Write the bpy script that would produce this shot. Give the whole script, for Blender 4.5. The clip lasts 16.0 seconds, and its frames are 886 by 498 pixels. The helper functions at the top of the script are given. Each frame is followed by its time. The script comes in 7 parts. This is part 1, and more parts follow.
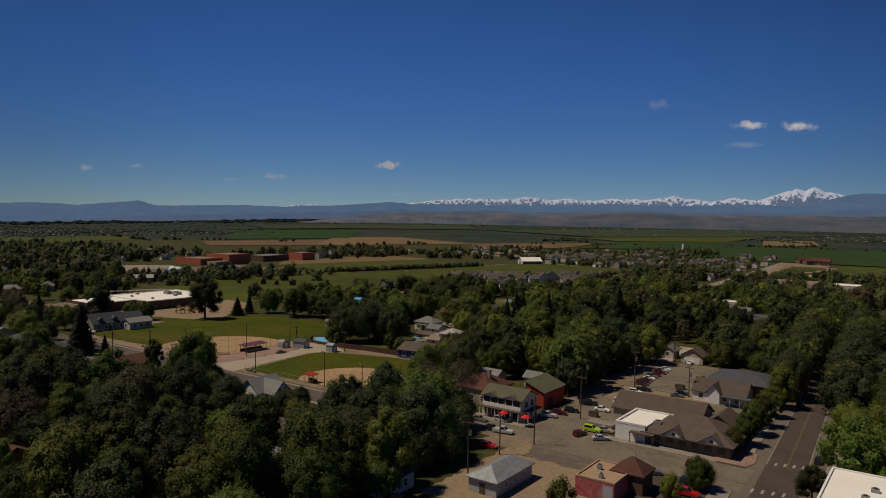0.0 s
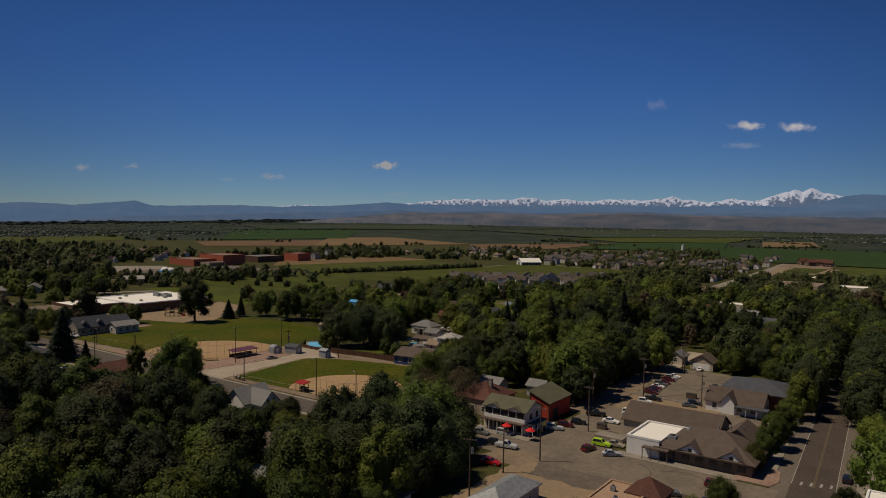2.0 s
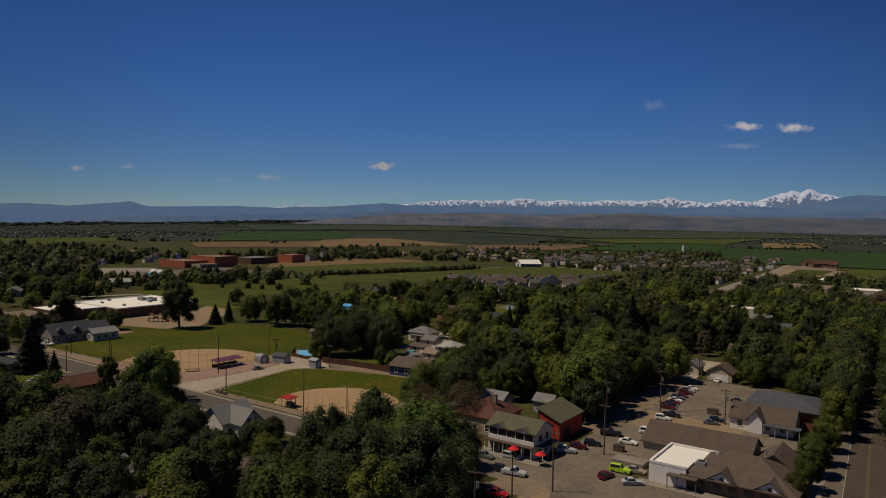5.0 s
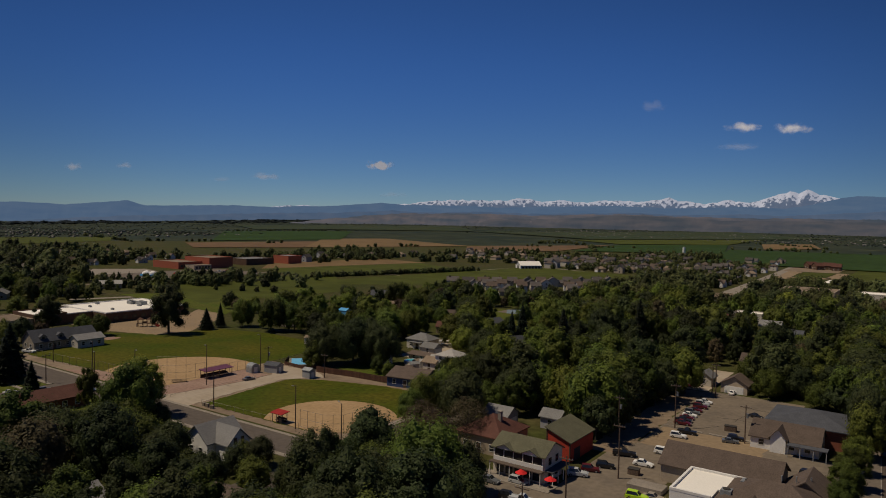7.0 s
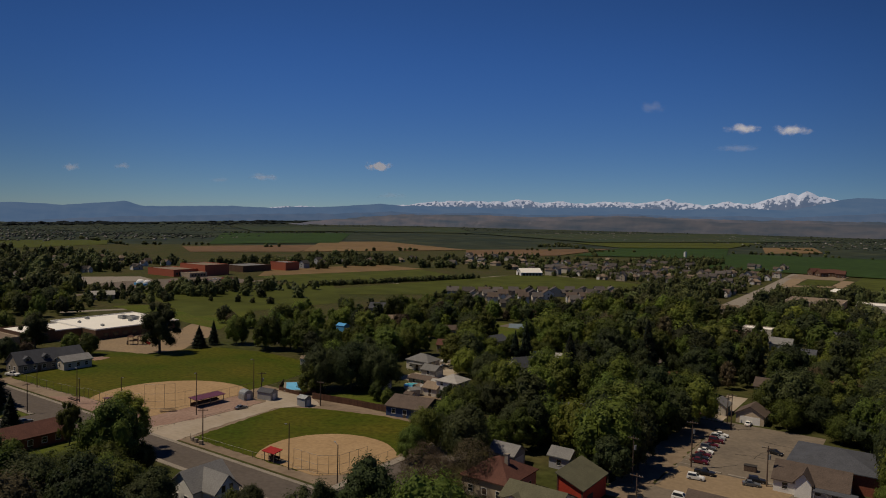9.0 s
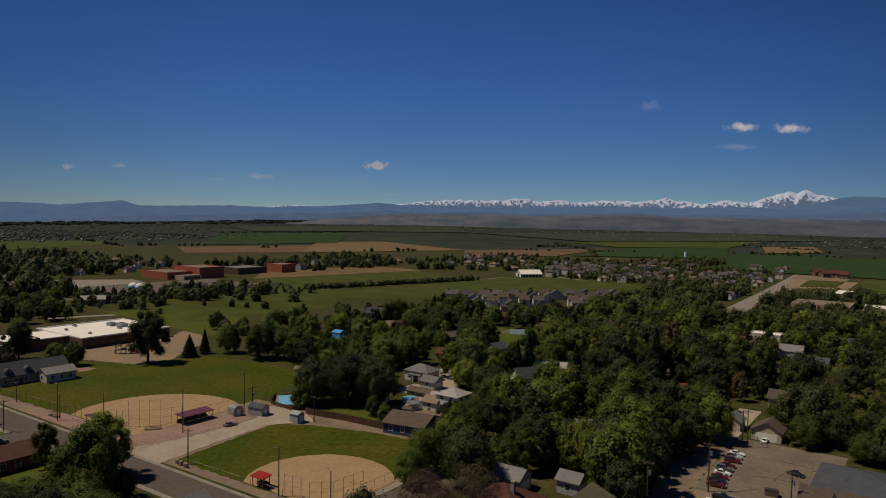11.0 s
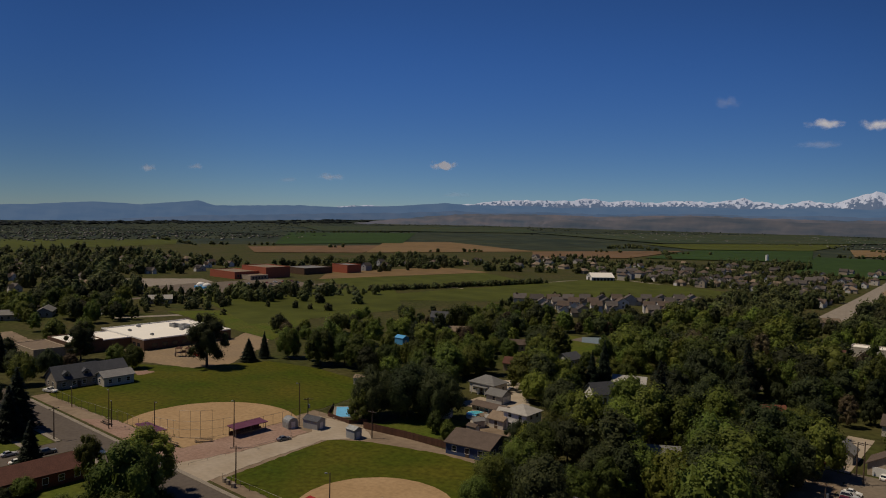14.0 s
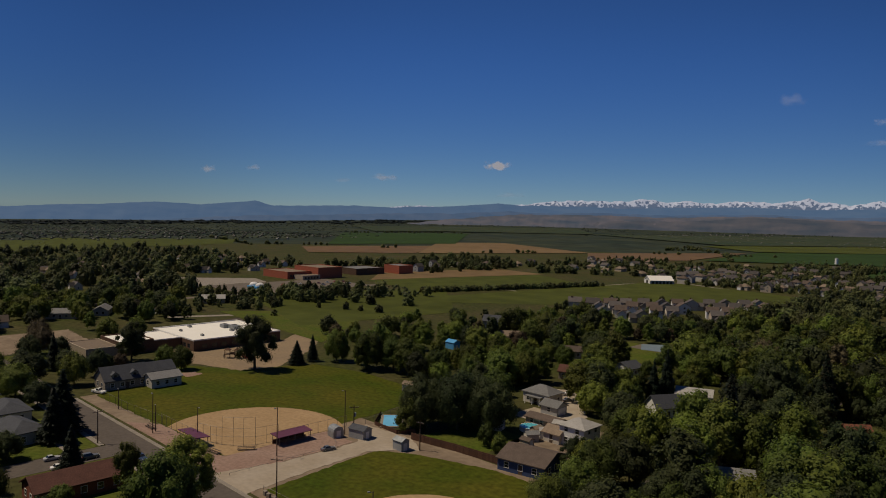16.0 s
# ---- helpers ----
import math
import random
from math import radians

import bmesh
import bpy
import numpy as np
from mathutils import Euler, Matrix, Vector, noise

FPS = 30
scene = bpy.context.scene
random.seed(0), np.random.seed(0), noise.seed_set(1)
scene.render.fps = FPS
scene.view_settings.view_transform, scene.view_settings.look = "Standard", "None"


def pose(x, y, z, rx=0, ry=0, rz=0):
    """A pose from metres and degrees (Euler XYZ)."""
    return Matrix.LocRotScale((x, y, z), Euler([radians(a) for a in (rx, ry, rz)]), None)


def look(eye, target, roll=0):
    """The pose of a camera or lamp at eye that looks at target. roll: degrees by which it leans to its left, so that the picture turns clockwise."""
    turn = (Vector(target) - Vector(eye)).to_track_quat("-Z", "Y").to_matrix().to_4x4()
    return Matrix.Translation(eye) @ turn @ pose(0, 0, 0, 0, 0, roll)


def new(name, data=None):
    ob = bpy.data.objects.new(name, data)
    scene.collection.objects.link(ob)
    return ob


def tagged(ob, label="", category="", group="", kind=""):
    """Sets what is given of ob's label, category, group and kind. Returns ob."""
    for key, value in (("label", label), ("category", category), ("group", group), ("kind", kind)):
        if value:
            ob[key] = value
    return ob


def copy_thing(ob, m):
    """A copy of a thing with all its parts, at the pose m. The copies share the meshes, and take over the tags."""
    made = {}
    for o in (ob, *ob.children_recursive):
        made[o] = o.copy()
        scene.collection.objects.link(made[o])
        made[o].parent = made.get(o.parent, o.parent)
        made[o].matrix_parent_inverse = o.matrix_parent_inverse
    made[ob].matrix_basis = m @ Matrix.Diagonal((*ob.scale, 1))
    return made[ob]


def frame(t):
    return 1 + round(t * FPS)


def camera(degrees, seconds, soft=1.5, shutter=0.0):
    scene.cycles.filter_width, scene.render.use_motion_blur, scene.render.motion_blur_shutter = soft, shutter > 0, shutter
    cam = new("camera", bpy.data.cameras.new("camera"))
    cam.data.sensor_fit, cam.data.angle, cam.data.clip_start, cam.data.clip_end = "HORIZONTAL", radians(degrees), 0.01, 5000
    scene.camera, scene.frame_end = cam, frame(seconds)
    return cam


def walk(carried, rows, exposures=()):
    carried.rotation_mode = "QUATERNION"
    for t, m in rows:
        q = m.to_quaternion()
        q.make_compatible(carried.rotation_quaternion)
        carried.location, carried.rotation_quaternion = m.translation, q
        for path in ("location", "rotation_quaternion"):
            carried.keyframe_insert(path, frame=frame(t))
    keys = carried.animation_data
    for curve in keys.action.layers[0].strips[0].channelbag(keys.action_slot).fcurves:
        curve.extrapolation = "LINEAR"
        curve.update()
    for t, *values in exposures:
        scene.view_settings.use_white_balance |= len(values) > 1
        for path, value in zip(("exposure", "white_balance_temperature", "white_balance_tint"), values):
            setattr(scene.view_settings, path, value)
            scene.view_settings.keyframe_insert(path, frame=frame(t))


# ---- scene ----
cam = camera(63.9, 16.0, soft=1.0)
EXPOSURE = -0.6
PATH = [
    (0, (27.346, -171.961, 50.757), (26.1810, -170.3385, 50.6610), 0.99),
    (0.5, (25.633, -169.665, 50.678), (24.4694, -168.0413, 50.5822), 1.03),
    (1, (23.933, -167.448, 50.602), (22.7699, -165.8230, 50.5066), 1.05),
    (1.5, (22.248, -165.297, 50.523), (21.0869, -163.6719, 50.4284), 1.05),
    (2, (20.593, -163.209, 50.451), (19.4337, -161.5820, 50.3565), 1.05),
    (2.5, (18.967, -161.137, 50.383), (17.8081, -159.5093, 50.2883), 1.03),
    (3, (17.348, -158.999, 50.299), (16.1916, -157.3696, 50.2050), 1.01),
    (3.5, (15.696, -156.732, 50.184), (14.5414, -155.1022, 50.0904), 1.00),
    (4, (13.993, -154.441, 50.096), (12.8382, -152.8107, 50.0046), 1.00),
    (6.5, (5.022, -143.487, 50.216), (3.8742, -141.8520, 50.1225), 1.18),
    (7, (3.256, -141.353, 51.074), (2.1086, -139.7178, 50.9816), 1.21),
    (7.5, (1.502, -139.278, 52.293), (0.3554, -137.6422, 52.2020), 1.23),
    (8, (-0.222, -137.343, 53.873), (-1.3674, -135.7062, 53.7820), 1.27),
    (8.5, (-1.911, -135.496, 55.636), (-3.0552, -133.8582, 55.5443), 1.30),
    (9, (-3.579, -133.592, 57.113), (-4.7232, -131.9544, 57.0210), 1.31),
    (11.5, (-11.672, -123.083, 59.276), (-12.8106, -121.4416, 59.1801), 1.19),
    (12, (-13.301, -120.968, 59.337), (-14.4388, -119.3257, 59.2411), 1.19),
    (12.5, (-14.979, -118.838, 59.324), (-16.1156, -117.1947, 59.2281), 1.20),
    (12.8, (-16.010, -117.509, 59.333), (-17.1466, -115.8666, 59.2370), 1.23),
    (13, (-16.697, -116.624, 59.339), (-17.8497, -114.9922, 59.2429), 1.24),
    (13.2, (-17.383, -115.711, 59.352), (-18.5827, -114.1137, 59.2557), 1.26),
    (13.5, (-18.411, -114.341, 59.372), (-19.6613, -112.7832, 59.2749), 1.30),
    (14, (-20.108, -112.078, 59.411), (-21.3964, -110.5512, 59.3120), 1.36),
    (14.5, (-21.782, -109.929, 59.449), (-23.1000, -108.4281, 59.3490), 1.40),
    (15, (-23.423, -107.942, 59.483), (-24.7688, -106.4660, 59.3827), 1.41),
    (15.5, (-25.012, -106.113, 59.512), (-26.3840, -104.6621, 59.4108), 1.43),
    (16, (-26.519, -104.436, 59.531), (-27.9176, -103.0094, 59.4295), 1.49),
]
walk(cam, [(t, look(eye, target, roll)) for t, eye, target, roll in PATH], exposures=[(0, EXPOSURE)])

# ---- light ----
SUN_DIR = Vector((-0.80, -0.58, 1.75)).normalized()
sun = new("sun", bpy.data.lights.new("sun", "SUN"))
sun.data.energy, sun.data.angle, sun.data.color = 4.6, radians(0.53), (1.0, 0.86, 0.66)
sun.matrix_world = look(SUN_DIR * 900, (0, 0, 0))
world = bpy.data.worlds.new("sky")
scene.world = world
world.use_nodes = True
wn, wl = world.node_tree.nodes, world.node_tree.links
sky = wn.new("ShaderNodeTexSky")
sky.sky_type, sky.sun_disc = "NISHITA", False
sky.sun_elevation, sky.sun_rotation = math.asin(SUN_DIR.z), math.atan2(SUN_DIR.x, SUN_DIR.y)
sky.altitude, sky.air_density, sky.dust_density, sky.ozone_density = 2000, 0.8, 0.0, 7.0
low = wn.new("ShaderNodeVectorMath")
low.operation = "MULTIPLY"
low.inputs[1].default_value = (0.125, 0.125, 0.125)
tone = wn.new("ShaderNodeGamma")
tone.inputs["Gamma"].default_value = 1.2
high = wn.new("ShaderNodeVectorMath")
high.operation = "MULTIPLY"
high.inputs[1].default_value = (6.05, 8.65, 11.1)
wl.new(sky.outputs[0], low.inputs[0])
wl.new(low.outputs[0], tone.inputs[0])
wl.new(tone.outputs[0], high.inputs[0])
view_up = wn.new("ShaderNodeSeparateXYZ")
wl.new(wn.new("ShaderNodeTexCoord").outputs["Generated"], view_up.inputs[0])
air = wn.new("ShaderNodeMapRange")
air.interpolation_type = "SMOOTHSTEP"
air.inputs[1].default_value, air.inputs[2].default_value, air.inputs[3].default_value, air.inputs[4].default_value = 0.0, 0.24, 1.0, 0.0
wl.new(view_up.outputs[2], air.inputs[0])
dusty = wn.new("ShaderNodeMix")
dusty.data_type, dusty.blend_type = "RGBA", "MULTIPLY"
dusty.inputs[7].default_value = (1.07, 0.80, 0.65, 1)
wl.new(air.outputs[0], dusty.inputs[0])
wl.new(high.outputs[0], dusty.inputs[6])
# lens falloff put into the sky: brighter near one heading, dimmer away from it
facing = wn.new("ShaderNodeVectorMath")
facing.operation = "DOT_PRODUCT"
facing.inputs[1].default_value = (-0.545, 0.838, 0.0)
wl.new(view_up.inputs[0].links[0].from_socket, facing.inputs[0])
clear = wn.new("ShaderNodeMapRange")
clear.interpolation_type = "SMOOTHERSTEP"
clear.inputs[1].default_value, clear.inputs[2].default_value, clear.inputs[3].default_value, clear.inputs[4].default_value = 0.76, 1.03, 0.78, 1.16
wl.new(facing.outputs["Value"], clear.inputs[0])
bright = wn.new("ShaderNodeVectorMath")
bright.operation = "SCALE"
wl.new(dusty.outputs[2], bright.inputs[0])
wl.new(clear.outputs[0], bright.inputs["Scale"])
wl.new(bright.outputs[0], wn["Background"].inputs[0])
wn["Background"].inputs[1].default_value = 0.07


# ---- materials ----
def graph(name):
    m = bpy.data.materials.new(name)
    m.use_nodes = True
    return m, m.node_tree.nodes, m.node_tree.links, m.node_tree.nodes["Principled BSDF"]


def noise_value(n, l, coord, scale, low, high, detail=3.0):
    """A noise texture mapped to the range low..high."""
    tex = n.new("ShaderNodeTexNoise")
    tex.inputs["Scale"].default_value, tex.inputs["Detail"].default_value = scale, detail
    l.new(coord, tex.inputs["Vector"])
    span = n.new("ShaderNodeMapRange")
    span.inputs[1].default_value, span.inputs[2].default_value = 0.3, 0.7
    span.inputs[3].default_value, span.inputs[4].default_value = low, high
    l.new(tex.outputs["Fac"], span.inputs[0])
    return span.outputs[0], tex.outputs["Fac"]


def times(n, l, colour, value):
    """A colour multiplied by a value."""
    mix = n.new("ShaderNodeVectorMath")
    mix.operation = "SCALE"
    l.new(colour, mix.inputs[0])
    l.new(value, mix.inputs["Scale"])
    return mix.outputs[0]


def surface(name, colour, rough=0.85, blotch=0.5, grain=6.0, vary=0.25, bump=0.15, metal=0.0, second=None, rand=0.0, ground=False):
    """A worn surface with broad stains and fine grain, in metres."""
    m, n, l, p = graph(name)
    at = n.new("ShaderNodeNewGeometry").outputs["Position"] if ground else n.new("ShaderNodeTexCoord").outputs["Object"]
    base = n.new("ShaderNodeMix")
    base.data_type = "RGBA"
    base.inputs[6].default_value = (*colour, 1)
    base.inputs[7].default_value = (*(second or [c * (1 - vary) for c in colour]), 1)
    wide, _ = noise_value(n, l, at, blotch, 0.0, 1.0, 4.0)
    l.new(wide, base.inputs[0])
    fine, raw = noise_value(n, l, at, grain, 1 - vary, 1 + vary)
    out = times(n, l, base.outputs[2], fine)
    if rand:
        info = n.new("ShaderNodeObjectInfo")
        span = n.new("ShaderNodeMapRange")
        span.inputs[3].default_value, span.inputs[4].default_value = 1 - rand, 1 + rand
        l.new(info.outputs["Random"], span.inputs[0])
        out = times(n, l, out, span.outputs[0])
    l.new(out, p.inputs["Base Color"])
    p.inputs["Roughness"].default_value, p.inputs["Metallic"].default_value = rough, metal
    p.inputs["Specular IOR Level"].default_value = 0.05 if ground else 0.2
    if bump:
        b = n.new("ShaderNodeBump")
        b.inputs["Strength"].default_value, b.inputs["Distance"].default_value = bump, 0.05
        l.new(raw, b.inputs["Height"])
        l.new(b.outputs[0], p.inputs["Normal"])
    return m


def striped(name, colour, **kw):
    """Mown grass: a worn surface with faint mower stripes."""
    m = surface(name, colour, **kw)
    n, l = m.node_tree.nodes, m.node_tree.links
    p = n["Principled BSDF"]
    old = p.inputs["Base Color"].links[0].from_socket
    wave = n.new("ShaderNodeTexWave")
    wave.inputs["Scale"].default_value, wave.inputs["Distortion"].default_value = 0.075, 1.5
    turn = n.new("ShaderNodeMapping")
    turn.inputs["Rotation"].default_value = (0, 0, 0.95)
    l.new(n.new("ShaderNodeNewGeometry").outputs["Position"], turn.inputs[0])
    l.new(turn.outputs[0], wave.inputs["Vector"])
    span = n.new("ShaderNodeMapRange")
    span.inputs[3].default_value, span.inputs[4].default_value = 0.975, 1.025
    l.new(wave.outputs["Fac"], span.inputs[0])
    l.new(times(n, l, old, span.outputs[0]), p.inputs["Base Color"])
    return m


def foliage(name, colour, spread=0.45, joined=False):
    """Leaves: each clump and each tree with its own tone, some light passing through."""
    m, n, l, p = graph(name)
    at = n.new("ShaderNodeTexCoord").outputs["Object"]
    hue = n.new("ShaderNodeHueSaturation")
    hue.inputs["Color"].default_value = (*colour, 1)
    if joined:
        info = n.new("ShaderNodeAttribute")
        info.attribute_name = "tone"
        each = info.outputs["Fac"]
    else:
        each = n.new("ShaderNodeObjectInfo").outputs["Random"]
    turn = n.new("ShaderNodeMapRange")
    turn.inputs[3].default_value, turn.inputs[4].default_value = 0.488, 0.532
    l.new(each, turn.inputs[0])
    l.new(turn.outputs[0], hue.inputs["Hue"])
    flip = n.new("ShaderNodeMath")
    flip.operation = "FRACT"
    scale = n.new("ShaderNodeMath")
    scale.operation, scale.inputs[1].default_value = "MULTIPLY", 7.31
    l.new(each, scale.inputs[0])
    l.new(scale.outputs[0], flip.inputs[0])
    tree = n.new("ShaderNodeMapRange")
    tree.inputs[3].default_value, tree.inputs[4].default_value = 1 - spread, 1 + spread
    l.new(flip.outputs[0], tree.inputs[0])
    geo = n.new("ShaderNodeNewGeometry")
    clump = n.new("ShaderNodeMapRange")
    clump.inputs[3].default_value, clump.inputs[4].default_value = 0.8, 1.26
    l.new(geo.outputs["Random Per Island"], clump.inputs[0])
    out = times(n, l, times(n, l, hue.outputs[0], tree.outputs[0]), clump.outputs[0])
    wide, _ = noise_value(n, l, at, 0.5, 0.75, 1.25)
    out = times(n, l, out, wide)
    twigs, relief = noise_value(n, l, at, 2.2, 0.7, 1.3, 3.0)
    out = times(n, l, out, twigs)
    b = n.new("ShaderNodeBump")
    b.inputs["Strength"].default_value, b.inputs["Distance"].default_value = 0.4, 0.4
    l.new(relief, b.inputs["Height"])
    l.new(b.outputs[0], p.inputs["Normal"])
    l.new(out, p.inputs["Base Color"])
    p.inputs["Roughness"].default_value, p.inputs["Specular IOR Level"].default_value = 0.65, 0.2
    through_leaf = n.new("ShaderNodeBsdfTranslucent")
    l.new(out, through_leaf.inputs[0])
    mix = n.new("ShaderNodeMixShader")
    mix.inputs[0].default_value = 0.42
    l.new(p.outputs[0], mix.inputs[1])
    l.new(through_leaf.outputs[0], mix.inputs[2])
    l.new(mix.outputs[0], n["Material Output"].inputs[0])
    return m


def glossy(name, colour, rough=0.25, metal=0.0, coat=0.0):
    m, n, l, p = graph(name)
    at = n.new("ShaderNodeTexCoord").outputs["Object"]
    fine, _ = noise_value(n, l, at, 3.0, 0.85, 1.1)
    c = n.new("ShaderNodeRGB")
    c.outputs[0].default_value = (*colour, 1)
    l.new(times(n, l, c.outputs[0], fine), p.inputs["Base Color"])
    p.inputs["Roughness"].default_value, p.inputs["Metallic"].default_value = rough, metal
    p.inputs["Coat Weight"].default_value = coat
    return m


LEAF = foliage("leaf_green", (0.098, 0.115, 0.020))
LEAF_LIGHT = foliage("leaf_light_green", (0.130, 0.148, 0.023))
LEAF_DARK = foliage("leaf_dark_green", (0.052, 0.062, 0.021), 0.25)
LEAF_BROWN = foliage("leaf_brown", (0.085, 0.062, 0.035), 0.15)
NEEDLE = foliage("needles", (0.019, 0.028, 0.015), 0.2)
NEEDLE_BROWN = foliage("brown_needles", (0.045, 0.040, 0.024), 0.2)
BARK = surface("bark", (0.09, 0.07, 0.055), grain=9, vary=0.4, bump=0.4)
ASPHALT = surface("asphalt", (0.150, 0.124, 0.100), blotch=0.15, grain=2, vary=0.16, ground=True)
ASPHALT_DARK = surface("asphalt_dark", (0.086, 0.068, 0.057), blotch=0.12, grain=3, vary=0.25, ground=True)
TAN_GRAVEL = surface("tan_gravel", (0.215, 0.160, 0.105), blotch=0.08, grain=0.9, vary=0.12, second=(0.26, 0.19, 0.115), ground=True)
PATCH = surface("patched_asphalt", (0.105, 0.086, 0.070), blotch=0.22, grain=0.9, vary=0.14, second=(0.15, 0.122, 0.094), ground=True)
TAR = surface("tar_seal", (0.06, 0.052, 0.046), ground=True, bump=0)
LOT = surface("tan_asphalt", (0.185, 0.150, 0.112), blotch=0.12, grain=0.8, vary=0.14, second=(0.135, 0.112, 0.088), ground=True)
STREET = surface("street_asphalt", (0.110, 0.092, 0.078), blotch=0.12, grain=1.0, vary=0.12, ground=True)
CONCRETE = surface("concrete", (0.26, 0.225, 0.185), blotch=0.3, grain=4, vary=0.2, ground=True)
GRAVEL = surface("gravel", (0.30, 0.245, 0.18), blotch=0.12, grain=0.9, vary=0.08, second=(0.36, 0.305, 0.24), ground=True)
RED_DIRT = surface("red_dirt", (0.235, 0.150, 0.115), blotch=0.12, grain=1.2, vary=0.16, second=(0.29, 0.20, 0.155), ground=True)
SAND = surface("infield_sand", (0.345, 0.235, 0.128), blotch=0.12, grain=0.9, vary=0.12, second=(0.30, 0.20, 0.105), ground=True)
DIRT = surface("bare_dirt", (0.165, 0.122, 0.086), blotch=0.14, grain=0.6, vary=0.14, second=(0.235, 0.18, 0.125), ground=True)
TURF = striped("turf", (0.042, 0.060, 0.005), blotch=0.05, grain=0.7, vary=0.28, second=(0.078, 0.072, 0.009), bump=0.2, ground=True)
LAWN = surface("lawn", (0.060, 0.085, 0.010), blotch=0.1, grain=0.8, vary=0.25, second=(0.085, 0.085, 0.018), bump=0.2, ground=True)
SOIL = surface("ground_cover", (0.066, 0.056, 0.024), blotch=0.035, grain=0.4, vary=0.35, second=(0.042, 0.050, 0.012), bump=0.2, ground=True)
PAINT_LINE = surface("road_paint", (0.33, 0.30, 0.26), grain=2, vary=0.2, bump=0, ground=True)
YELLOW_LINE = surface("yellow_paint", (0.17, 0.13, 0.07), grain=2, vary=0.2, bump=0, ground=True)
WHITE = surface("white_paint", (0.72, 0.70, 0.66), vary=0.1, rand=0.08)
CREAM = surface("cream_siding", (0.55, 0.50, 0.42), vary=0.12, rand=0.1)
TAN_WALL = surface("tan_siding", (0.42, 0.34, 0.25), vary=0.12, rand=0.12)
GREY_WALL = surface("grey_siding", (0.34, 0.34, 0.34), vary=0.12, rand=0.12)
BLUE_WALL = surface("blue_siding", (0.05, 0.075, 0.16), vary=0.15)
RED_WALL = surface("red_siding", (0.42, 0.055, 0.030), vary=0.2)
BRICK_WALL = surface("red_brick", (0.22, 0.075, 0.048), vary=0.2, grain=4)
BROWN_BRICK = surface("brown_brick", (0.12, 0.070, 0.045), vary=0.2, grain=4)
BROWN_STONE = surface("brown_stone", (0.19, 0.145, 0.105), vary=0.3, grain=3)
STONE_WALL = surface("stone_wall", (0.30, 0.26, 0.21), vary=0.3, grain=3)
DARK_TRIM = surface("dark_trim", (0.05, 0.045, 0.04), vary=0.2)
ROOF_BROWN = surface("brown_shingles", (0.105, 0.078, 0.062), grain=4, vary=0.22, rand=0.12)
ROOF_GREY = surface("grey_shingles", (0.19, 0.185, 0.178), grain=4, vary=0.2, rand=0.2)
ROOF_PALE = surface("pale_shingles", (0.36, 0.34, 0.31), grain=4, vary=0.18)
ROOF_DARK = surface("charcoal_shingles", (0.075, 0.078, 0.088), grain=4, vary=0.22, rand=0.12)
ROOF_OLIVE = surface("olive_shingles", (0.11, 0.105, 0.065), grain=4, vary=0.2)
ROOF_RED = surface("red_brown_shingles", (0.105, 0.046, 0.034), grain=4, vary=0.22, rand=0.1)
ROOF_SUBURB = surface("weathered_shingles", (0.092, 0.080, 0.074), grain=4, vary=0.22, rand=0.3)
ROOF_TERRA = surface("terracotta_shingles", (0.20, 0.075, 0.046), grain=4, vary=0.22)
ROOF_WHITE = surface("white_membrane", (0.80, 0.76, 0.68), blotch=0.15, vary=0.06)
ROOF_TAN = surface("tan_shingles", (0.21, 0.158, 0.112), grain=4, vary=0.2, rand=0.15)
METAL_ROOF = surface("weathered_metal_roof", (0.30, 0.31, 0.31), rough=0.45, grain=1.5, vary=0.2, metal=0.3)
PURPLE_ROOF = surface("purple_metal_roof", (0.13, 0.045, 0.075), rough=0.5, vary=0.15)
RED_CANVAS = surface("red_canvas", (0.62, 0.025, 0.025), vary=0.15)
BLUE_PANEL = surface("sky_blue_panel", (0.14, 0.42, 0.66), vary=0.12)
BLUE_TARP = surface("light_blue_panel", (0.09, 0.32, 0.60), vary=0.12)
POOL_WATER = glossy("pool_water", (0.10, 0.42, 0.50), 0.08)
COURT = surface("court_acrylic", (0.15, 0.19, 0.22), blotch=0.1, grain=0.8, vary=0.1, ground=True, bump=0)
DUGOUT_RED = surface("dull_red_roof", (0.30, 0.022, 0.020), vary=0.2)
WOOD = surface("weathered_wood", (0.13, 0.09, 0.065), grain=5, vary=0.35, rand=0.15)
WOOD_RED = surface("stained_fence_wood", (0.11, 0.055, 0.035), grain=5, vary=0.3, rand=0.2)
STEEL = surface("galvanised_steel", (0.22, 0.20, 0.18), rough=0.5, metal=0.6, vary=0.2)
GLASS = glossy("dark_window_glass", (0.02, 0.023, 0.028), 0.08)
TYRE = surface("tyre_rubber", (0.02, 0.02, 0.02), vary=0.2, bump=0)
RIM = glossy("alloy_rim", (0.45, 0.45, 0.46), 0.3, 0.8)
LAMP_RED = glossy("tail_light", (0.35, 0.01, 0.01), 0.15)
LAMP_CLEAR = glossy("headlight", (0.75, 0.75, 0.72), 0.1)
MURAL_RED = surface("weathered_red_paint", (0.34, 0.050, 0.062), grain=1.6, vary=0.25, second=(0.36, 0.14, 0.14))
CLAY = surface("clay_gravel_roof", (0.36, 0.24, 0.155), vary=0.15, grain=3)
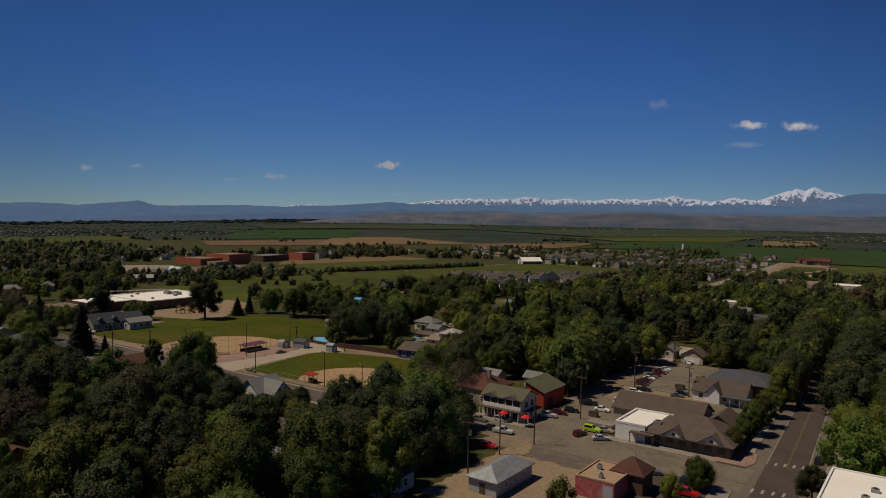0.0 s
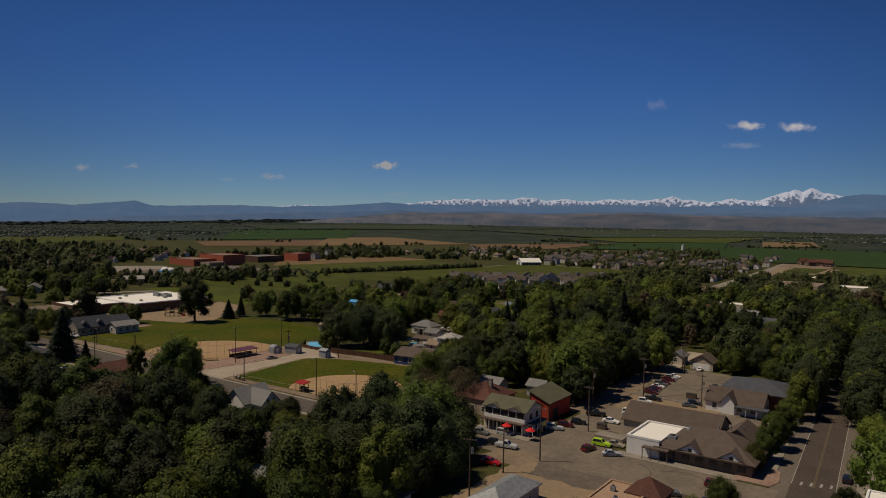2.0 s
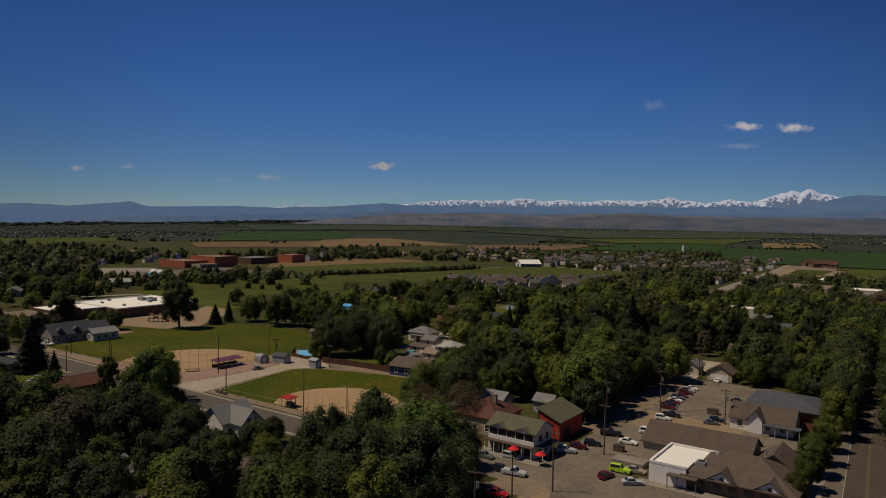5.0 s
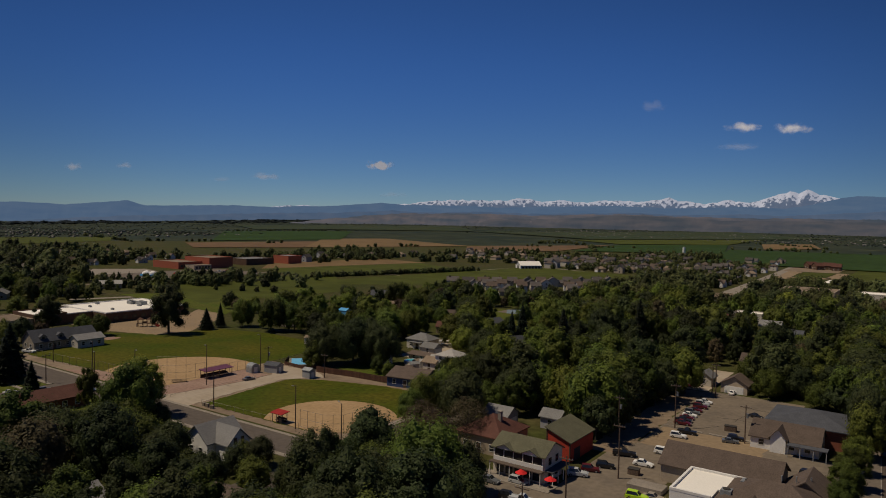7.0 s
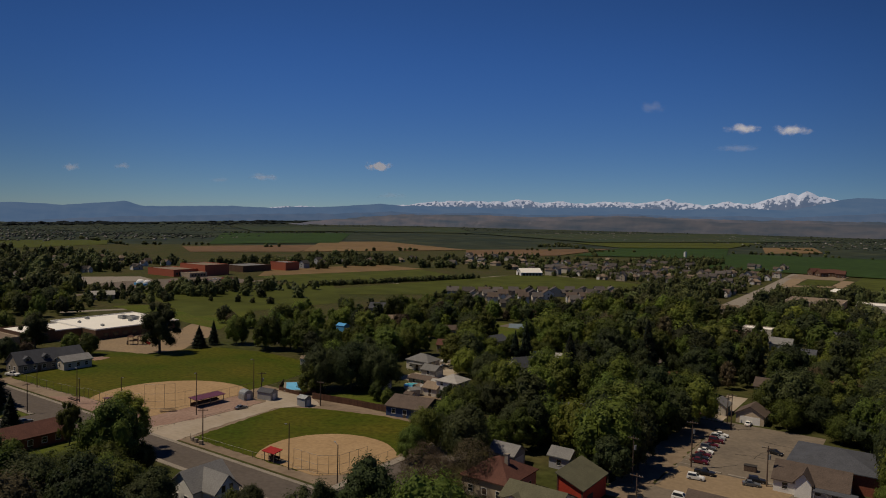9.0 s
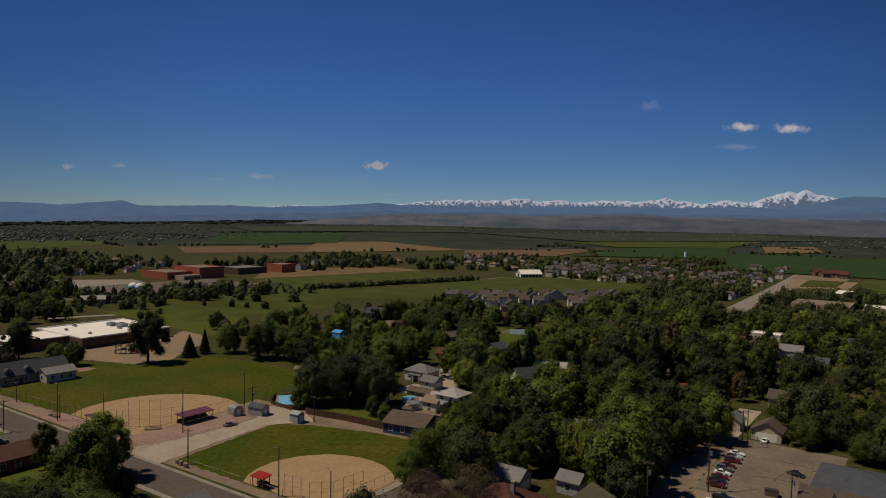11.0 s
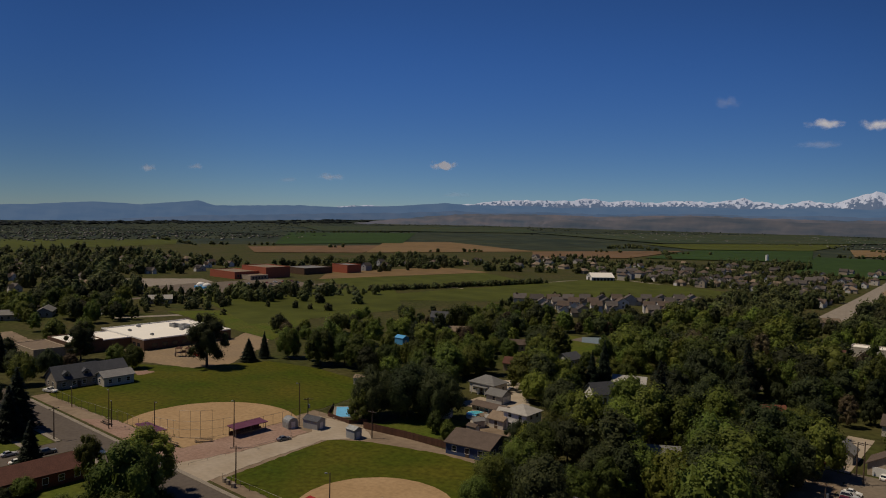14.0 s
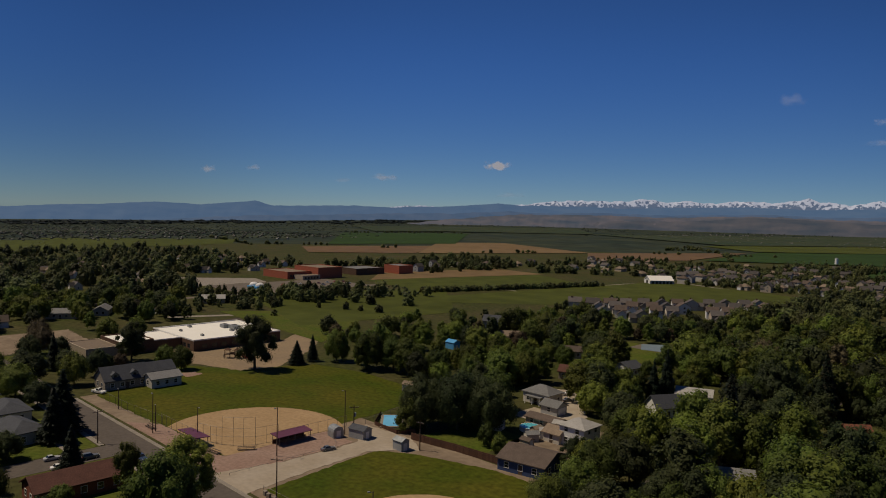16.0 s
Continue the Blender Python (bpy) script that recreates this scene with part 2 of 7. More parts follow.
PAINTS = {"white": (0.75, 0.74, 0.70), "silver": (0.42, 0.43, 0.43), "black": (0.015, 0.015, 0.017), "grey": (0.12, 0.125, 0.13),
          "red": (0.42, 0.012, 0.012), "maroon": (0.10, 0.010, 0.014), "blue": (0.03, 0.05, 0.10), "lime": (0.42, 0.62, 0.02),
          "tan": (0.32, 0.27, 0.19)}
CAR_PAINT = {k: glossy(k + "_car_paint", v, 0.38, 0.0, 0.18) for k, v in PAINTS.items()}


# ---- building blocks ----
def part(name, bm, material, parent=None, label="", smooth=False):
    """Links a bmesh as one mesh object under a thing or a part."""
    me = bpy.data.meshes.new(name)
    bm.to_mesh(me)
    bm.free()
    me.materials.append(material)
    if smooth:
        me.polygons.foreach_set("use_smooth", [True] * len(me.polygons))
    ob = new(name, me)
    if parent:
        ob.parent = parent
    return tagged(ob, label)


def share(name, me, parent, m):
    """Another object on a mesh that exists already."""
    ob = new(name, me)
    ob.parent = parent
    ob.matrix_basis = m
    return ob


def thing(name, m, label, category, group="", kind=""):
    ob = new(name)
    ob.matrix_basis = m
    ob.empty_display_size = 0.3
    return tagged(ob, label, category, group, kind)


def box(bm, x0, x1, y0, y1, z0, z1, bevel=0.0):
    r = bmesh.ops.create_cube(bm, size=1, matrix=Matrix.Translation(((x0 + x1) / 2, (y0 + y1) / 2, (z0 + z1) / 2)) @ Matrix.Diagonal((x1 - x0, y1 - y0, z1 - z0, 1)))
    if bevel:
        edges = {e for v in r["verts"] for e in v.link_edges}
        bmesh.ops.bevel(bm, geom=list(edges), offset=bevel, segments=1, affect="EDGES")
    return bm


def boxes(*rows):
    bm = bmesh.new()
    for r in rows:
        box(bm, *r)
    return bm


def rod(bm, a, b, r0, r1=None, sides=8):
    """A round bar from a to b."""
    a, b = Vector(a), Vector(b)
    d = b - a
    m = Matrix.Translation((a + b) / 2) @ d.to_track_quat("Z", "Y").to_matrix().to_4x4()
    bmesh.ops.create_cone(bm, cap_ends=True, segments=sides, radius1=r0, radius2=r0 if r1 is None else r1, depth=d.length, matrix=m)
    return bm


def slab(points, z0, z1):
    """A flat prism over a polygon of plan points."""
    bm = bmesh.new()
    low = [bm.verts.new((x, y, z0)) for x, y in points]
    top = [bm.verts.new((x, y, z1)) for x, y in points]
    bm.faces.new(top)
    bm.faces.new(low[::-1])
    for i in range(len(points)):
        j = (i + 1) % len(points)
        bm.faces.new((low[i], low[j], top[j], top[i]))
    bmesh.ops.recalc_face_normals(bm, faces=bm.faces)
    return bm


def setting(name, points, z0, z1, material, label):
    return tagged(part(name, slab(points, z0, z1), material), label, name.split("_")[0], kind="structure")


def ragged(points, amp=0.35, step=1.6, seed=1):
    """A polygon whose edges wander a little, as worn ground does."""
    rnd = random.Random(seed)
    out = []
    for (x0, y0), (x1, y1) in zip(points, points[1:] + points[:1]):
        n = max(1, int(math.hypot(x1 - x0, y1 - y0) / step))
        out += [(x0 + (x1 - x0) * i / n + rnd.uniform(-amp, amp), y0 + (y1 - y0) * i / n + rnd.uniform(-amp, amp)) for i in range(n)]
    return out


def rect(x0, x1, y0, y1):
    return [(x0, y0), (x1, y0), (x1, y1), (x0, y1)]


def arc(cx, cy, r, a0, a1, n=24):
    return [(cx + r * math.cos(radians(a0 + (a1 - a0) * i / n)), cy + r * math.sin(radians(a0 + (a1 - a0) * i / n))) for i in range(n + 1)]

# ---- ground and distance ----
def ground_height(x, y):
    r = math.hypot(x + 100, y + 50)
    if r < 500:
        return 0.0
    side = (x + 100) * 0.81 + (y + 50) * 0.585
    ease = min(1.0, (r - 500) / 1500)
    dip = 0.0155 * min(side + 300, 0) * ease * ease
    rise = 46 * (max(r - 2200, 0) / 2700) ** 1.6 * min(1.0, max(0.15, 1 + side / 2200))
    return dip + rise


# dark bluish tone: haze over the far plain put into its base colour
PLAIN = surface("far_pasture_hazed", (0.022, 0.032, 0.024), blotch=0.006, grain=0.02, vary=0.35, second=(0.046, 0.052, 0.028), bump=0, ground=True)


def build_ground():
    bm = bmesh.new()
    radii = [0, 40, 90, 160, 260, 400, 500, 600, 720, 850, 1000, 1150, 1500, 1900, 2300, 2700, 3100, 3500, 3900, 4300, 4900]
    turns, rings = 72, []
    for r in radii:
        ring = []
        for i in range(turns if r else 1):
            a = 2 * math.pi * i / turns
            x, y = -100 + r * math.cos(a), -50 + r * math.sin(a)
            ring.append(bm.verts.new((x, y, ground_height(x, y))))
        rings.append(ring)
    for i in range(turns):
        bm.faces.new((rings[0][0], rings[1][i], rings[1][(i + 1) % turns]))
        for a, b in zip(rings[1:], rings[2:]):
            j = (i + 1) % turns
            bm.faces.new((a[i], b[i], b[j], a[j]))
    bm.faces.ensure_lookup_table()
    for f in bm.faces:
        f.material_index = 1 if (f.calc_center_median() - Vector((-100, -50, 0))).length > 1150 else 0
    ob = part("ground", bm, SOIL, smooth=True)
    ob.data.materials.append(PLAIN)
    return tagged(ob, "grassy plain with dry olive and green patches", "ground", kind="structure")


build_ground()


FIELDS = []


def field(name, points, material, label, lift=0.25):
    """A farm field: a thin sheet on the plain that follows its rise, each a little above the one before."""
    FIELDS.append(name)
    lift += 0.006 * len(FIELDS) if lift < 0.2 else 0.12 * len(FIELDS)
    bm = bmesh.new()
    a, b, c, d = [Vector((x, y, 0)) for x, y in points]
    n = 10
    grid = [[bm.verts.new(a.lerp(b, i / n).lerp(d.lerp(c, i / n), j / n)) for j in range(n + 1)] for i in range(n + 1)]
    for row in grid:
        for v in row:
            v.co.z = ground_height(v.co.x, v.co.y) + lift
    for i in range(n):
        for j in range(n):
            bm.faces.new((grid[i][j], grid[i + 1][j], grid[i + 1][j + 1], grid[i][j + 1]))
    bmesh.ops.recalc_face_normals(bm, faces=bm.faces)
    return tagged(part(name, bm, material), label, "field", kind="structure")


CROP_GREEN = surface("crop_green", (0.034, 0.060, 0.016), blotch=0.01, grain=0.08, vary=0.22, bump=0, ground=True)
CROP_OLIVE = surface("crop_olive", (0.068, 0.078, 0.016), blotch=0.008, grain=0.06, vary=0.2, bump=0, ground=True)
PLOUGHED = surface("ploughed_soil", (0.145, 0.092, 0.052), blotch=0.008, grain=0.05, vary=0.14, bump=0, ground=True)
FAR_CROP = surface("far_crop", (0.034, 0.050, 0.026), blotch=0.006, grain=0.03, vary=0.25, second=(0.050, 0.056, 0.030), bump=0, ground=True)
STUBBLE = surface("dry_stubble", (0.175, 0.118, 0.060), blotch=0.008, grain=0.05, vary=0.15, bump=0, ground=True)
field("field_olive", [(-1034, 264), (-1099, 491), (-1270, 591), (-1400, 280)], CROP_OLIVE, "olive green farm field on the plain")
field("field_olive_south", [(-1020, -120), (-985, 262), (-1290, 285), (-1420, -160)], CROP_OLIVE, "olive green farm field south of the plain")
field("field_brown", [(-848, 467), (-771, 598), (-920, 794), (-985, 550)], PLOUGHED, "brown ploughed farm field")
field("field_tan", [(-769, 601), (-661, 884), (-964, 1028), (-1021, 895)], STUBBLE, "tan dry stubble field")
field("field_orange", [(-556, 715), (-484, 860), (-530, 1190), (-663, 879)], PLOUGHED, "orange brown ploughed field")
field("field_green", [(-1029, 632), (-967, 889), (-1418, 1418), (-1612, 1114)], CROP_GREEN, "green crop field on the plain")
field("field_deep_green", [(-240, 768), (60, 760), (60, 1300), (-312, 1217)], CROP_GREEN, "deep green irrigated crop field")
field("field_long_green", [(-470, 880), (-275, 1022), (-376, 1477), (-525, 1240)], CROP_GREEN, "long green crop field")
field("field_pasture", [(-540, 1265), (-380, 1490), (-420, 2100), (-720, 1420)], CROP_OLIVE, "pale olive pasture on the plain", 0.3)
field("field_pale", [(-268, 1290), (-190, 1440), (-252, 1787), (-338, 1632)], STUBBLE, "pale tan fallow field")
field("field_meadow", [(-390, 200), (-205, 380), (-210, 490), (-345, 515)], CROP_OLIVE, "mown green meadow beside the white-roofed hall", 0.06)
field("field_school", [(-500, 290), (-455, 480), (-530, 490), (-550, 343)], STUBBLE, "dry tan sports ground of the high school", 0.06)
field("field_park", [(-286, 84), (-328, 141), (-365, 150), (-400, 95)], LAWN, "green park lawn behind the school", 0.05)
field("field_far_green", [(-700, 1500), (-300, 2400), (-700, 3000), (-1300, 1900)], FAR_CROP, "far olive green farmland", 0.5)
field("field_far_tan", [(-1700, 1300), (-1300, 1900), (-1700, 2400), (-2300, 1700)], FAR_CROP, "far dull green farmland", 0.5)


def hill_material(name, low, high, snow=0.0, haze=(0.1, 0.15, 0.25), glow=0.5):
    """Far backdrop of rock and forest; haze of miles of air added as emission."""
    m, n, l, p = graph(name)
    at = n.new("ShaderNodeNewGeometry").outputs["Position"]
    rock = n.new("ShaderNodeMix")
    rock.data_type = "RGBA"
    rock.inputs[6].default_value, rock.inputs[7].default_value = (*low, 1), (*high, 1)
    spread = n.new("ShaderNodeMapping")
    spread.inputs["Scale"].default_value = (1, 1, 5)
    l.new(at, spread.inputs[0])
    patch, raw = noise_value(n, l, spread.outputs[0], 0.007, 0, 1, 12)
    l.new(patch, rock.inputs[0])
    out = rock.outputs[2]
    if snow:
        crest = n.new("ShaderNodeAttribute")
        crest.attribute_name = "crest"
        stretch = n.new("ShaderNodeMapping")
        stretch.inputs["Scale"].default_value = (1, 1, 0.8)
        l.new(at, stretch.inputs[0])
        rough, _ = noise_value(n, l, stretch.outputs[0], 0.045, -0.9, 0.9, 12)
        line = n.new("ShaderNodeMath")
        line.operation = "ADD"
        l.new(rough, line.inputs[0])
        l.new(crest.outputs["Fac"], line.inputs[1])
        cut = n.new("ShaderNodeMapRange")
        cut.inputs[1].default_value, cut.inputs[2].default_value = snow, snow + 0.4
        l.new(line.outputs[0], cut.inputs[0])
        white = n.new("ShaderNodeMix")
        white.data_type = "RGBA"
        white.inputs[7].default_value = (0.50, 0.51, 0.55, 1)
        l.new(cut.outputs[0], white.inputs[0])
        l.new(out, white.inputs[6])
        out = white.outputs[2]
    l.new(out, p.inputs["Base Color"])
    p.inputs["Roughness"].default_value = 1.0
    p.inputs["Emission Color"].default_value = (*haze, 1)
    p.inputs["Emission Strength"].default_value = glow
    return m


def mountain_range(name, r, a0, a1, profile, material, label, depth=300, rough=6.0, seed=0, base=-20):
    """A ridge along part of a circle round the town; profile gives (angle, height) knots, crags come from noise."""
    steps, cols = int((a1 - a0) * 14), 9
    bm = bmesh.new()
    rows, crest = [], []
    for i in range(steps + 1):
        a = a0 + (a1 - a0) * i / steps
        h = np.interp(a, [k[0] for k in profile], [k[1] for k in profile])
        crag = sum(noise.noise((a * f, seed, 0.3)) / f for f in (1.3, 3.1, 6.7, 12.0)) * rough
        t = radians(a)
        row = []
        for j in range(cols):
            s = j / (cols - 1)
            rr = r - depth * (1 - s)
            fold = noise.noise((a * 1.1, s * 2.3, seed)) + 0.5 * noise.noise((a * 2.9 + s * 3, s * 4.1, seed + 2))
            z = base + (h - base) * s ** 0.85 + crag * s ** 4 + fold * rough * 2.5 * math.sin(math.pi * s)
            crest.append((s - 0.78) * 3.4 + (z - 165) * 0.0035)
            row.append(bm.verts.new((-30 - rr * math.sin(t), -130 + rr * math.cos(t), z)))
        rows.append(row)
    for p, q in zip(rows, rows[1:]):
        for j in range(cols - 1):
            bm.faces.new((p[j], q[j], q[j + 1], p[j + 1]))
    bmesh.ops.recalc_face_normals(bm, faces=bm.faces)
    if sum(f.normal.z for f in bm.faces) < 0:
        bmesh.ops.reverse_faces(bm, faces=bm.faces)
    ob = part(name, bm, material, smooth=True)
    ob.data.attributes.new("crest", "FLOAT", "POINT").data.foreach_set("value", crest)
    return tagged(ob, label, "mountains", kind="structure")


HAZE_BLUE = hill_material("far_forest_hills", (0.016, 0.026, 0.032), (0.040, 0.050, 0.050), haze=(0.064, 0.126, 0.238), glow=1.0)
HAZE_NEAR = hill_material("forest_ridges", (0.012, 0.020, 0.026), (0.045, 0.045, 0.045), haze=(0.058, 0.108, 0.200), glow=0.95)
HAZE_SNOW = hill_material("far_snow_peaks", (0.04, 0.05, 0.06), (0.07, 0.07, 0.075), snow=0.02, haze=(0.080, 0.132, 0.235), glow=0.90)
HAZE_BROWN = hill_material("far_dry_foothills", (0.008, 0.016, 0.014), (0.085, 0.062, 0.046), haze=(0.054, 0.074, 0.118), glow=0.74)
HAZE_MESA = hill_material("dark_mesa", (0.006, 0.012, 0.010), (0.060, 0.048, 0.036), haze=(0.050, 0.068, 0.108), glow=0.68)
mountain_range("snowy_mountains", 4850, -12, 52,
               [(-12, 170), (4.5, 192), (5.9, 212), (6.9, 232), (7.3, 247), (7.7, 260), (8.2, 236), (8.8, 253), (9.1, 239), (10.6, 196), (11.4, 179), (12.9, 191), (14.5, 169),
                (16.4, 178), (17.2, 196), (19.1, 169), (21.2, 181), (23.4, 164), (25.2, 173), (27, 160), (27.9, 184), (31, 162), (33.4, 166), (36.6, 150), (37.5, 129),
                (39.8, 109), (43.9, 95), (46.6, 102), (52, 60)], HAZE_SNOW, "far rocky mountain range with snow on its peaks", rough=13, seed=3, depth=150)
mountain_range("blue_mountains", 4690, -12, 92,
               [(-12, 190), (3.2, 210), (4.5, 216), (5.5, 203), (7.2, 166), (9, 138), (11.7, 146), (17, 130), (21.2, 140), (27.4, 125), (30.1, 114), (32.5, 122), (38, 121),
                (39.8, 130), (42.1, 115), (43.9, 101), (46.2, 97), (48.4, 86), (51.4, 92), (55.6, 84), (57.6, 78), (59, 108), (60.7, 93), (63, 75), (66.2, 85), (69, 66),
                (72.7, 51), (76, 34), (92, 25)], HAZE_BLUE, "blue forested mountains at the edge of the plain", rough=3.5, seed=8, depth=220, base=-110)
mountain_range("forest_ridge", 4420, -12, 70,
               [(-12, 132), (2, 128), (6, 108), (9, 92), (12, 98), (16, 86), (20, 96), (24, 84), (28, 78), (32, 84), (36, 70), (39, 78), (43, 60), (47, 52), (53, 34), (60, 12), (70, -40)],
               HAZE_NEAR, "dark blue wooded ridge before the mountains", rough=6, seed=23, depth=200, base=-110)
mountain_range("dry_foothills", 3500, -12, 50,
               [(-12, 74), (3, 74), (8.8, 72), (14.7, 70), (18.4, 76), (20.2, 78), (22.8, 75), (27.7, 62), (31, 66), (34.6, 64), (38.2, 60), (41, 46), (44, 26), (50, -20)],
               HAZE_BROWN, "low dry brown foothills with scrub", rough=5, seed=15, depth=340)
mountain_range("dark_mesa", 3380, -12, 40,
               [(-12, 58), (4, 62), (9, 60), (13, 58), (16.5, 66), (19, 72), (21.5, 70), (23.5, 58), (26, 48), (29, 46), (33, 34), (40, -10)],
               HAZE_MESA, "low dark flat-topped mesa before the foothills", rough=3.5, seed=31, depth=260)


def cloud(a, h, wide, tall, seed, thin):
    """A small fair-weather cloud far beyond the mountains' foot: a thin veil whose vapour fades out to its ragged rim."""
    bm = bmesh.new()
    bmesh.ops.create_grid(bm, x_segments=12, y_segments=6, size=1)
    bmesh.ops.rotate(bm, cent=(0, 0, 0), matrix=Matrix.Rotation(radians(90), 3, "X"), verts=bm.verts)
    m, n, l, p = graph("cloud_vapour")
    p.inputs["Base Color"].default_value = (0.8, 0.76, 0.74, 1)
    p.inputs["Roughness"].default_value = 1
    # even glow put in for the sunlight that the vapour scatters
    p.inputs["Emission Color"].default_value = (0.66, 0.62, 0.62, 1)
    p.inputs["Emission Strength"].default_value = 0.62
    at = n.new("ShaderNodeTexCoord").outputs["Object"]
    dist = n.new("ShaderNodeVectorMath")
    dist.operation = "LENGTH"
    l.new(at, dist.inputs[0])
    shift = n.new("ShaderNodeVectorMath")
    shift.operation = "MULTIPLY_ADD"
    shift.inputs[1].default_value, shift.inputs[2].default_value = (2.2, 1, 0.9), (seed, 0, 0)
    l.new(at, shift.inputs[0])
    puff, _ = noise_value(n, l, shift.outputs[0], 1.1, -0.22, 0.34, 6)
    mass = n.new("ShaderNodeMath")
    mass.operation = "SUBTRACT"
    l.new(puff, mass.inputs[0])
    l.new(dist.outputs["Value"], mass.inputs[1])
    fade = n.new("ShaderNodeMapRange")
    fade.interpolation_type = "SMOOTHSTEP"
    fade.inputs[1].default_value, fade.inputs[2].default_value, fade.inputs[4].default_value = -0.75, 0.1, thin
    l.new(mass.outputs[0], fade.inputs[0])
    l.new(fade.outputs[0], p.inputs["Alpha"])
    ob = part("cloud", bm, m)
    t = radians(a)
    ob.matrix_world = Matrix.Translation((-30 - 4600 * math.sin(t), -130 + 4600 * math.cos(t), h)) @ pose(0, 0, 0, 0, 0, a) @ Matrix.Diagonal((wide * 1.5, 1, tall * 1.7, 1))
    ob.visible_shadow = False
    return tagged(ob, "small white fair-weather cloud in a blue sky", "cloud", "clouds", "structure")


for i, (a, h, w, s, thin) in enumerate([(62.5, 293, 40, 18, 0.6), (59.1, 312, 44, 14, 0.4), (49.0, 277, 80, 18, 0.55), (40.0, 368, 74, 24, 2.4), (18.6, 760, 70, 30, 0.16),
                                        (12.0, 620, 90, 24, 1.0), (8.8, 605, 85, 27, 0.95), (12.5, 506, 105, 20, 0.2), (52.3, 252, 60, 12, 0.18), (38.9, 184, 80, 14, 0.18)]):
    cloud(a, h, w, s, 40 + i, thin)


# ---- trees ----
def leaf_quads(rnd, centres, radii, out, count, size):
    """Leaf sprays as small triangles over the lobes of a crown, facing outwards and up: vertices and faces."""
    vol = radii.prod(axis=1) ** (2 / 3)
    pick = rnd.choice(len(centres), count, p=vol / vol.sum())
    d = rnd.normal(size=(count, 3))
    d /= np.linalg.norm(d, axis=1)[:, None]
    d += out[pick] * 0.75
    d /= np.linalg.norm(d, axis=1)[:, None]
    reach = rnd.uniform(0.76, 1.12, (count, 1)) + rnd.uniform(0.1, 0.55, (count, 1)) * (rnd.uniform(0, 1, (count, 1)) > 0.84)
    at = centres[pick] + d * radii[pick] * reach
    nrm = d + out[pick] * 0.45 + np.array((0, 0, 0.2)) + rnd.normal(size=(count, 3)) * 0.36
    nrm /= np.linalg.norm(nrm, axis=1)[:, None]
    u = np.cross(nrm, rnd.normal(size=(count, 3)))
    u /= np.linalg.norm(u, axis=1)[:, None]
    v = np.cross(nrm, u)
    s = size * rnd.uniform(0.55, 1.4, (count, 1))
    leaf = np.stack([at + u * s, at - u * s * 0.5 + v * s * 0.8, at - u * s * 0.5 - v * s * 0.8], 1)
    return leaf.reshape(-1, 3), np.arange(count * 3).reshape(-1, 3)


def ico(level):
    bm = bmesh.new()
    bmesh.ops.create_icosphere(bm, subdivisions=level, radius=1)
    v = np.array([x.co[:] for x in bm.verts])
    f = np.array([[x.index for x in y.verts] for y in bm.faces])
    bm.free()
    return v, f


ICO = {1: ico(1), 2: ico(2)}


def crown_data(seed, height, width, count, size, lobes, level=2, low=0.25, core=True):
    """One broadleaf crown: a lopsided dome of unequal boughs, each with a dense core and a ragged skin of leaf sprays."""
    rnd = np.random.default_rng(seed)
    i = np.arange(lobes) + 0.5
    up = np.clip(1 - 1.82 * i / lobes + rnd.uniform(-0.1, 0.1, lobes), -0.88, 0.98)
    ang = i * 2.4 + rnd.uniform(0, 6) + rnd.uniform(-0.35, 0.35, lobes)
    p, q = rnd.uniform(0, 6, 2)
    bulge = (1 + 0.2 * np.sin(ang + p) + 0.13 * np.sin(2 * ang + q)) * rnd.uniform(0.82, 1.12, lobes) * (1 - 0.16 * up)
    mid, half = height * (1 + low) / 2, height * (1 - low) / 2
    rad = width * rnd.uniform(0.13, 0.25, lobes) * (18 / lobes) ** 0.4
    flat = np.sqrt(1 - up ** 2) * bulge * np.maximum(width / 2 - rad * 0.8, 0.1 * width)
    centres = np.stack([np.cos(ang) * flat, np.sin(ang) * flat, mid + up * (half - rad * 0.7) * rnd.uniform(0.85, 1.05, lobes)], 1)
    radii = np.stack([rad * 0.92, rad * 0.92, rad * rnd.uniform(0.8, 1.35, lobes)], 1)
    out = centres - np.array((0, 0, mid))
    out /= np.linalg.norm(out, axis=1)[:, None] + 1e-6
    top = (centres[:, 2] + radii[:, 2]).max()
    centres[:, 2] *= height / top
    quads, faces = leaf_quads(rnd, centres, radii, out, count, size)
    verts, polys, base = [quads], [list(map(int, f)) for f in faces], len(quads)
    iv, jf = ICO[level]
    centres = np.vstack([centres, [[0, 0, mid]]])
    radii = np.vstack([radii, [[width * 0.34, width * 0.34, half * 0.72]]])
    for c, r in zip(centres, radii) if core else ():
        bumpy = iv * (0.80 + 0.14 * rnd.uniform(-1, 1, (len(iv), 1)))
        verts.append(c + bumpy * r)
        polys += (jf + base).tolist()
        base += len(iv)
    return np.vstack(verts), polys


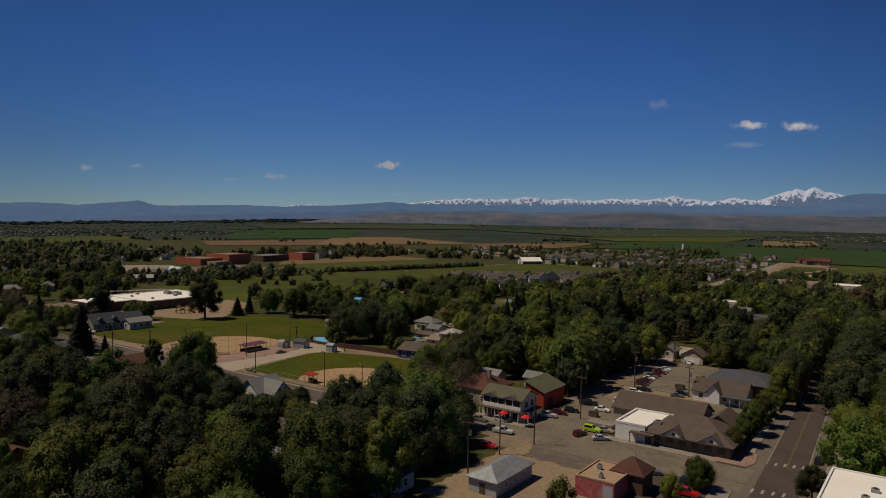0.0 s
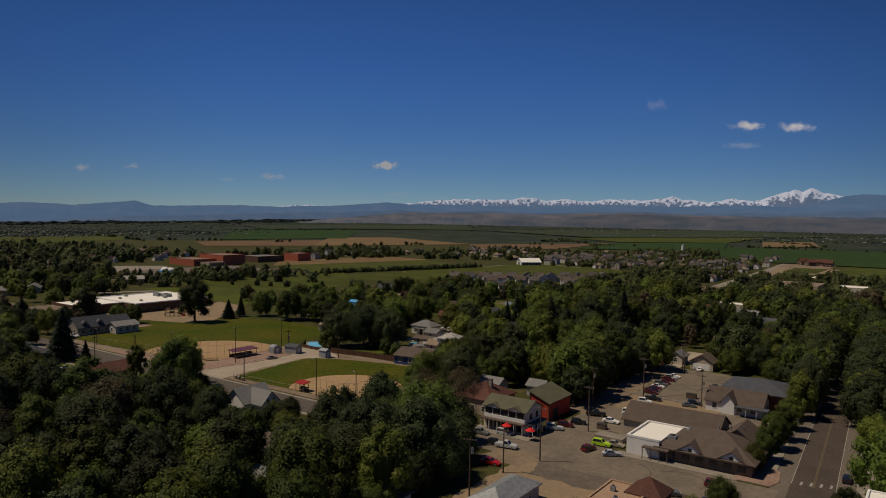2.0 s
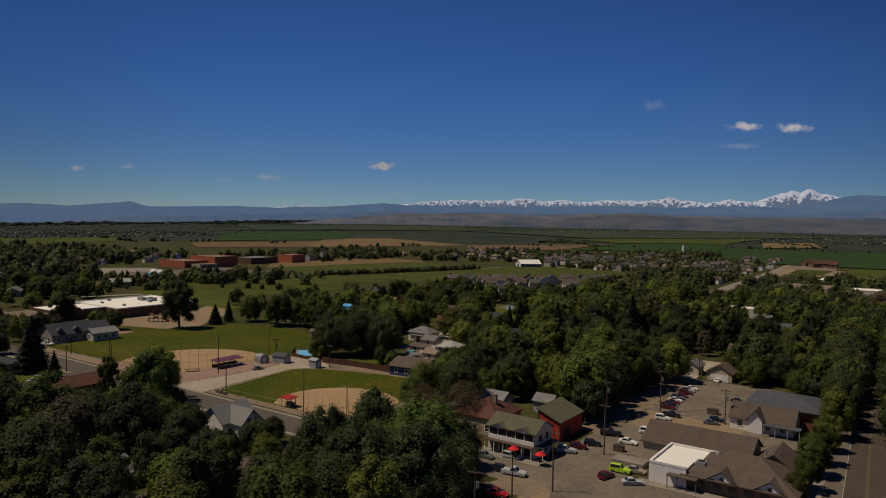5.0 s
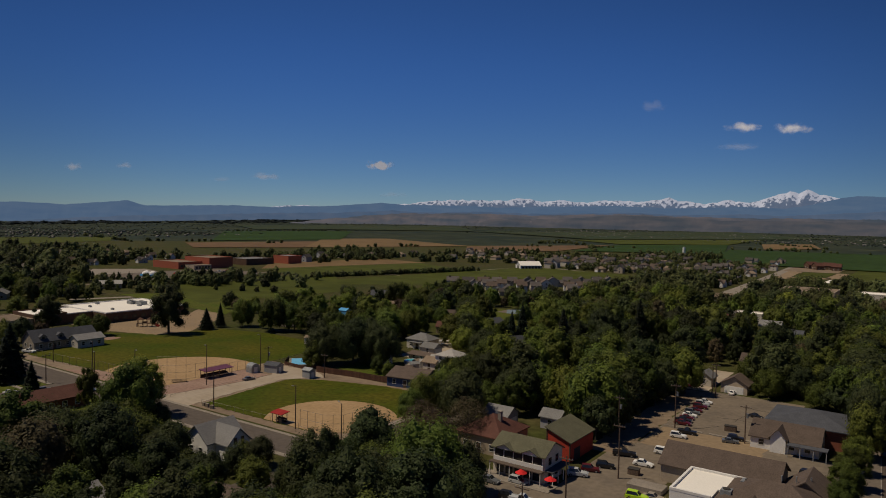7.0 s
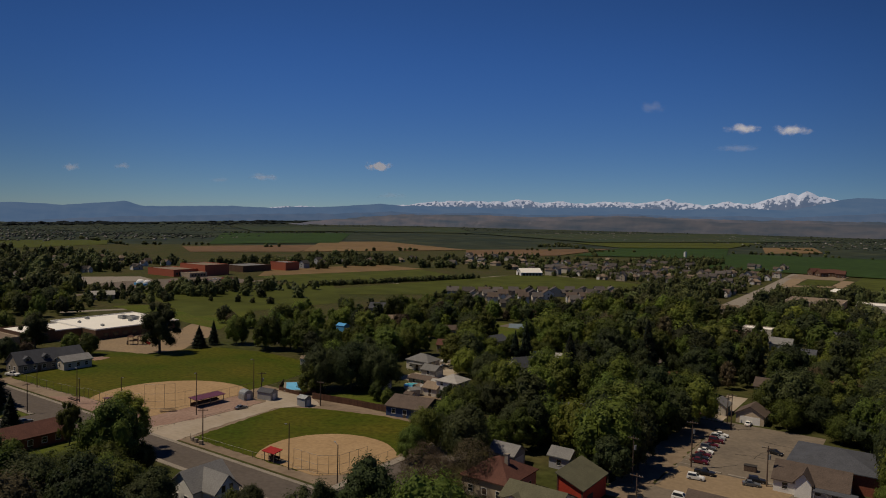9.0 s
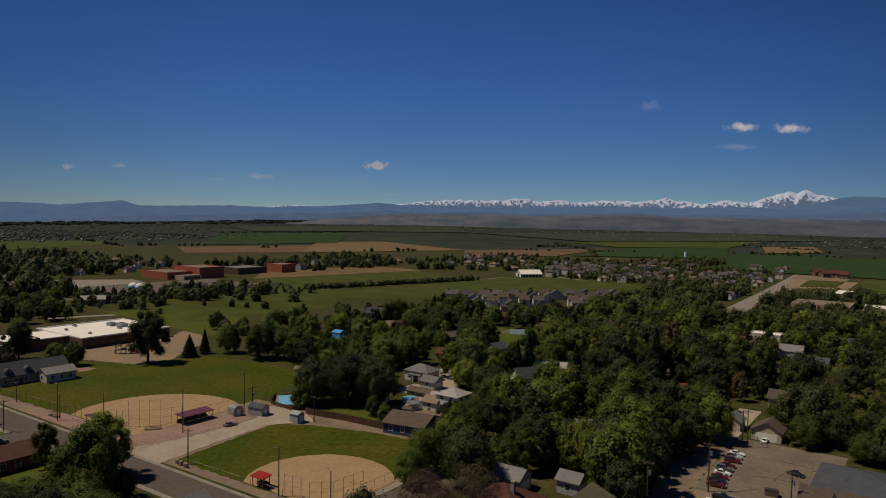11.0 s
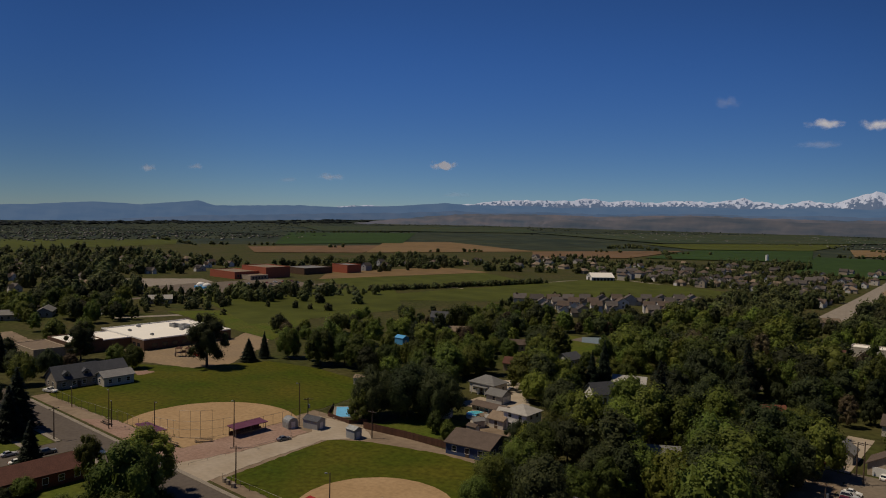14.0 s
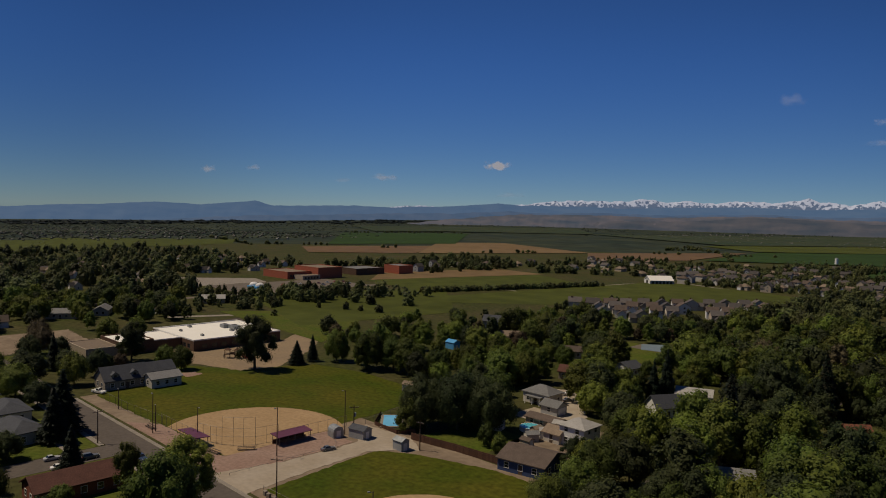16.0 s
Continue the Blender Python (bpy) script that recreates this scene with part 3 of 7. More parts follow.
def conifer_data(seed, height, width, count, size):
    """A spruce: whorls of drooping needle boughs round a tall cone."""
    rnd = np.random.default_rng(seed)
    z = 1 - np.sqrt(rnd.uniform(0, 1, count)) * 0.94
    tier = 0.72 + 0.28 * np.abs(np.sin(z * 21))
    r = (1 - z) * width * 0.5 * tier * rnd.uniform(0.55, 1.08, count)
    a = rnd.uniform(0, 2 * math.pi, count)
    at = np.stack([np.cos(a) * r, np.sin(a) * r, height * z], 1)
    outw = np.stack([np.cos(a), np.sin(a), rnd.uniform(-0.7, 0.1, count)], 1)
    side = np.stack([-np.sin(a), np.cos(a), rnd.uniform(-0.3, 0.3, count)], 1)
    s = size * rnd.uniform(0.6, 1.3, (count, 1))
    quad = np.stack([at - outw * s, at + side * s * 0.5, at + outw * s, at - side * s * 0.5], 1).reshape(-1, 3)
    polys = np.arange(count * 4).reshape(-1, 4).tolist()
    core = [(math.cos(i * 0.785) * width * 0.36 * q, math.sin(i * 0.785) * width * 0.36 * q, height * (0.07 + 0.9 * (1 - q))) for q in (1, 0.6, 0.25) for i in range(8)]
    core.append((0, 0, height * 0.98))
    b = len(quad)
    for k in range(2):
        for i in range(8):
            polys.append([b + k * 8 + i, b + k * 8 + (i + 1) % 8, b + k * 8 + 8 + (i + 1) % 8, b + k * 8 + 8 + i])
    for i in range(8):
        polys.append([b + 16 + i, b + 16 + (i + 1) % 8, b + 24])
    return np.vstack([quad, np.array(core)]), polys


def mesh_from(name, verts, polys, material, tone=None):
    me = bpy.data.meshes.new(name)
    me.from_pydata(verts.tolist(), [], polys)
    me.materials.append(material)
    if tone is not None:
        me.attributes.new("tone", "FLOAT", "POINT").data.foreach_set("value", tone)
    return me


def trunk_mesh(seed, height, r, sparse=False):
    rnd = random.Random(seed)
    bm = bmesh.new()
    rod(bm, (0, 0, -0.3), (0, 0, height * 0.45), r, r * 0.7, 7)
    for i in range(9 if sparse else 4):
        a = i * 1.6 + rnd.uniform(0, 1)
        rod(bm, (0, 0, height * rnd.uniform(0.28, 0.42)), (math.cos(a) * height * 0.2, math.sin(a) * height * 0.2, height * rnd.uniform(0.6, 0.75)), r * 0.5, r * 0.2, 5)
    me = bpy.data.meshes.new("trunk")
    bm.to_mesh(me)
    bm.free()
    me.materials.append(BARK)
    return me


# crown shapes of unit sizes: near ones are leafier than those further off
SHAPES = {"round": (11.5, 10, 24, 0.08), "tall": (14, 8.5, 26, 0.06), "broad": (11, 12.5, 28, 0.10), "small": (6, 5.5, 15, 0.0), "sparse": (11, 9, 22, 0.12)}
CROWNS, TRUNKS = {}, {}
for si, (shape, (h, w, lobes, low)) in enumerate(SHAPES.items()):
    TRUNKS[shape] = trunk_mesh(si, h, 0.022 * h, shape == "sparse")
    for near, count, size in ((3, 7600, 0.165), (2, 4600, 0.195), (1, 2000, 0.27), (0, 560, 0.46)):
        for k in range(3):
            CROWNS[shape, near, k] = crown_data(si * 10 + k, h, w, int(count * (w * h / 115)), size * (0.7 if shape == "sparse" else 1), lobes if near else int(lobes * 0.55), 1, low, shape != "sparse")
CROWN_MESH = {}
TREE_LABEL = {"leaf_green": "green leafy deciduous tree with a full crown", "leaf_light_green": "light green leafy tree with a full crown",
              "leaf_dark_green": "dark green dense deciduous tree", "leaf_brown": "sparse brownish purple tree with thin foliage"}


def tree(x, y, h, w, shape="round", leaf=LEAF, near=1, k=0, turn=None):
    """One broadleaf tree, h high and w wide, standing on the ground."""
    key = (shape, near, k, leaf.name)
    if key not in CROWN_MESH:
        CROWN_MESH[key] = mesh_from("crown", *CROWNS[shape, near, k], leaf)
    sh, sw = SHAPES[shape][0] * 1.0, SHAPES[shape][1]
    t = thing("tree", pose(x, y, 0, 0, 0, (x * 37 + y * 53) % 360 if turn is None else turn) @ Matrix.Diagonal((w / sw, w / sw, h / sh, 1)),
              TREE_LABEL[leaf.name], "tree", "trees")
    share("trunk", TRUNKS[shape], t, Matrix())
    share("crown", CROWN_MESH[key], t, Matrix())
    return t


SPRUCE = {near: mesh_from("crown", *conifer_data(5 + near, 14, 7, count, size), NEEDLE) for near, count, size in ((1, 2600, 0.38), (0, 450, 0.9))}
BROWN_SPRUCE = mesh_from("crown", *conifer_data(9, 14, 7, 2600, 0.36), NEEDLE_BROWN)
SPRUCE_TRUNK = bpy.data.meshes.new("trunk")
_bm = rod(bmesh.new(), (0, 0, -0.3), (0, 0, 9), 0.22, 0.08, 7)
_bm.to_mesh(SPRUCE_TRUNK)
_bm.free()
SPRUCE_TRUNK.materials.append(BARK)


def spruce(x, y, h, w, near=1):
    t = thing("spruce_tree", pose(x, y, 0, 0, 0, (x * 31 + y * 17) % 360) @ Matrix.Diagonal((w / 7, w / 7, h / 14, 1)), "dark blue-green spruce tree with drooping boughs", "tree", "spruces")
    share("trunk", SPRUCE_TRUNK, t, Matrix())
    share("crown", SPRUCE[near], t, Matrix())
    return t


# ---- buildings ----
def wall_windows(parent, side, length, z, count, size=(1.1, 1.3), frame_mat=WHITE, offset=0.0):
    """Windows along one wall plane: side is the pose of the wall's middle at ground level, its y pointing outwards."""
    w, h = size
    if count < 1:
        return
    key = ("window", w, h, frame_mat.name)
    if key not in CACHE:
        bm = boxes((-w / 2 - 0.1, w / 2 + 0.1, -0.05, 0.06, -0.1, 0), (-w / 2 - 0.1, w / 2 + 0.1, -0.05, 0.06, h, h + 0.1),
                   (-w / 2 - 0.1, -w / 2, -0.05, 0.06, 0, h), (w / 2, w / 2 + 0.1, -0.05, 0.06, 0, h), (-w / 2, w / 2, -0.05, 0.045, h / 2 - 0.03, h / 2 + 0.03))
        fr = part("frame", bm, frame_mat)
        pa = part("pane", boxes((-w / 2, w / 2, -0.05, 0.02, 0, h)), GLASS)
        CACHE[key] = (fr.data, pa.data)
        bpy.data.objects.remove(fr)
        bpy.data.objects.remove(pa)
    fr, pa = CACHE[key]
    for i in range(count):
        u = offset + length * ((i + 0.5) / count - 0.5)
        win = share("window", fr, parent, side @ Matrix.Translation((u, 0, z)))
        share("pane", pa, win, Matrix())


CACHE = {}


def roof_gable(w, d, h, rise, over=0.45, thick=0.22):
    """A gable roof with its ridge along x over a body w by d, eaves at h."""
    bm = bmesh.new()
    for s in (-1, 1):
        e = d / 2 + over
        drop = rise * over / (d / 2)
        x = w / 2 + over
        pts = [(-x, 0, h + rise), (x, 0, h + rise), (x, s * e, h - drop), (-x, s * e, h - drop)]
        top = [bm.verts.new((a, b, c + thick)) for a, b, c in pts]
        low = [bm.verts.new(p) for p in pts]
        bm.faces.new(top)
        bm.faces.new(low[::-1])
        for i in range(4):
            j = (i + 1) % 4
            bm.faces.new((low[i], low[j], top[j], top[i]))
    bmesh.ops.recalc_face_normals(bm, faces=bm.faces)
    return bm


def roof_hip(w, d, h, rise, over=0.45, thick=0.2):
    bm = bmesh.new()
    x, y = w / 2 + over, d / 2 + over
    r = max(w / 2 - d / 2, 0.02)
    low = [bm.verts.new(p) for p in ((-x, -y, h), (x, -y, h), (x, y, h), (-x, y, h))]
    mid = [bm.verts.new((v.co.x, v.co.y, h + thick)) for v in low]
    a, b = bm.verts.new((-r, 0, h + thick + rise)), bm.verts.new((r, 0, h + thick + rise))
    bm.faces.new(low[::-1])
    for i in range(4):
        j = (i + 1) % 4
        bm.faces.new((low[i], low[j], mid[j], mid[i]))
    bm.faces.new((mid[0], mid[1], b, a))
    bm.faces.new((mid[1], mid[2], b))
    bm.faces.new((mid[2], mid[3], a, b))
    bm.faces.new((mid[3], mid[0], a))
    bmesh.ops.recalc_face_normals(bm, faces=bm.faces)
    return bm


def body_gable(w, d, h, rise):
    """Walls with the two gable triangles at the ends of x."""
    bm = bmesh.new()
    ring = [(-w / 2, -d / 2), (w / 2, -d / 2), (w / 2, d / 2), (-w / 2, d / 2)]
    low = [bm.verts.new((x, y, -0.2)) for x, y in ring]
    top = [bm.verts.new((x, y, h)) for x, y in ring]
    a, b = bm.verts.new((-w / 2, 0, h + rise)), bm.verts.new((w / 2, 0, h + rise))
    bm.faces.new(low[::-1])
    bm.faces.new((low[0], low[1], top[1], top[0]))
    bm.faces.new((low[2], low[3], top[3], top[2]))
    bm.faces.new((low[1], low[2], top[2], b, top[1]))
    bm.faces.new((low[3], low[0], top[0], a, top[3]))
    bm.faces.new((top[0], top[1], b, a))
    bm.faces.new((top[2], top[3], a, b))
    bmesh.ops.recalc_face_normals(bm, faces=bm.faces)
    return bm


def house(x, y, turn, w, d, h, rise, wall, roof, label, hip=False, storeys=1, chimney=False, porch=False, garage=False, name="house", windows=True):
    """A house w long (ridge along its x) and d deep."""
    t = thing(name, pose(x, y, 0, 0, 0, turn), label, "garage" if name == "garage" else "house", "houses" if name == "house" else "")
    part("wall", boxes((-w / 2, w / 2, -d / 2, d / 2, -0.2, h)) if hip else body_gable(w, d, h, rise), wall, t)
    part("roof", roof_hip(w, d, h, rise) if hip else roof_gable(w, d, h, rise), roof, t)
    if windows:
        for s in range(storeys):
            z = 0.95 + s * 2.8
            wall_windows(t, pose(0, -d / 2, 0, 0, 0, 180), w * 0.9, z, int(w / 3.2))
            wall_windows(t, pose(0, d / 2, 0), w * 0.9, z, int(w / 3.2))
            wall_windows(t, pose(w / 2, 0, 0, 0, 0, -90), d * 0.8, z, 0 if garage else int(d / 3.5))
            wall_windows(t, pose(-w / 2, 0, 0, 0, 0, 90), d * 0.8, z, int(d / 3.5))
    if garage:
        part("garage_door", boxes((w / 2 - 0.02, w / 2 + 0.05, -d * 0.36, d * 0.36, 0, 2.2)), WHITE, t, "white panelled overhead door")
    else:
        part("door", boxes((-0.5, 0.5, -d / 2 - 0.05, -d / 2 + 0.02, 0, 2.05)), WOOD, t)
    if chimney:
        part("chimney", boxes((w * 0.15, w * 0.15 + 0.8, -0.9, -0.1, h, h + rise + 1.0), (w * 0.15 - 0.08, w * 0.15 + 0.88, -0.98, -0.02, h + rise + 1.0, h + rise + 1.12)), CONCRETE, t)
    if porch:
        part("porch_roof", boxes((-w * 0.3, w * 0.3, -d / 2 - 2.0, -d / 2, 2.5, 2.68)), roof, t)
        for u in (-0.28, 0, 0.28):
            part("porch_post", boxes((w * u - 0.08, w * u + 0.08, -d / 2 - 1.95, -d / 2 - 1.8, -0.1, 2.5)), WHITE, t)
    return t


def flat_block(x0, x1, y0, y1, h, wall, roof, label, name="building", parapet=0.5, trim=None):
    """A flat-roofed building with a parapet round its roof."""
    cx, cy = (x0 + x1) / 2, (y0 + y1) / 2
    w, d = x1 - x0, y1 - y0
    t = thing(name, pose(cx, cy, 0), label, "building")
    part("wall", boxes((-w / 2, w / 2, -d / 2, d / 2, -0.2, h)), wall, t)
    part("roof", boxes((-w / 2 + 0.3, w / 2 - 0.3, -d / 2 + 0.3, d / 2 - 0.3, h, h + 0.06)), roof, t)
    k = 0.3
    part("parapet", boxes((-w / 2 - 0.04, w / 2 + 0.04, -d / 2 - 0.04, -d / 2 + k, h, h + parapet), (-w / 2 - 0.04, w / 2 + 0.04, d / 2 - k, d / 2 + 0.04, h, h + parapet),
                          (-w / 2 - 0.04, -w / 2 + k, -d / 2 + k, d / 2 - k, h, h + parapet), (w / 2 - k, w / 2 + 0.04, -d / 2 + k, d / 2 - k, h, h + parapet)), trim or wall, t)
    return t


def roof_unit(parent, x, y, z, w=2.0, d=1.6, h=1.2):
    u = part("roof_unit", boxes((x - w / 2, x + w / 2, y - d / 2, y + d / 2, z, z + h)), METAL_ROOF, parent, "grey rooftop air handling unit")
    part("fan_cowl", rod(bmesh.new(), (x, y, z + h), (x, y, z + h + 0.15), min(w, d) * 0.35, None, 12), DARK_TRIM, u)


# ---- cars ----
def car_meshes(kind):
    """Meshes of a car of one kind, front towards +x: body, glass, lights, wheels' places."""
    L, W, H, hood, cab0, cab1, low = {"suv": (4.7, 1.85, 1.75, 1.05, -2.2, 0.75, 0.32), "sedan": (4.6, 1.8, 1.45, 0.92, -1.55, 0.75, 0.26),
                                      "pickup": (5.5, 1.95, 1.82, 1.08, -0.75, 1.05, 0.4)}[kind]
    bm = bmesh.new()
    f, h = L / 2, hood
    side = {"suv": [(-f, low), (-f, 0.62), (-f + 0.06, h - 0.04), (cab1, h), (f - 0.35, h - 0.12), (f - 0.08, h - 0.3), (f, 0.6), (f - 0.04, low)],
            "sedan": [(-f + 0.05, low), (-f, 0.6), (-f + 0.1, h - 0.08), (cab0, h + 0.01), (cab1, h), (f - 0.5, h - 0.16), (f - 0.1, h - 0.34), (f, 0.5), (f - 0.06, low)],
            "pickup": [(-f, low), (-f, h), (cab1, h), (f - 0.25, h - 0.08), (f - 0.03, h - 0.22), (f, 0.6), (f - 0.05, low)]}[kind]
    a = [bm.verts.new((x, -W / 2, z)) for x, z in side]
    b = [bm.verts.new((x, W / 2, z)) for x, z in side]
    bm.faces.new(a)
    bm.faces.new(b[::-1])
    for i in range(len(side)):
        j = (i + 1) % len(side)
        bm.faces.new((a[i], b[i], b[j], a[j]))
    rim = [e for e in bm.edges if (e.verts[0].co.y == e.verts[1].co.y) and min(v.co.z for v in e.verts) > low + 0.1]
    bmesh.ops.bevel(bm, geom=rim, offset=0.11, segments=2, affect="EDGES")
    if kind == "pickup":
        box(bm, -L / 2 + 0.08, cab0 - 0.05, -W / 2 + 0.1, -W / 2 + 0.2, hood - 0.05, hood + 0.12)
        box(bm, -L / 2 + 0.08, cab0 - 0.05, W / 2 - 0.2, W / 2 - 0.1, hood - 0.05, hood + 0.12)
    x0, x1 = cab0, cab1
    roof0, roof1 = x0 + (0.2 if kind != "sedan" else 0.55), x1 - 0.65
    vs = [bm.verts.new(p) for p in [(x0, -W / 2 + 0.1, hood), (x1, -W / 2 + 0.1, hood), (x1, W / 2 - 0.1, hood), (x0, W / 2 - 0.1, hood),
                                    (roof0, -W / 2 + 0.28, H), (roof1, -W / 2 + 0.28, H), (roof1, W / 2 - 0.28, H), (roof0, W / 2 - 0.28, H)]]
    for q in ((4, 5, 6, 7), (0, 1, 5, 4), (1, 2, 6, 5), (2, 3, 7, 6), (3, 0, 4, 7)):
        bm.faces.new([vs[i] for i in q])
    bmesh.ops.recalc_face_normals(bm, faces=bm.faces)
    glass = {}

    def pane(name, a, b, c, d):
        g = bmesh.new()
        a, b, c, d = map(Vector, (a, b, c, d))
        mid = (a + b + c + d) / 4
        nrm = (b - a).cross(d - a).normalized()
        q = [g.verts.new(p.lerp(mid, 0.12) + nrm * 0.012) for p in (a, b, c, d)]
        r = [g.verts.new(p.lerp(mid, 0.12) - nrm * 0.02) for p in (a, b, c, d)]
        g.faces.new(q)
        for i in range(4):
            g.faces.new((r[i], r[(i + 1) % 4], q[(i + 1) % 4], q[i]))
        glass[name] = g
    y0, y1 = W / 2 - 0.1, W / 2 - 0.28
    pane("windscreen", (x1, -y0, hood), (x1, y0, hood), (roof1, y1, H), (roof1, -y1, H))
    pane("rear_window", (x0, y0, hood), (x0, -y0, hood), (roof0, -y1, H), (roof0, y1, H))
    pane("side_window", (x0, -y0, hood), (x1, -y0, hood), (roof1, -y1, H), (roof0, -y1, H))
    pane("side_window_b", (x1, y0, hood), (x0, y0, hood), (roof0, y1, H), (roof1, y1, H))
    return bm, glass, (L, W, hood)


WHEEL = {}


def wheel_meshes():
    bm = bmesh.new()
    rod(bm, (0, -0.11, 0), (0, 0.11, 0), 0.34, None, 14)
    t = part("tyre", bm, TYRE)
    bm = bmesh.new()
    rod(bm, (0, -0.12, 0), (0, 0.12, 0), 0.2, None, 10)
    r = part("rim", bm, RIM)
    WHEEL["tyre"], WHEEL["rim"] = t.data, r.data
    bpy.data.objects.remove(t)
    bpy.data.objects.remove(r)


wheel_meshes()
CARS = {}


def car(x, y, turn, kind="sedan", paint="white", z=0.03):
    """A parked car; the first of each kind and paint is built, the rest copy it."""
    m = pose(x, y, z, 0, 0, turn) @ Matrix.Scale(0.9, 4)
    if (kind, paint) in CARS:
        return copy_thing(CARS[kind, paint], m)
    nice = {"suv": "sport utility car", "sedan": "saloon car", "pickup": "pickup truck"}[kind]
    t = thing("pickup_truck" if kind == "pickup" else "car", m, f"parked {paint} {nice} standing on its wheels", "truck" if kind == "pickup" else "car", "parked cars")
    bm, glass, (L, W, hood) = car_meshes(kind)
    part("body", bm, CAR_PAINT[paint], t)
    for k, g in glass.items():
        part(k.replace("_b", ""), g, GLASS, t)
    for sy in (-1, 1):
        part("headlight", boxes((L / 2 - 0.05, L / 2 + 0.015, sy * (W / 2 - 0.35) - 0.18, sy * (W / 2 - 0.35) + 0.18, hood - 0.32, hood - 0.14)), LAMP_CLEAR, t)
        part("tail_light", boxes((-L / 2 - 0.015, -L / 2 + 0.05, sy * (W / 2 - 0.25) - 0.12, sy * (W / 2 - 0.25) + 0.12, hood - 0.38, hood - 0.1)), LAMP_RED, t)
        for u in (L * 0.31, -L * 0.30):
            wh = share("wheel", WHEEL["tyre"], t, pose(u, sy * (W / 2 - 0.09), 0.34))
            share("rim", WHEEL["rim"], wh, Matrix())
    CARS[kind, paint] = t
    return t


# ---- poles ----
def utility_pole(x, y, h=11, turn=0.0, arms=1, transformer=False):
    t = thing("utility_pole", pose(x, y, 0, 0, 0, turn), "weathered wooden utility pole with a crossarm", "utility pole", "utility poles")
    part("pole", rod(bmesh.new(), (0, 0, -0.3), (0, 0, h), 0.17, 0.11, 8), WOOD, t)
    for i in range(arms):
        z = h - 0.5 - i * 1.1
        part("crossarm", boxes((-1.25, 1.25, -0.2, -0.08, z - 0.07, z + 0.07)), WOOD, t)
        for u in (-1.1, -0.5, 0.5, 1.1):
            part("insulator", rod(bmesh.new(), (u, -0.14, z + 0.07), (u, -0.14, z + 0.25), 0.05, None, 6), GREY_WALL, t)
    if transformer:
        part("transformer", rod(bmesh.new(), (0.35, 0.15, h - 3.0), (0.35, 0.15, h - 2.0), 0.26, None, 10), METAL_ROOF, t, "grey drum transformer")
    return t


def light_pole(x, y, h=12, turn=0.0):
    t = thing("light_pole", pose(x, y, 0, 0, 0, turn), "tall slim wooden field light pole", "light pole", "field light poles")
    part("pole", rod(bmesh.new(), (0, 0, -0.3), (0, 0, h), 0.15, 0.09, 8), WOOD, t)
    part("bracket", rod(bmesh.new(), (0, 0, h - 0.25), (0.7, 0, h - 0.1), 0.04, None, 6), STEEL, t)
    part("lamp_head", boxes((0.5, 1.0, -0.16, 0.16, h - 0.2, h + 0.02, 0.04)), METAL_ROOF, t, "pale metal flood lamp head")
    return t


# ---- roads and paving ----
def askew(x0, x1, y0, y1):
    """A strip along the avenue, which runs a few degrees off north."""
    return [(x + 0.7 - 0.06 * y, y) for x, y in rect(x0, x1, y0, y1)]


setting("road_avenue", askew(-7, 7, -220, 420), -0.1, 0.03, ASPHALT, "lighter asphalt parking strips of the main avenue")
setting("road_avenue_lanes", askew(-3.9, 3.9, -220, 420), 0.03, 0.045, ASPHALT_DARK, "dark asphalt travel lanes of the avenue")
setting("ground_dirt_track", ragged([(-59, -38), (-49, -38.5), (-46.5, -33), (-50, -29.5), (-57, -31)], 0.9), 0.0, 0.038, DIRT, "brown dirt washed over the street")
setting("road_street", rect(-93.4, -3.4, -33.8, -19.4), -0.1, 0.037, LOT, "worn grey asphalt side street")
setting("road_park_north", rect(-103.6, -93.5, -200, 290), -0.1, 0.025, STREET, "asphalt street along the ball park")
setting("road_park_east", rect(-420, -93.5, -38.5, -29.8), -0.1, 0.03, STREET, "asphalt street beside the ball fields")
setting("road_side", rect(-206, -197, -160, -38.5), -0.1, 0.03, STREET, "quiet residential asphalt street")
setting("road_lot", rect(-52, -26, 16, 79), -0.1, 0.02, LOT, "worn asphalt parking lot")
setting("road_cottage_yard", rect(-28, -11, 8, 30), -0.1, 0.024, LOT, "worn asphalt between the cottage and the restaurant")
setting("road_yard", rect(-55, -38.5, -19.4, 16), -0.1, 0.02, LOT, "patched asphalt yard between buildings")
setting("road_alley", rect(-59, -52.5, 78, 112), -0.1, 0.02, GRAVEL, "pale gravel alley with driveways")
setting("ground_dirt_lot", ragged(rect(-50, -20, -70, -31.5), 0.6), -0.1, 0.02, TAN_GRAVEL, "bare tan dirt lot")
setting("ground_asphalt_patch", ragged([(-46.7, -33.4), (-44.5, -40.6), (-33.7, -41.6), (-27.4, -40), (-27.4, -32), (-36, -32)], 0.7), 0.0, 0.035, PATCH, "patched dark asphalt apron")
setting("ground_car_park", rect(-20, -6.8, -60, -32.5), 0.0, 0.042, ASPHALT_DARK, "small dark asphalt car park")
for name, r in (("pavement_street", (-36, -11, -19.4, -16.5)), ("pavement_shops", (-70, -54.5, -23.6, -19.4)), ("pavement_park", (-256, -104, -29.8, -28.7)),
                ("pavement_park_north", (-105.6, -103.6, -27.6, 24)), ("pavement_residential", (-196.6, -104, -40, -38.7)), ("pavement_residential_far", (-330, -206.4, -40, -38.7))):
    setting(name, rect(*r), -0.1, 0.15, CONCRETE, "pale concrete pavement with a raised kerb")
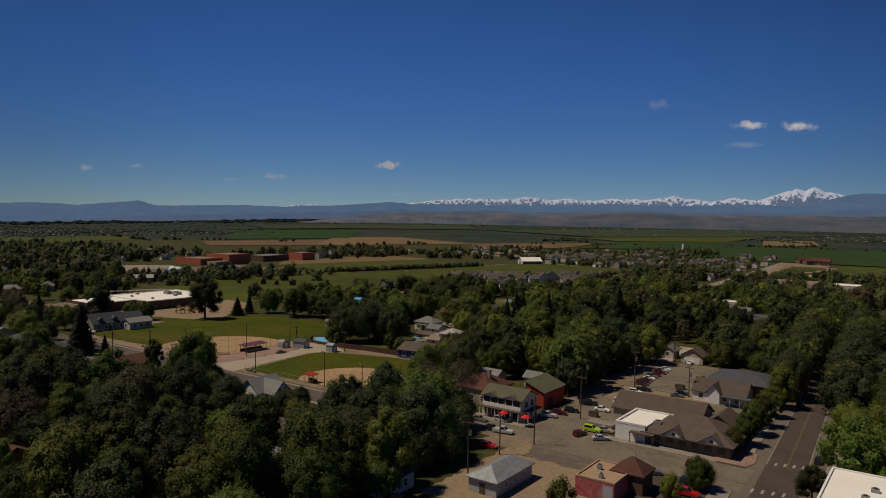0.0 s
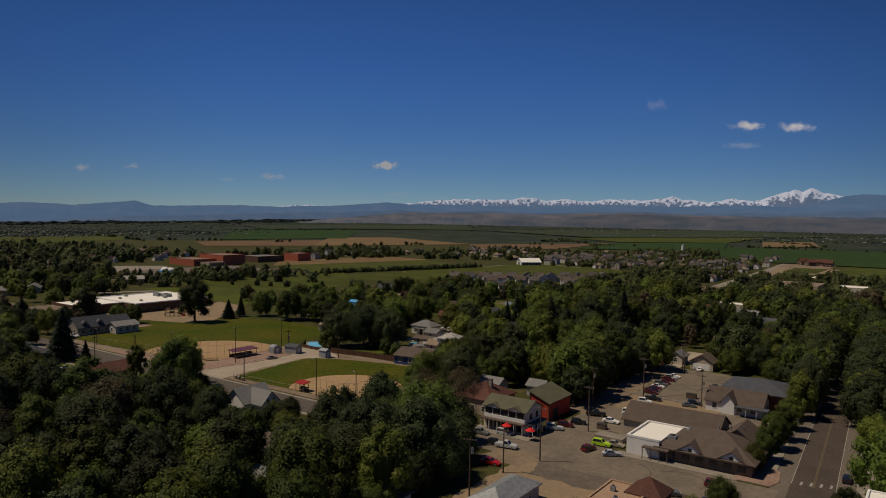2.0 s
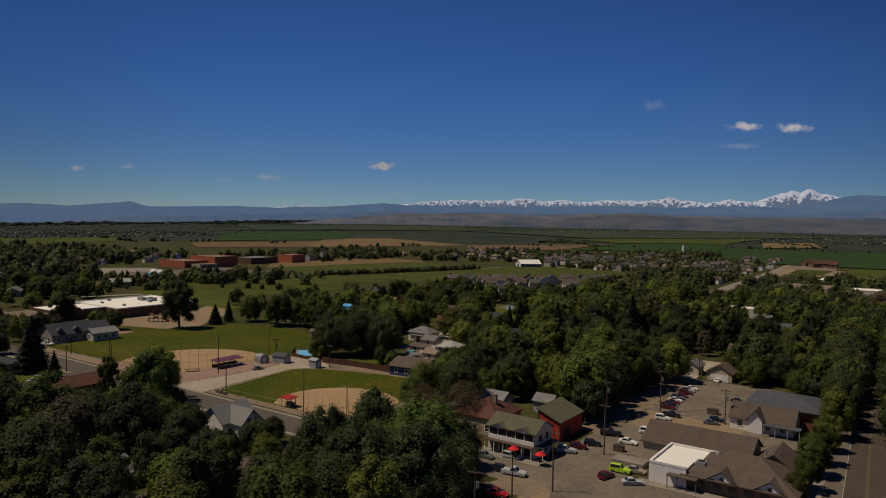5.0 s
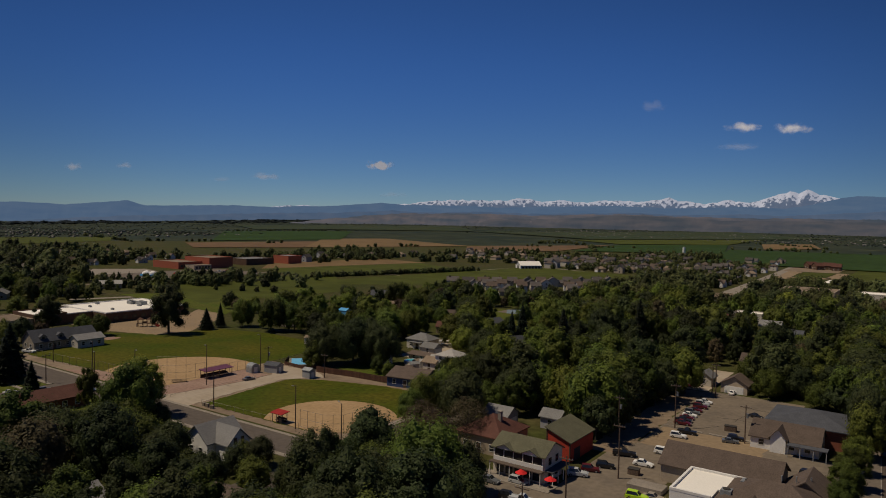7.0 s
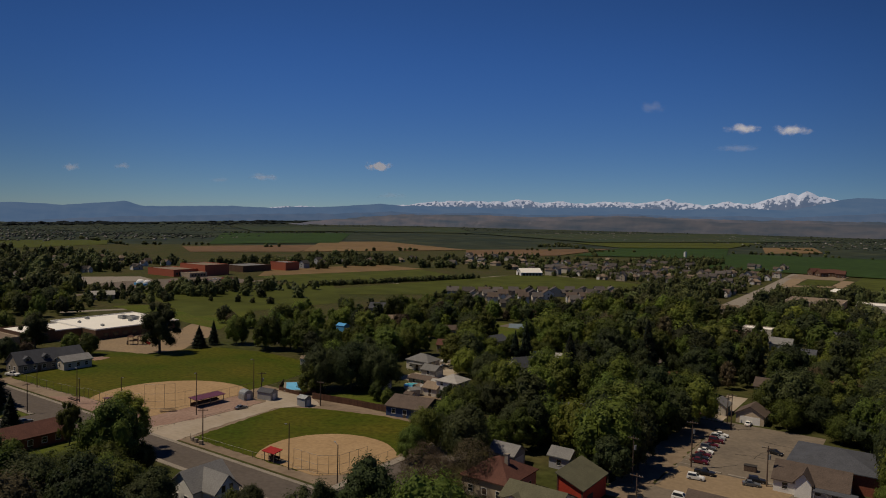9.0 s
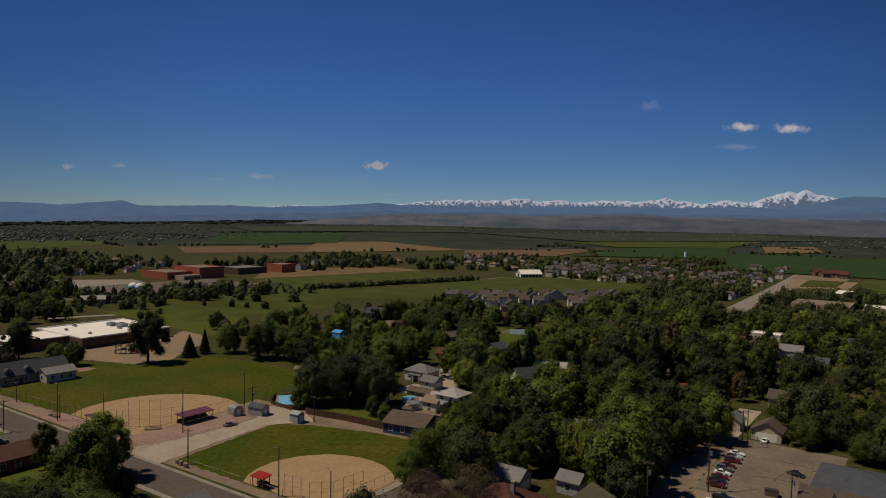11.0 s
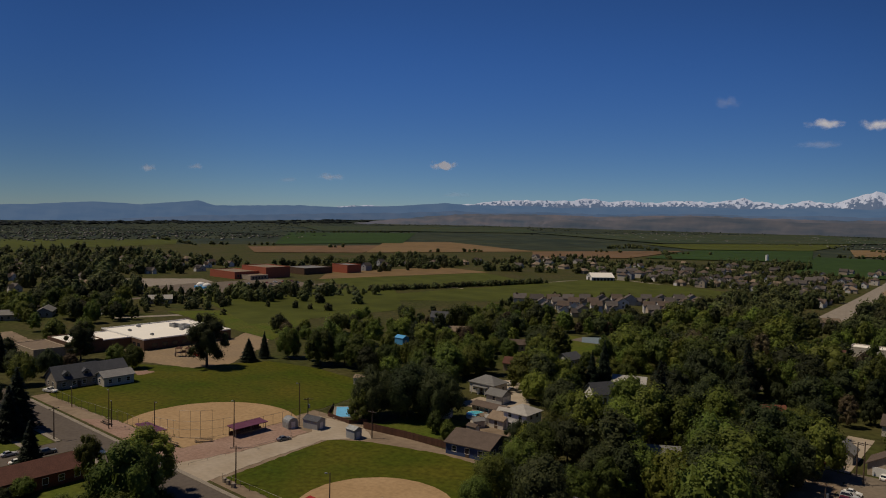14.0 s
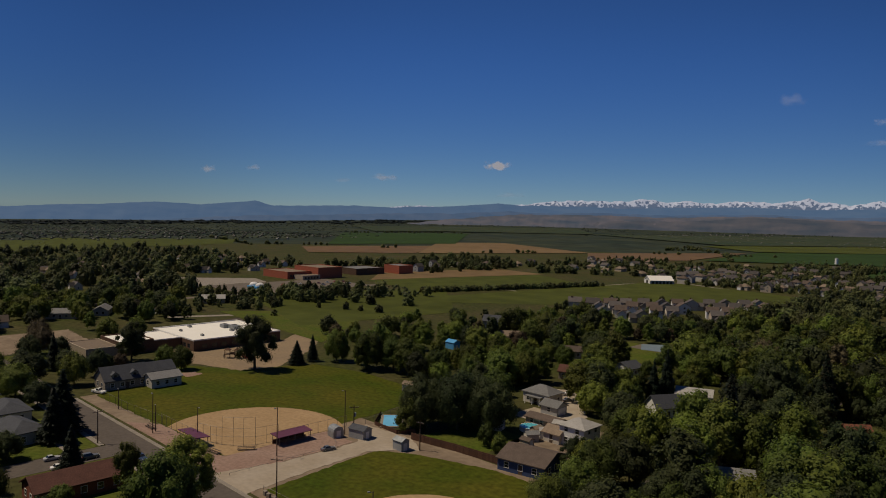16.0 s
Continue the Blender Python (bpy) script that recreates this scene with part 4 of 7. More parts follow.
for name, r in (("pavement_west", (-9.4, -7, -16, 300)), ("pavement_east", (7, 10, -220, 300)), ("pavement_corner", (-10.5, -7, -220, -34))):
    setting(name, askew(*r), -0.1, 0.15, CONCRETE, "pale concrete pavement with a raised kerb")
setting("pavement_plaza", [(-12, -18.6), (-5.2, -18.6), (-4.2, -15), (-5, -9), (-7.2, -7), (-12, -9)], -0.1, 0.16, RED_DIRT, "red brick corner plaza with a pale kerb")
for x in (-0.14, 0.14):
    setting("road_centre_line", askew(x - 0.05, x + 0.05, -14, 300), 0.045, 0.052, YELLOW_LINE, "faded yellow centre line")
for x in (-3.8, 3.8):
    setting("road_edge_line", askew(x - 0.07, x + 0.07, -14, 300), 0.045, 0.052, PAINT_LINE, "white edge line")
for k in range(4):
    setting("road_crosswalk_bar", rect(-0.9 + k * 1.65, -0.45 + k * 1.65, -13.8 + k * 0.5, -11.8 + k * 0.5), 0.05, 0.058, PAINT_LINE, "short white crosswalk bar")
    setting("road_crosswalk_bar", rect(-1.6 + k * 1.75, -1.15 + k * 1.75, -32.2 + k * 0.4, -30.0 + k * 0.4), 0.05, 0.058, PAINT_LINE, "short white crosswalk bar")
for k in range(15):
    setting("road_stall_line", rect(-52, -46.5, 24 + k * 2.9, 24.12 + k * 2.9), 0.02, 0.028, PAINT_LINE, "white parking stall line")
crack = random.Random(8)
for x, y, a, n in ((-44, 50, 20, 9), (-38, 48, 95, 8), (-34, 60, 60, 9), (-40, 66, -10, 8), (-45, 36, 80, 6), (-48, 4, 100, 9), (-44, -18, 10, 10), (-26, -24, 5, 12), (-14, -27, 15, 8), (-30, -21, -20, 6)):
    side = ([], [])
    for i in range(n):
        a += crack.uniform(-28, 28)
        x, y = x + math.cos(radians(a)) * 1.4, y + math.sin(radians(a)) * 1.4
        side[0].append((x - math.sin(radians(a)) * 0.07, y + math.cos(radians(a)) * 0.07))
        side[1].append((x + math.sin(radians(a)) * 0.07, y - math.cos(radians(a)) * 0.07))
    setting("road_crack_seal", side[0] + side[1][::-1], 0.02, 0.042, TAR, "dark tar seal along a crack in the asphalt")
setting("ground_lot_gravel", ragged(rect(-51.5, -27, 17, 33.2), 0.4), 0.0, 0.03, TAN_GRAVEL, "tan gravel half of the parking lot")
setting("ground_lot_edge", ragged(rect(-60, -52.2, 6, 77), 0.6), -0.1, 0.026, DIRT, "bare brown dirt edge beside the parking lot")
for k in range(3):
    setting("road_lot_divider", rect(-46 + k * 5.5, -42 + k * 5.5, 33.6, 34.4), 0.0, 0.2, CONCRETE, "concrete parking lot divider kerb")

# ---- ball park ----
setting("ground_park_sand", rect(-257, -105.6, -27.6, 24), -0.1, 0.015, DIRT, "sandy bare strip round the ball fields")
setting("lawn_outfield", ragged([(-256, -23), (-282, 15), (-262, 28), (-250, 56), (-228, 61), (-197, 59), (-186, 46), (-183, 20), (-181, -21)], 0.35), -0.1, 0.035, TURF, "mown green outfield grass of the larger ball field")
setting("ground_infield", ragged([(-180, -20.5), (-180, 15)] + arc(-192, -6, 24, 62, 218) + [(-206, -20.5)], 0.15), -0.1, 0.055, SAND, "tan skinned softball infield")
setting("ground_red_apron", ragged([(-222, -27.4), (-156, -27.4), (-168, -12), (-168, 9), (-180, 9), (-180, -21), (-214, -21), (-218, -24)], 0.3), -0.1, 0.05, RED_DIRT, "reddish crusher fines beside the dugouts")
setting("road_gravel_drive", ragged([(-172, -29.8), (-167.6, -12), (-167, 2), (-168, 10), (-178, 21), (-160, 22), (-152, 17), (-157, 12), (-160, 7), (-158.5, -12), (-156, -29.8)], 0.35), -0.1, 0.065, GRAVEL, "pale gravel drive between the two ball fields")
setting("lawn_small_outfield", ragged([(-155.5, -24.5), (-159.5, 8), (-157, 11), (-150, 15), (-132, 20.6), (-108, 22), (-106.5, -16), (-118, -24.5)], 0.3), -0.1, 0.035, TURF, "mown green outfield grass of the smaller ball field")
setting("ground_small_infield", ragged([(-106.5, -18), (-106.5, -3)] + arc(-120, -13, 16.5, 38, 222) + [(-113, -24.2)], 0.15), -0.1, 0.055, SAND, "tan skinned softball infield of the smaller field")
setting("ground_school_gravel", ragged([(-318, 20), (-285, 19), (-259, 28), (-256, 42), (-274, 70), (-297, 92), (-312, 88), (-300, 72), (-300, 31), (-312, 31)], 0.6), -0.1, 0.045, TAN_GRAVEL, "tan gravel school playground")


def chain_fence(points, h, step, name="chain_link_fence", label="grey chain-link fence with slim steel posts", rails=(1.0,)):
    """Posts with rails between them along a line of plan points."""
    t = thing(name, Matrix(), label, "fence", "fences")
    post = part("post", rod(bmesh.new(), (0, 0, -0.2), (0, 0, h), 0.045, None, 6), STEEL, t)
    post.matrix_basis = pose(*points[0], 0)
    for (x0, y0), (x1, y1) in zip(points, points[1:]):
        n = max(1, round(math.hypot(x1 - x0, y1 - y0) / step))
        for i in range(1, n + 1):
            share("post", post.data, t, pose(x0 + (x1 - x0) * i / n, y0 + (y1 - y0) * i / n, 0))
        for r in rails:
            part("rail", rod(bmesh.new(), (x0, y0, h * r - 0.03), (x1, y1, h * r - 0.03), 0.03, None, 5), STEEL, t)
    return t


chain_fence([(-187.8, -17.2), (-185.5, -15.4), (-183.8, -13.5), (-182.4, -11.0)], 7.2, 3.2, "backstop", "tall dark chain-link softball backstop of three panels", (1.0, 0.62, 0.32, 0.03))
chain_fence([(-196, -20.0), (-191.5, -18.4), (-187.8, -17.2)], 4.4, 2.4, rails=(1.0, 0.5, 0.03))
chain_fence([(-182.4, -11.0), (-182.0, -8.0), (-181.4, -5.0)], 4.4, 2.4, rails=(1.0, 0.5, 0.03))
chain_fence([(-214, -21), (-196, -20.8)], 3.0, 3.0, rails=(1.0, 0.04))
chain_fence([(-180.4, -6), (-180.2, 16)], 3.0, 3.0, rails=(1.0, 0.04))
chain_fence([(-168, -26), (-167.6, 3), (-172, 6)], 0.6, 5.2)
chain_fence([(-120.5, -23.0), (-113, -23.0), (-109.3, -20.0), (-108.6, -11.5)], 4.2, 2.6, "backstop", "tall chain-link softball backstop", (1.0, 0.5, 0.03))
chain_fence([(-155, -25.4), (-119.5, -24.4)], 1.4, 3.2)
chain_fence([(-108.4, -11.5), (-107, 22)], 1.4, 3.2)
chain_fence([(-178, 21), (-182, 40), (-188, 60)], 1.6, 4.0)
chain_fence([(-213, -21.2), (-232, -23.0), (-253, -23.4)], 2.6, 4.0, rails=(1.0, 0.04))


def dugout(x, y, turn, w, d, roof, label):
    t = thing("dugout", pose(x, y, 0, 0, 0, turn), label, "dugout", "dugouts")
    bm = boxes((-w / 2 - 0.4, w / 2 + 0.4, -d / 2 - 0.4, d / 2 + 0.4, 2.45, 2.6))
    for v in bm.verts:
        v.co.z += 0.25 * (v.co.y / d)
    part("roof", bm, roof, t)
    for sx in (-1, 0, 1):
        for sy in (-1, 1):
            part("post", boxes((sx * (w / 2 - 0.1) - 0.07, sx * (w / 2 - 0.1) + 0.07, sy * d / 2 - 0.07, sy * d / 2 + 0.07, -0.1, 2.5 + 0.12 * sy)), STEEL, t)
    part("bench", boxes((-w / 2 + 0.3, w / 2 - 0.3, -0.2, 0.25, 0.42, 0.5), (-w / 2 + 0.3, w / 2 - 0.3, 0.3, 0.36, 0.5, 0.95)), WOOD, t, "long wooden players' bench")
    part("back_wall", boxes((-w / 2, w / 2, d / 2 - 0.05, d / 2 + 0.05, -0.1, 1.1)), WOOD_RED, t)
    return t


dugout(-178.9, -2.6, 90, 9.5, 3.0, PURPLE_ROOF, "long open dugout with a purple sloping roof")
dugout(-194, -21.6, 180, 9.0, 3.0, PURPLE_ROOF, "open dugout with a purple sloping roof")
dugout(-127, -23.6, 0, 3.3, 1.9, DUGOUT_RED, "small dugout with a bright red roof")
for x, y, a in ((-184, -21.4, 8), (-180.6, -14.5, 55), (-213, -24.5, 0)):
    t = thing("bleacher", pose(x, y, 0.05, 0, 0, a), "low wooden bleacher bench", "bench", "bleachers")
    for i in range(3):
        part("plank", boxes((-2.2, 2.2, -0.6 + i * 0.45, -0.25 + i * 0.45, 0.25 + i * 0.22, 0.31 + i * 0.22)), WOOD, t)
    for u in (-1.8, 1.8):
        part("leg", boxes((u - 0.05, u + 0.05, -0.6, 0.7, -0.06, 0.25)), STEEL, t)
for x, y, h in ((-171.8, -11.5, 12), (-194, -20.6, 9), (-208, -26, 10.5), (-209, -24.8, 7), (-120, -25, 10.5), (-174.5, 11, 12), (-236, -24, 6)):
    light_pole(x, y, h, (x * 13) % 360)
t = thing("street_lamp", pose(-105.8, -24.4, 0, 0, 0, 150), "tall street lamp with an outreach arm", "street lamp")
part("pole", rod(bmesh.new(), (0, 0, -0.2), (0, 0, 8.4), 0.14, 0.1, 8), WOOD, t)
part("arm", rod(bmesh.new(), (0, 0, 8.2), (2.2, 0, 8.4), 0.045, None, 6), STEEL, t)
part("lamp_head", boxes((1.9, 2.7, -0.14, 0.14, 8.26, 8.42, 0.04)), METAL_ROOF, t)
for x, y, h, a, tr in ((-150.6, -25, 8.5, 40, 0), (-208.7, -39.5, 8.5, 90, 0), (-152.3, 17.4, 7.5, 10, 0), (-172.6, 12.5, 8, 60, 1), (-49.1, -43.6, 9, 0, 0), (-46.4, -33.3, 11.5, 0, 0),
                       (-47.6, -58, 11, 20, 1), (-47, -7.8, 11, 0, 0), (-56, 15.3, 10.5, 0, 1), (-48.7, 34, 11, 10, 1), (-48.6, 72, 10, 0, 0), (-32, 32, 9, 0, 1), (-51, 78, 8, 0, 0)):
    utility_pole(x, y, h, a, 1, bool(tr))
for i, (x, y) in enumerate(((-153.2, -26), (-151.6, -26.2), (-149.3, -26.4))):
    b = part("bollard", boxes((-0.45, 0.45, -0.35, 0.35, -0.1, 1.0, 0.05)), CONCRETE)
    b.matrix_basis = pose(x, y, 0, 0, 0, i * 11)
    tagged(b, "squat pale stone bollard at the drive", "bollard", "bollards")


def shed(x, y, turn, w, d, h, wall, roof, label, arched=False):
    t = thing("shed", pose(x, y, 0, 0, 0, turn), label, "shed", "sheds")
    if arched:
        pts = [(-d / 2, -0.1), (-d / 2, h * 0.55)] + [(-d / 2 * math.cos(a), h * 0.55 + h * 0.45 * math.sin(a)) for a in (0.5, 1.0, 1.57, 2.14, 2.64)] + [(d / 2, h * 0.55), (d / 2, -0.1)]
        bm = bmesh.new()
        a = [bm.verts.new((-w / 2, y0, z0)) for y0, z0 in pts]
        b = [bm.verts.new((w / 2, y0, z0)) for y0, z0 in pts]
        bm.faces.new(a)
        bm.faces.new(b[::-1])
        for i in range(len(pts) - 1):
            bm.faces.new((a[i], b[i], b[i + 1], a[i + 1]))
        bmesh.ops.recalc_face_normals(bm, faces=bm.faces)
        part("shell", bm, wall, t)
    else:
        part("wall", body_gable(w, d, h, d * 0.25), wall, t)
        part("roof", roof_gable(w, d, h, d * 0.25, 0.2, 0.1), roof, t)
    part("door", boxes((w / 2 - 0.02, w / 2 + 0.04, -0.6, 0.6, 0, 1.9)), WHITE, t)
    return t


shed(-175, 8.4, -10, 3.4, 3.0, 3.0, METAL_ROOF, METAL_ROOF, "pale grey shed with a barrel roof", True)
shed(-170.2, 12.8, 10, 5.0, 3.4, 2.4, GREY_WALL, ROOF_DARK, "grey concession hut with a dark roof")
shed(-156, 14.4, 0, 3.2, 2.6, 2.5, GREY_WALL, METAL_ROOF, "small grey metal storage shed")
t = thing("garden_pool", pose(-175.2, 28.3, 0, 0, 0, -43), "long rectangular garden pool with bright blue water and a pale deck", "pool")
part("deck", boxes((-6.0, 6.0, -3.2, 3.2, -0.1, 0.30, 0.04)), CONCRETE, t)
part("water", boxes((-5.2, 5.2, -2.4, 2.4, 0.2, 0.36)), BLUE_PANEL, t, "clear light-blue pool water")
shed(-197.6, 56, 20, 4.2, 3.2, 2.4, CREAM, ROOF_TAN, "cream park shed beside the outfield")
shed(-186, 50, 10, 4.0, 3.0, 2.3, CREAM, ROOF_TAN, "small cream garden shed under the trees")


def board_fence(points, h, label):
    t = thing("board_fence", Matrix(), label, "fence", "fences")
    first = None
    for (x0, y0), (x1, y1) in zip(points, points[1:]):
        L = math.hypot(x1 - x0, y1 - y0)
        n = round(L / 0.6)
        a = math.degrees(math.atan2(y1 - y0, x1 - x0))
        for i in range(n):
            m = pose(x0 + (x1 - x0) * (i + 0.5) / n, y0 + (y1 - y0) * (i + 0.5) / n, 0.03 * ((i * 7) % 3), 0, 0, a)
            if first is None:
                first = part("board", boxes((-0.28, 0.28, -0.02, 0.02, -0.1, h)), WOOD_RED, t)
                first.matrix_basis = m
            else:
                share("board", first.data, t, m)
        part("rail", rod(bmesh.new(), (x0, y0, h * 0.8), (x1, y1, h * 0.8), 0.05, None, 4), WOOD_RED, t)


board_fence([(-160, 21.6), (-146, 23.6), (-119, 25.6)], 1.9, "long stained wooden board fence behind the outfield")
board_fence([(-183, 31), (-176, 22.6), (-166, 21.8), (-163, 26)], 1.1, "low stained wooden board fence round the garden pool")

# ---- town block ----
# restaurant with brown roofs and a white flat roof
t = thing("restaurant", pose(0, 0, 0), "low restaurant with brown shingle roofs and a white flat roof", "building")
part("wall", boxes((-34.2, -27.2, -16.8, -3.4, -0.2, 3.7), (-27.2, -20.5, -11.6, -3.4, -0.2, 3.7)), WHITE, t, "white painted stucco wall")
part("flat_roof", boxes((-33.8, -27.2, -16.4, -3.8, 3.7, 3.76), (-27.2, -20.5, -11.6, -3.8, 3.7, 3.76)), ROOF_WHITE, t, "bright white membrane roof")
part("parapet", boxes((-34.25, -27.2, -16.85, -16.4, 3.7, 4.15), (-34.25, -33.8, -16.4, -3.8, 3.7, 4.15), (-34.25, -20.5, -3.8, -3.35, 3.7, 4.15)), WHITE, t)
part("front_wall", boxes((-27.2, -9.0, -16.0, -2, -0.2, 2.6)), BROWN_STONE, t, "brown stone front wall")
bm = roof_hip(18.4, 14.0, 2.6, 3.7, 0.9)
bmesh.ops.transform(bm, matrix=pose(-18.2, -9.0, 0), verts=bm.verts)
part("front_roof", bm, ROOF_BROWN, t, "brown hipped shingle roof")
bm = roof_gable(9, 8, 2.8, 2.9, 0.4)
bmesh.ops.transform(bm, matrix=pose(-14.2, -1.2, 0.6, 0, 0, 90), verts=bm.verts)
part("cross_roof", bm, ROOF_BROWN, t)
bm = body_gable(9, 8, 2.8, 2.9)
bmesh.ops.transform(bm, matrix=pose(-14.2, -1.2, 0.6, 0, 0, 90), verts=bm.verts)
part("cross_wall", bm, BROWN_STONE, t)
for gx in (-20.9, -12.8):
    bm = roof_gable(4.6, 5.6, 0.0, 1.9, 0.3, 0.15)
    bmesh.ops.transform(bm, matrix=pose(gx, -14.3, 2.7, 0, 0, 90), verts=bm.verts)
    part("gable_roof", bm, ROOF_BROWN, t)
    bm = body_gable(4.5, 4.8, 0.1, 1.6)
    bmesh.ops.transform(bm, matrix=pose(gx, -14.3, 2.7, 0, 0, 90), verts=bm.verts)
    part("gable_wall", bm, WHITE, t, "white gable with dark trim")
    part("gable_window", boxes((gx - 0.35, gx + 0.35, -16.62, -16.53, 2.9, 3.6)), GLASS, t)
for k in range(6):
    part("window", boxes((-25.4 + k * 2.75, -23.8 + k * 2.75, -16.06, -15.98, 0.8, 2.0)), GLASS, t)
part("porch_roof", boxes((-30.4, -24.9, -18.4, -16.86, 2.4, 2.6)), ROOF_BROWN, t)
for k in range(4):
    part("porch_post", boxes((-30.3 + k * 1.75, -30.15 + k * 1.75, -18.3, -18.15, -0.1, 2.4)), WOOD, t)
bm = roof_gable(21, 11.1, 3.6, 3.0, 0.5)
bmesh.ops.transform(bm, matrix=pose(-29.5, 1.95, 0), verts=bm.verts)
part("back_roof", bm, ROOF_BROWN, t)
bm = body_gable(21, 11.1, 3.6, 3.0)
bmesh.ops.transform(bm, matrix=pose(-29.5, 1.95, 0), verts=bm.verts)
part("back_gable", bm, TAN_WALL, t)
roof_unit(t, -23.0, -7.0, 3.76, 2.6, 2.2, 1.2)
roof_unit(t, -25.4, -13.2, 3.76, 1.8, 1.8, 1.0)
for k in range(3):
    part("vent_pipe", rod(bmesh.new(), (-18 + k * 2.2, -5.4 + k, 5.6), (-18 + k * 2.2, -5.4 + k, 6.6), 0.12, None, 8), METAL_ROOF, t)

# two-storey white shop
t = thing("shop_building", pose(-62.7, -16.3, 0) @ Matrix.Diagonal((0.84, 0.92, 0.95, 1)), "two-storey white shop with an olive roof and balcony", "building")
part("wall", body_gable(13.5, 8.4, 5.7, 2.0), CREAM, t)
part("roof", roof_gable(13.5, 8.4, 5.7, 2.0, 0.5), ROOF_OLIVE, t)
# flat dark panel on the wall in place of a recessed balcony's shade
part("balcony_recess", boxes((-6.3, 6.3, -4.3, -4.16, 3.75, 5.3)), DARK_TRIM, t, "flat dark panel painted as balcony shade behind white posts")
part("balcony_rail", boxes((-6.5, 6.5, -4.46, -4.3, 2.95, 3.85)), WHITE, t, "white boarded balcony rail")
for k in range(6):
    part("balcony_post", boxes((-6.4 + k * 2.53, -6.25 + k * 2.53, -4.42, -4.3, 3.85, 5.35)), WHITE, t)
wall_windows(t, pose(0, -4.2, 0, 0, 0, 180), 12, 0.6, 5, (1.7, 1.8), DARK_TRIM)
wall_windows(t, pose(6.75, 0, 0, 0, 0, -90), 6.5, 3.6, 2, (1.1, 1.3), DARK_TRIM)
wall_windows(t, pose(6.75, 0, 0, 0, 0, -90), 6.5, 0.9, 2, (1.1, 1.3), DARK_TRIM)
part("awning", boxes((-6.9, 6.9, -6.0, -4.2, 2.75, 2.95)), ROOF_BROWN, t, "brown awning roof over the shopfront")
part("fascia", boxes((-6.8, 6.8, -4.32, -4.2, 5.35, 5.6)), DARK_TRIM, t)
part("side_porch_roof", boxes((6.75, 8.9, -4.0, 4.0, 2.7, 2.9)), ROOF_DARK, t)
for k in range(6):
    part("awning_post", boxes((-6.7 + k * 2.65, -6.55 + k * 2.65, -5.9, -5.75, -0.1, 2.7)), WHITE, t)
for k in range(4):
    part("porch_post", boxes((8.65, 8.8, -3.9 + k * 2.55, -3.75 + k * 2.55, -0.1, 2.7)), WHITE, t)
for gx in (-3.5, 3.3):
    bm = roof_gable(3.4, 4.2, 0.0, 0.85, 0.25, 0.14)
    bmesh.ops.transform(bm, matrix=pose(gx, -3.1, 5.75, 0, 0, 90), verts=bm.verts)
    part("pediment_roof", bm, ROOF_OLIVE, t)
    bm = body_gable(3.3, 3.9, 0.0, 0.78)
    bmesh.ops.transform(bm, matrix=pose(gx, -3.1, 5.75, 0, 0, 90), verts=bm.verts)
    part("pediment", bm, WHITE, t, "white pediment with dark trim")

# red barn-like building and the houses behind
t = thing("barn", pose(-61, 0.6, 0), "tall red barn-like building with an olive lean-to roof", "barn")
bm = boxes((-2.7, 2.7, -6.6, 5.4, -0.2, 4.4))
for v in bm.verts:
    if v.co.z > 1:
        v.co.z -= (v.co.x - 2.7) * 0.4
part("wall", bm, RED_WALL, t)
bm = boxes((-3.1, 3.1, -7.0, 5.8, 4.41, 4.6))
for v in bm.verts:
    v.co.z -= (v.co.x - 2.7) * 0.4
part("roof", bm, ROOF_OLIVE, t)
part("door", boxes((2.68, 2.76, -4.5, -1.5, 0, 2.6)), DARK_TRIM, t)
part("sign", boxes((-1.2, 0.6, -6.66, -6.58, 2.2, 2.8)), WHITE, t, "small white sign board")
part("trim", boxes((2.5, 2.78, -6.68, -6.4, -0.2, 4.4), (-2.78, -2.5, -6.68, -6.4, -0.2, 6.4)), WOOD_RED, t)
house(-77, -6, 0, 11, 12, 3.8, 3.4, TAN_WALL, ROOF_RED, "house with a red-brown roof and pale chimneys", hip=True, chimney=True)
house(-72.5, 15.3, 0, 5, 4.4, 3.0, 1.4, GREY_WALL, ROOF_GREY, "small outbuilding with a grey roof", name="garage", garage=True)
house(-84, 9.5, 0, 6.5, 5.5, 3.0, 1.6, GREY_WALL, ROOF_GREY, "outbuilding with a pale blue-grey metal roof", name="garage", garage=True)

# brick building by the lot with the white gabled front
t = thing("brick_building", pose(-20.0, 47.5, 0), "brick building with a wide charcoal roof", "building")
part("wall", boxes((-9, 9, -8.2, 8.8, -0.2, 4.4)), BRICK_WALL, t)
bm = roof_hip(18, 17, 4.4, 2.3, 0.5)
part("roof", bm, ROOF_DARK, t)
wall_windows(t, pose(9, 0.5, 0, 0, 0, -90), 14, 1.1, 4, (1.3, 1.5))
house(-23.5, 35, 0, 14, 9, 2.8, 2.8, WHITE, ROOF_BROWN, "white cottage with a brown roof and a long dark porch")
t = thing("porch", pose(-18.6, 29.0, 0), "dark shingled porch roof on slim posts", "porch")
part("porch_roof", boxes((-4.0, 4.0, -1.3, 1.5, 2.5, 2.68)), ROOF_DARK, t)
for u in (-3.8, -1.3, 1.3, 3.8):
    part("post", boxes((u - 0.07, u + 0.07, -1.2, -1.06, -0.1, 2.5)), GREY_WALL, t)
house(-24.6, 31.6, 90, 4.4, 3.2, 3.4, 1.9, WHITE, ROOF_BROWN, "white gabled front wing with dark windows")

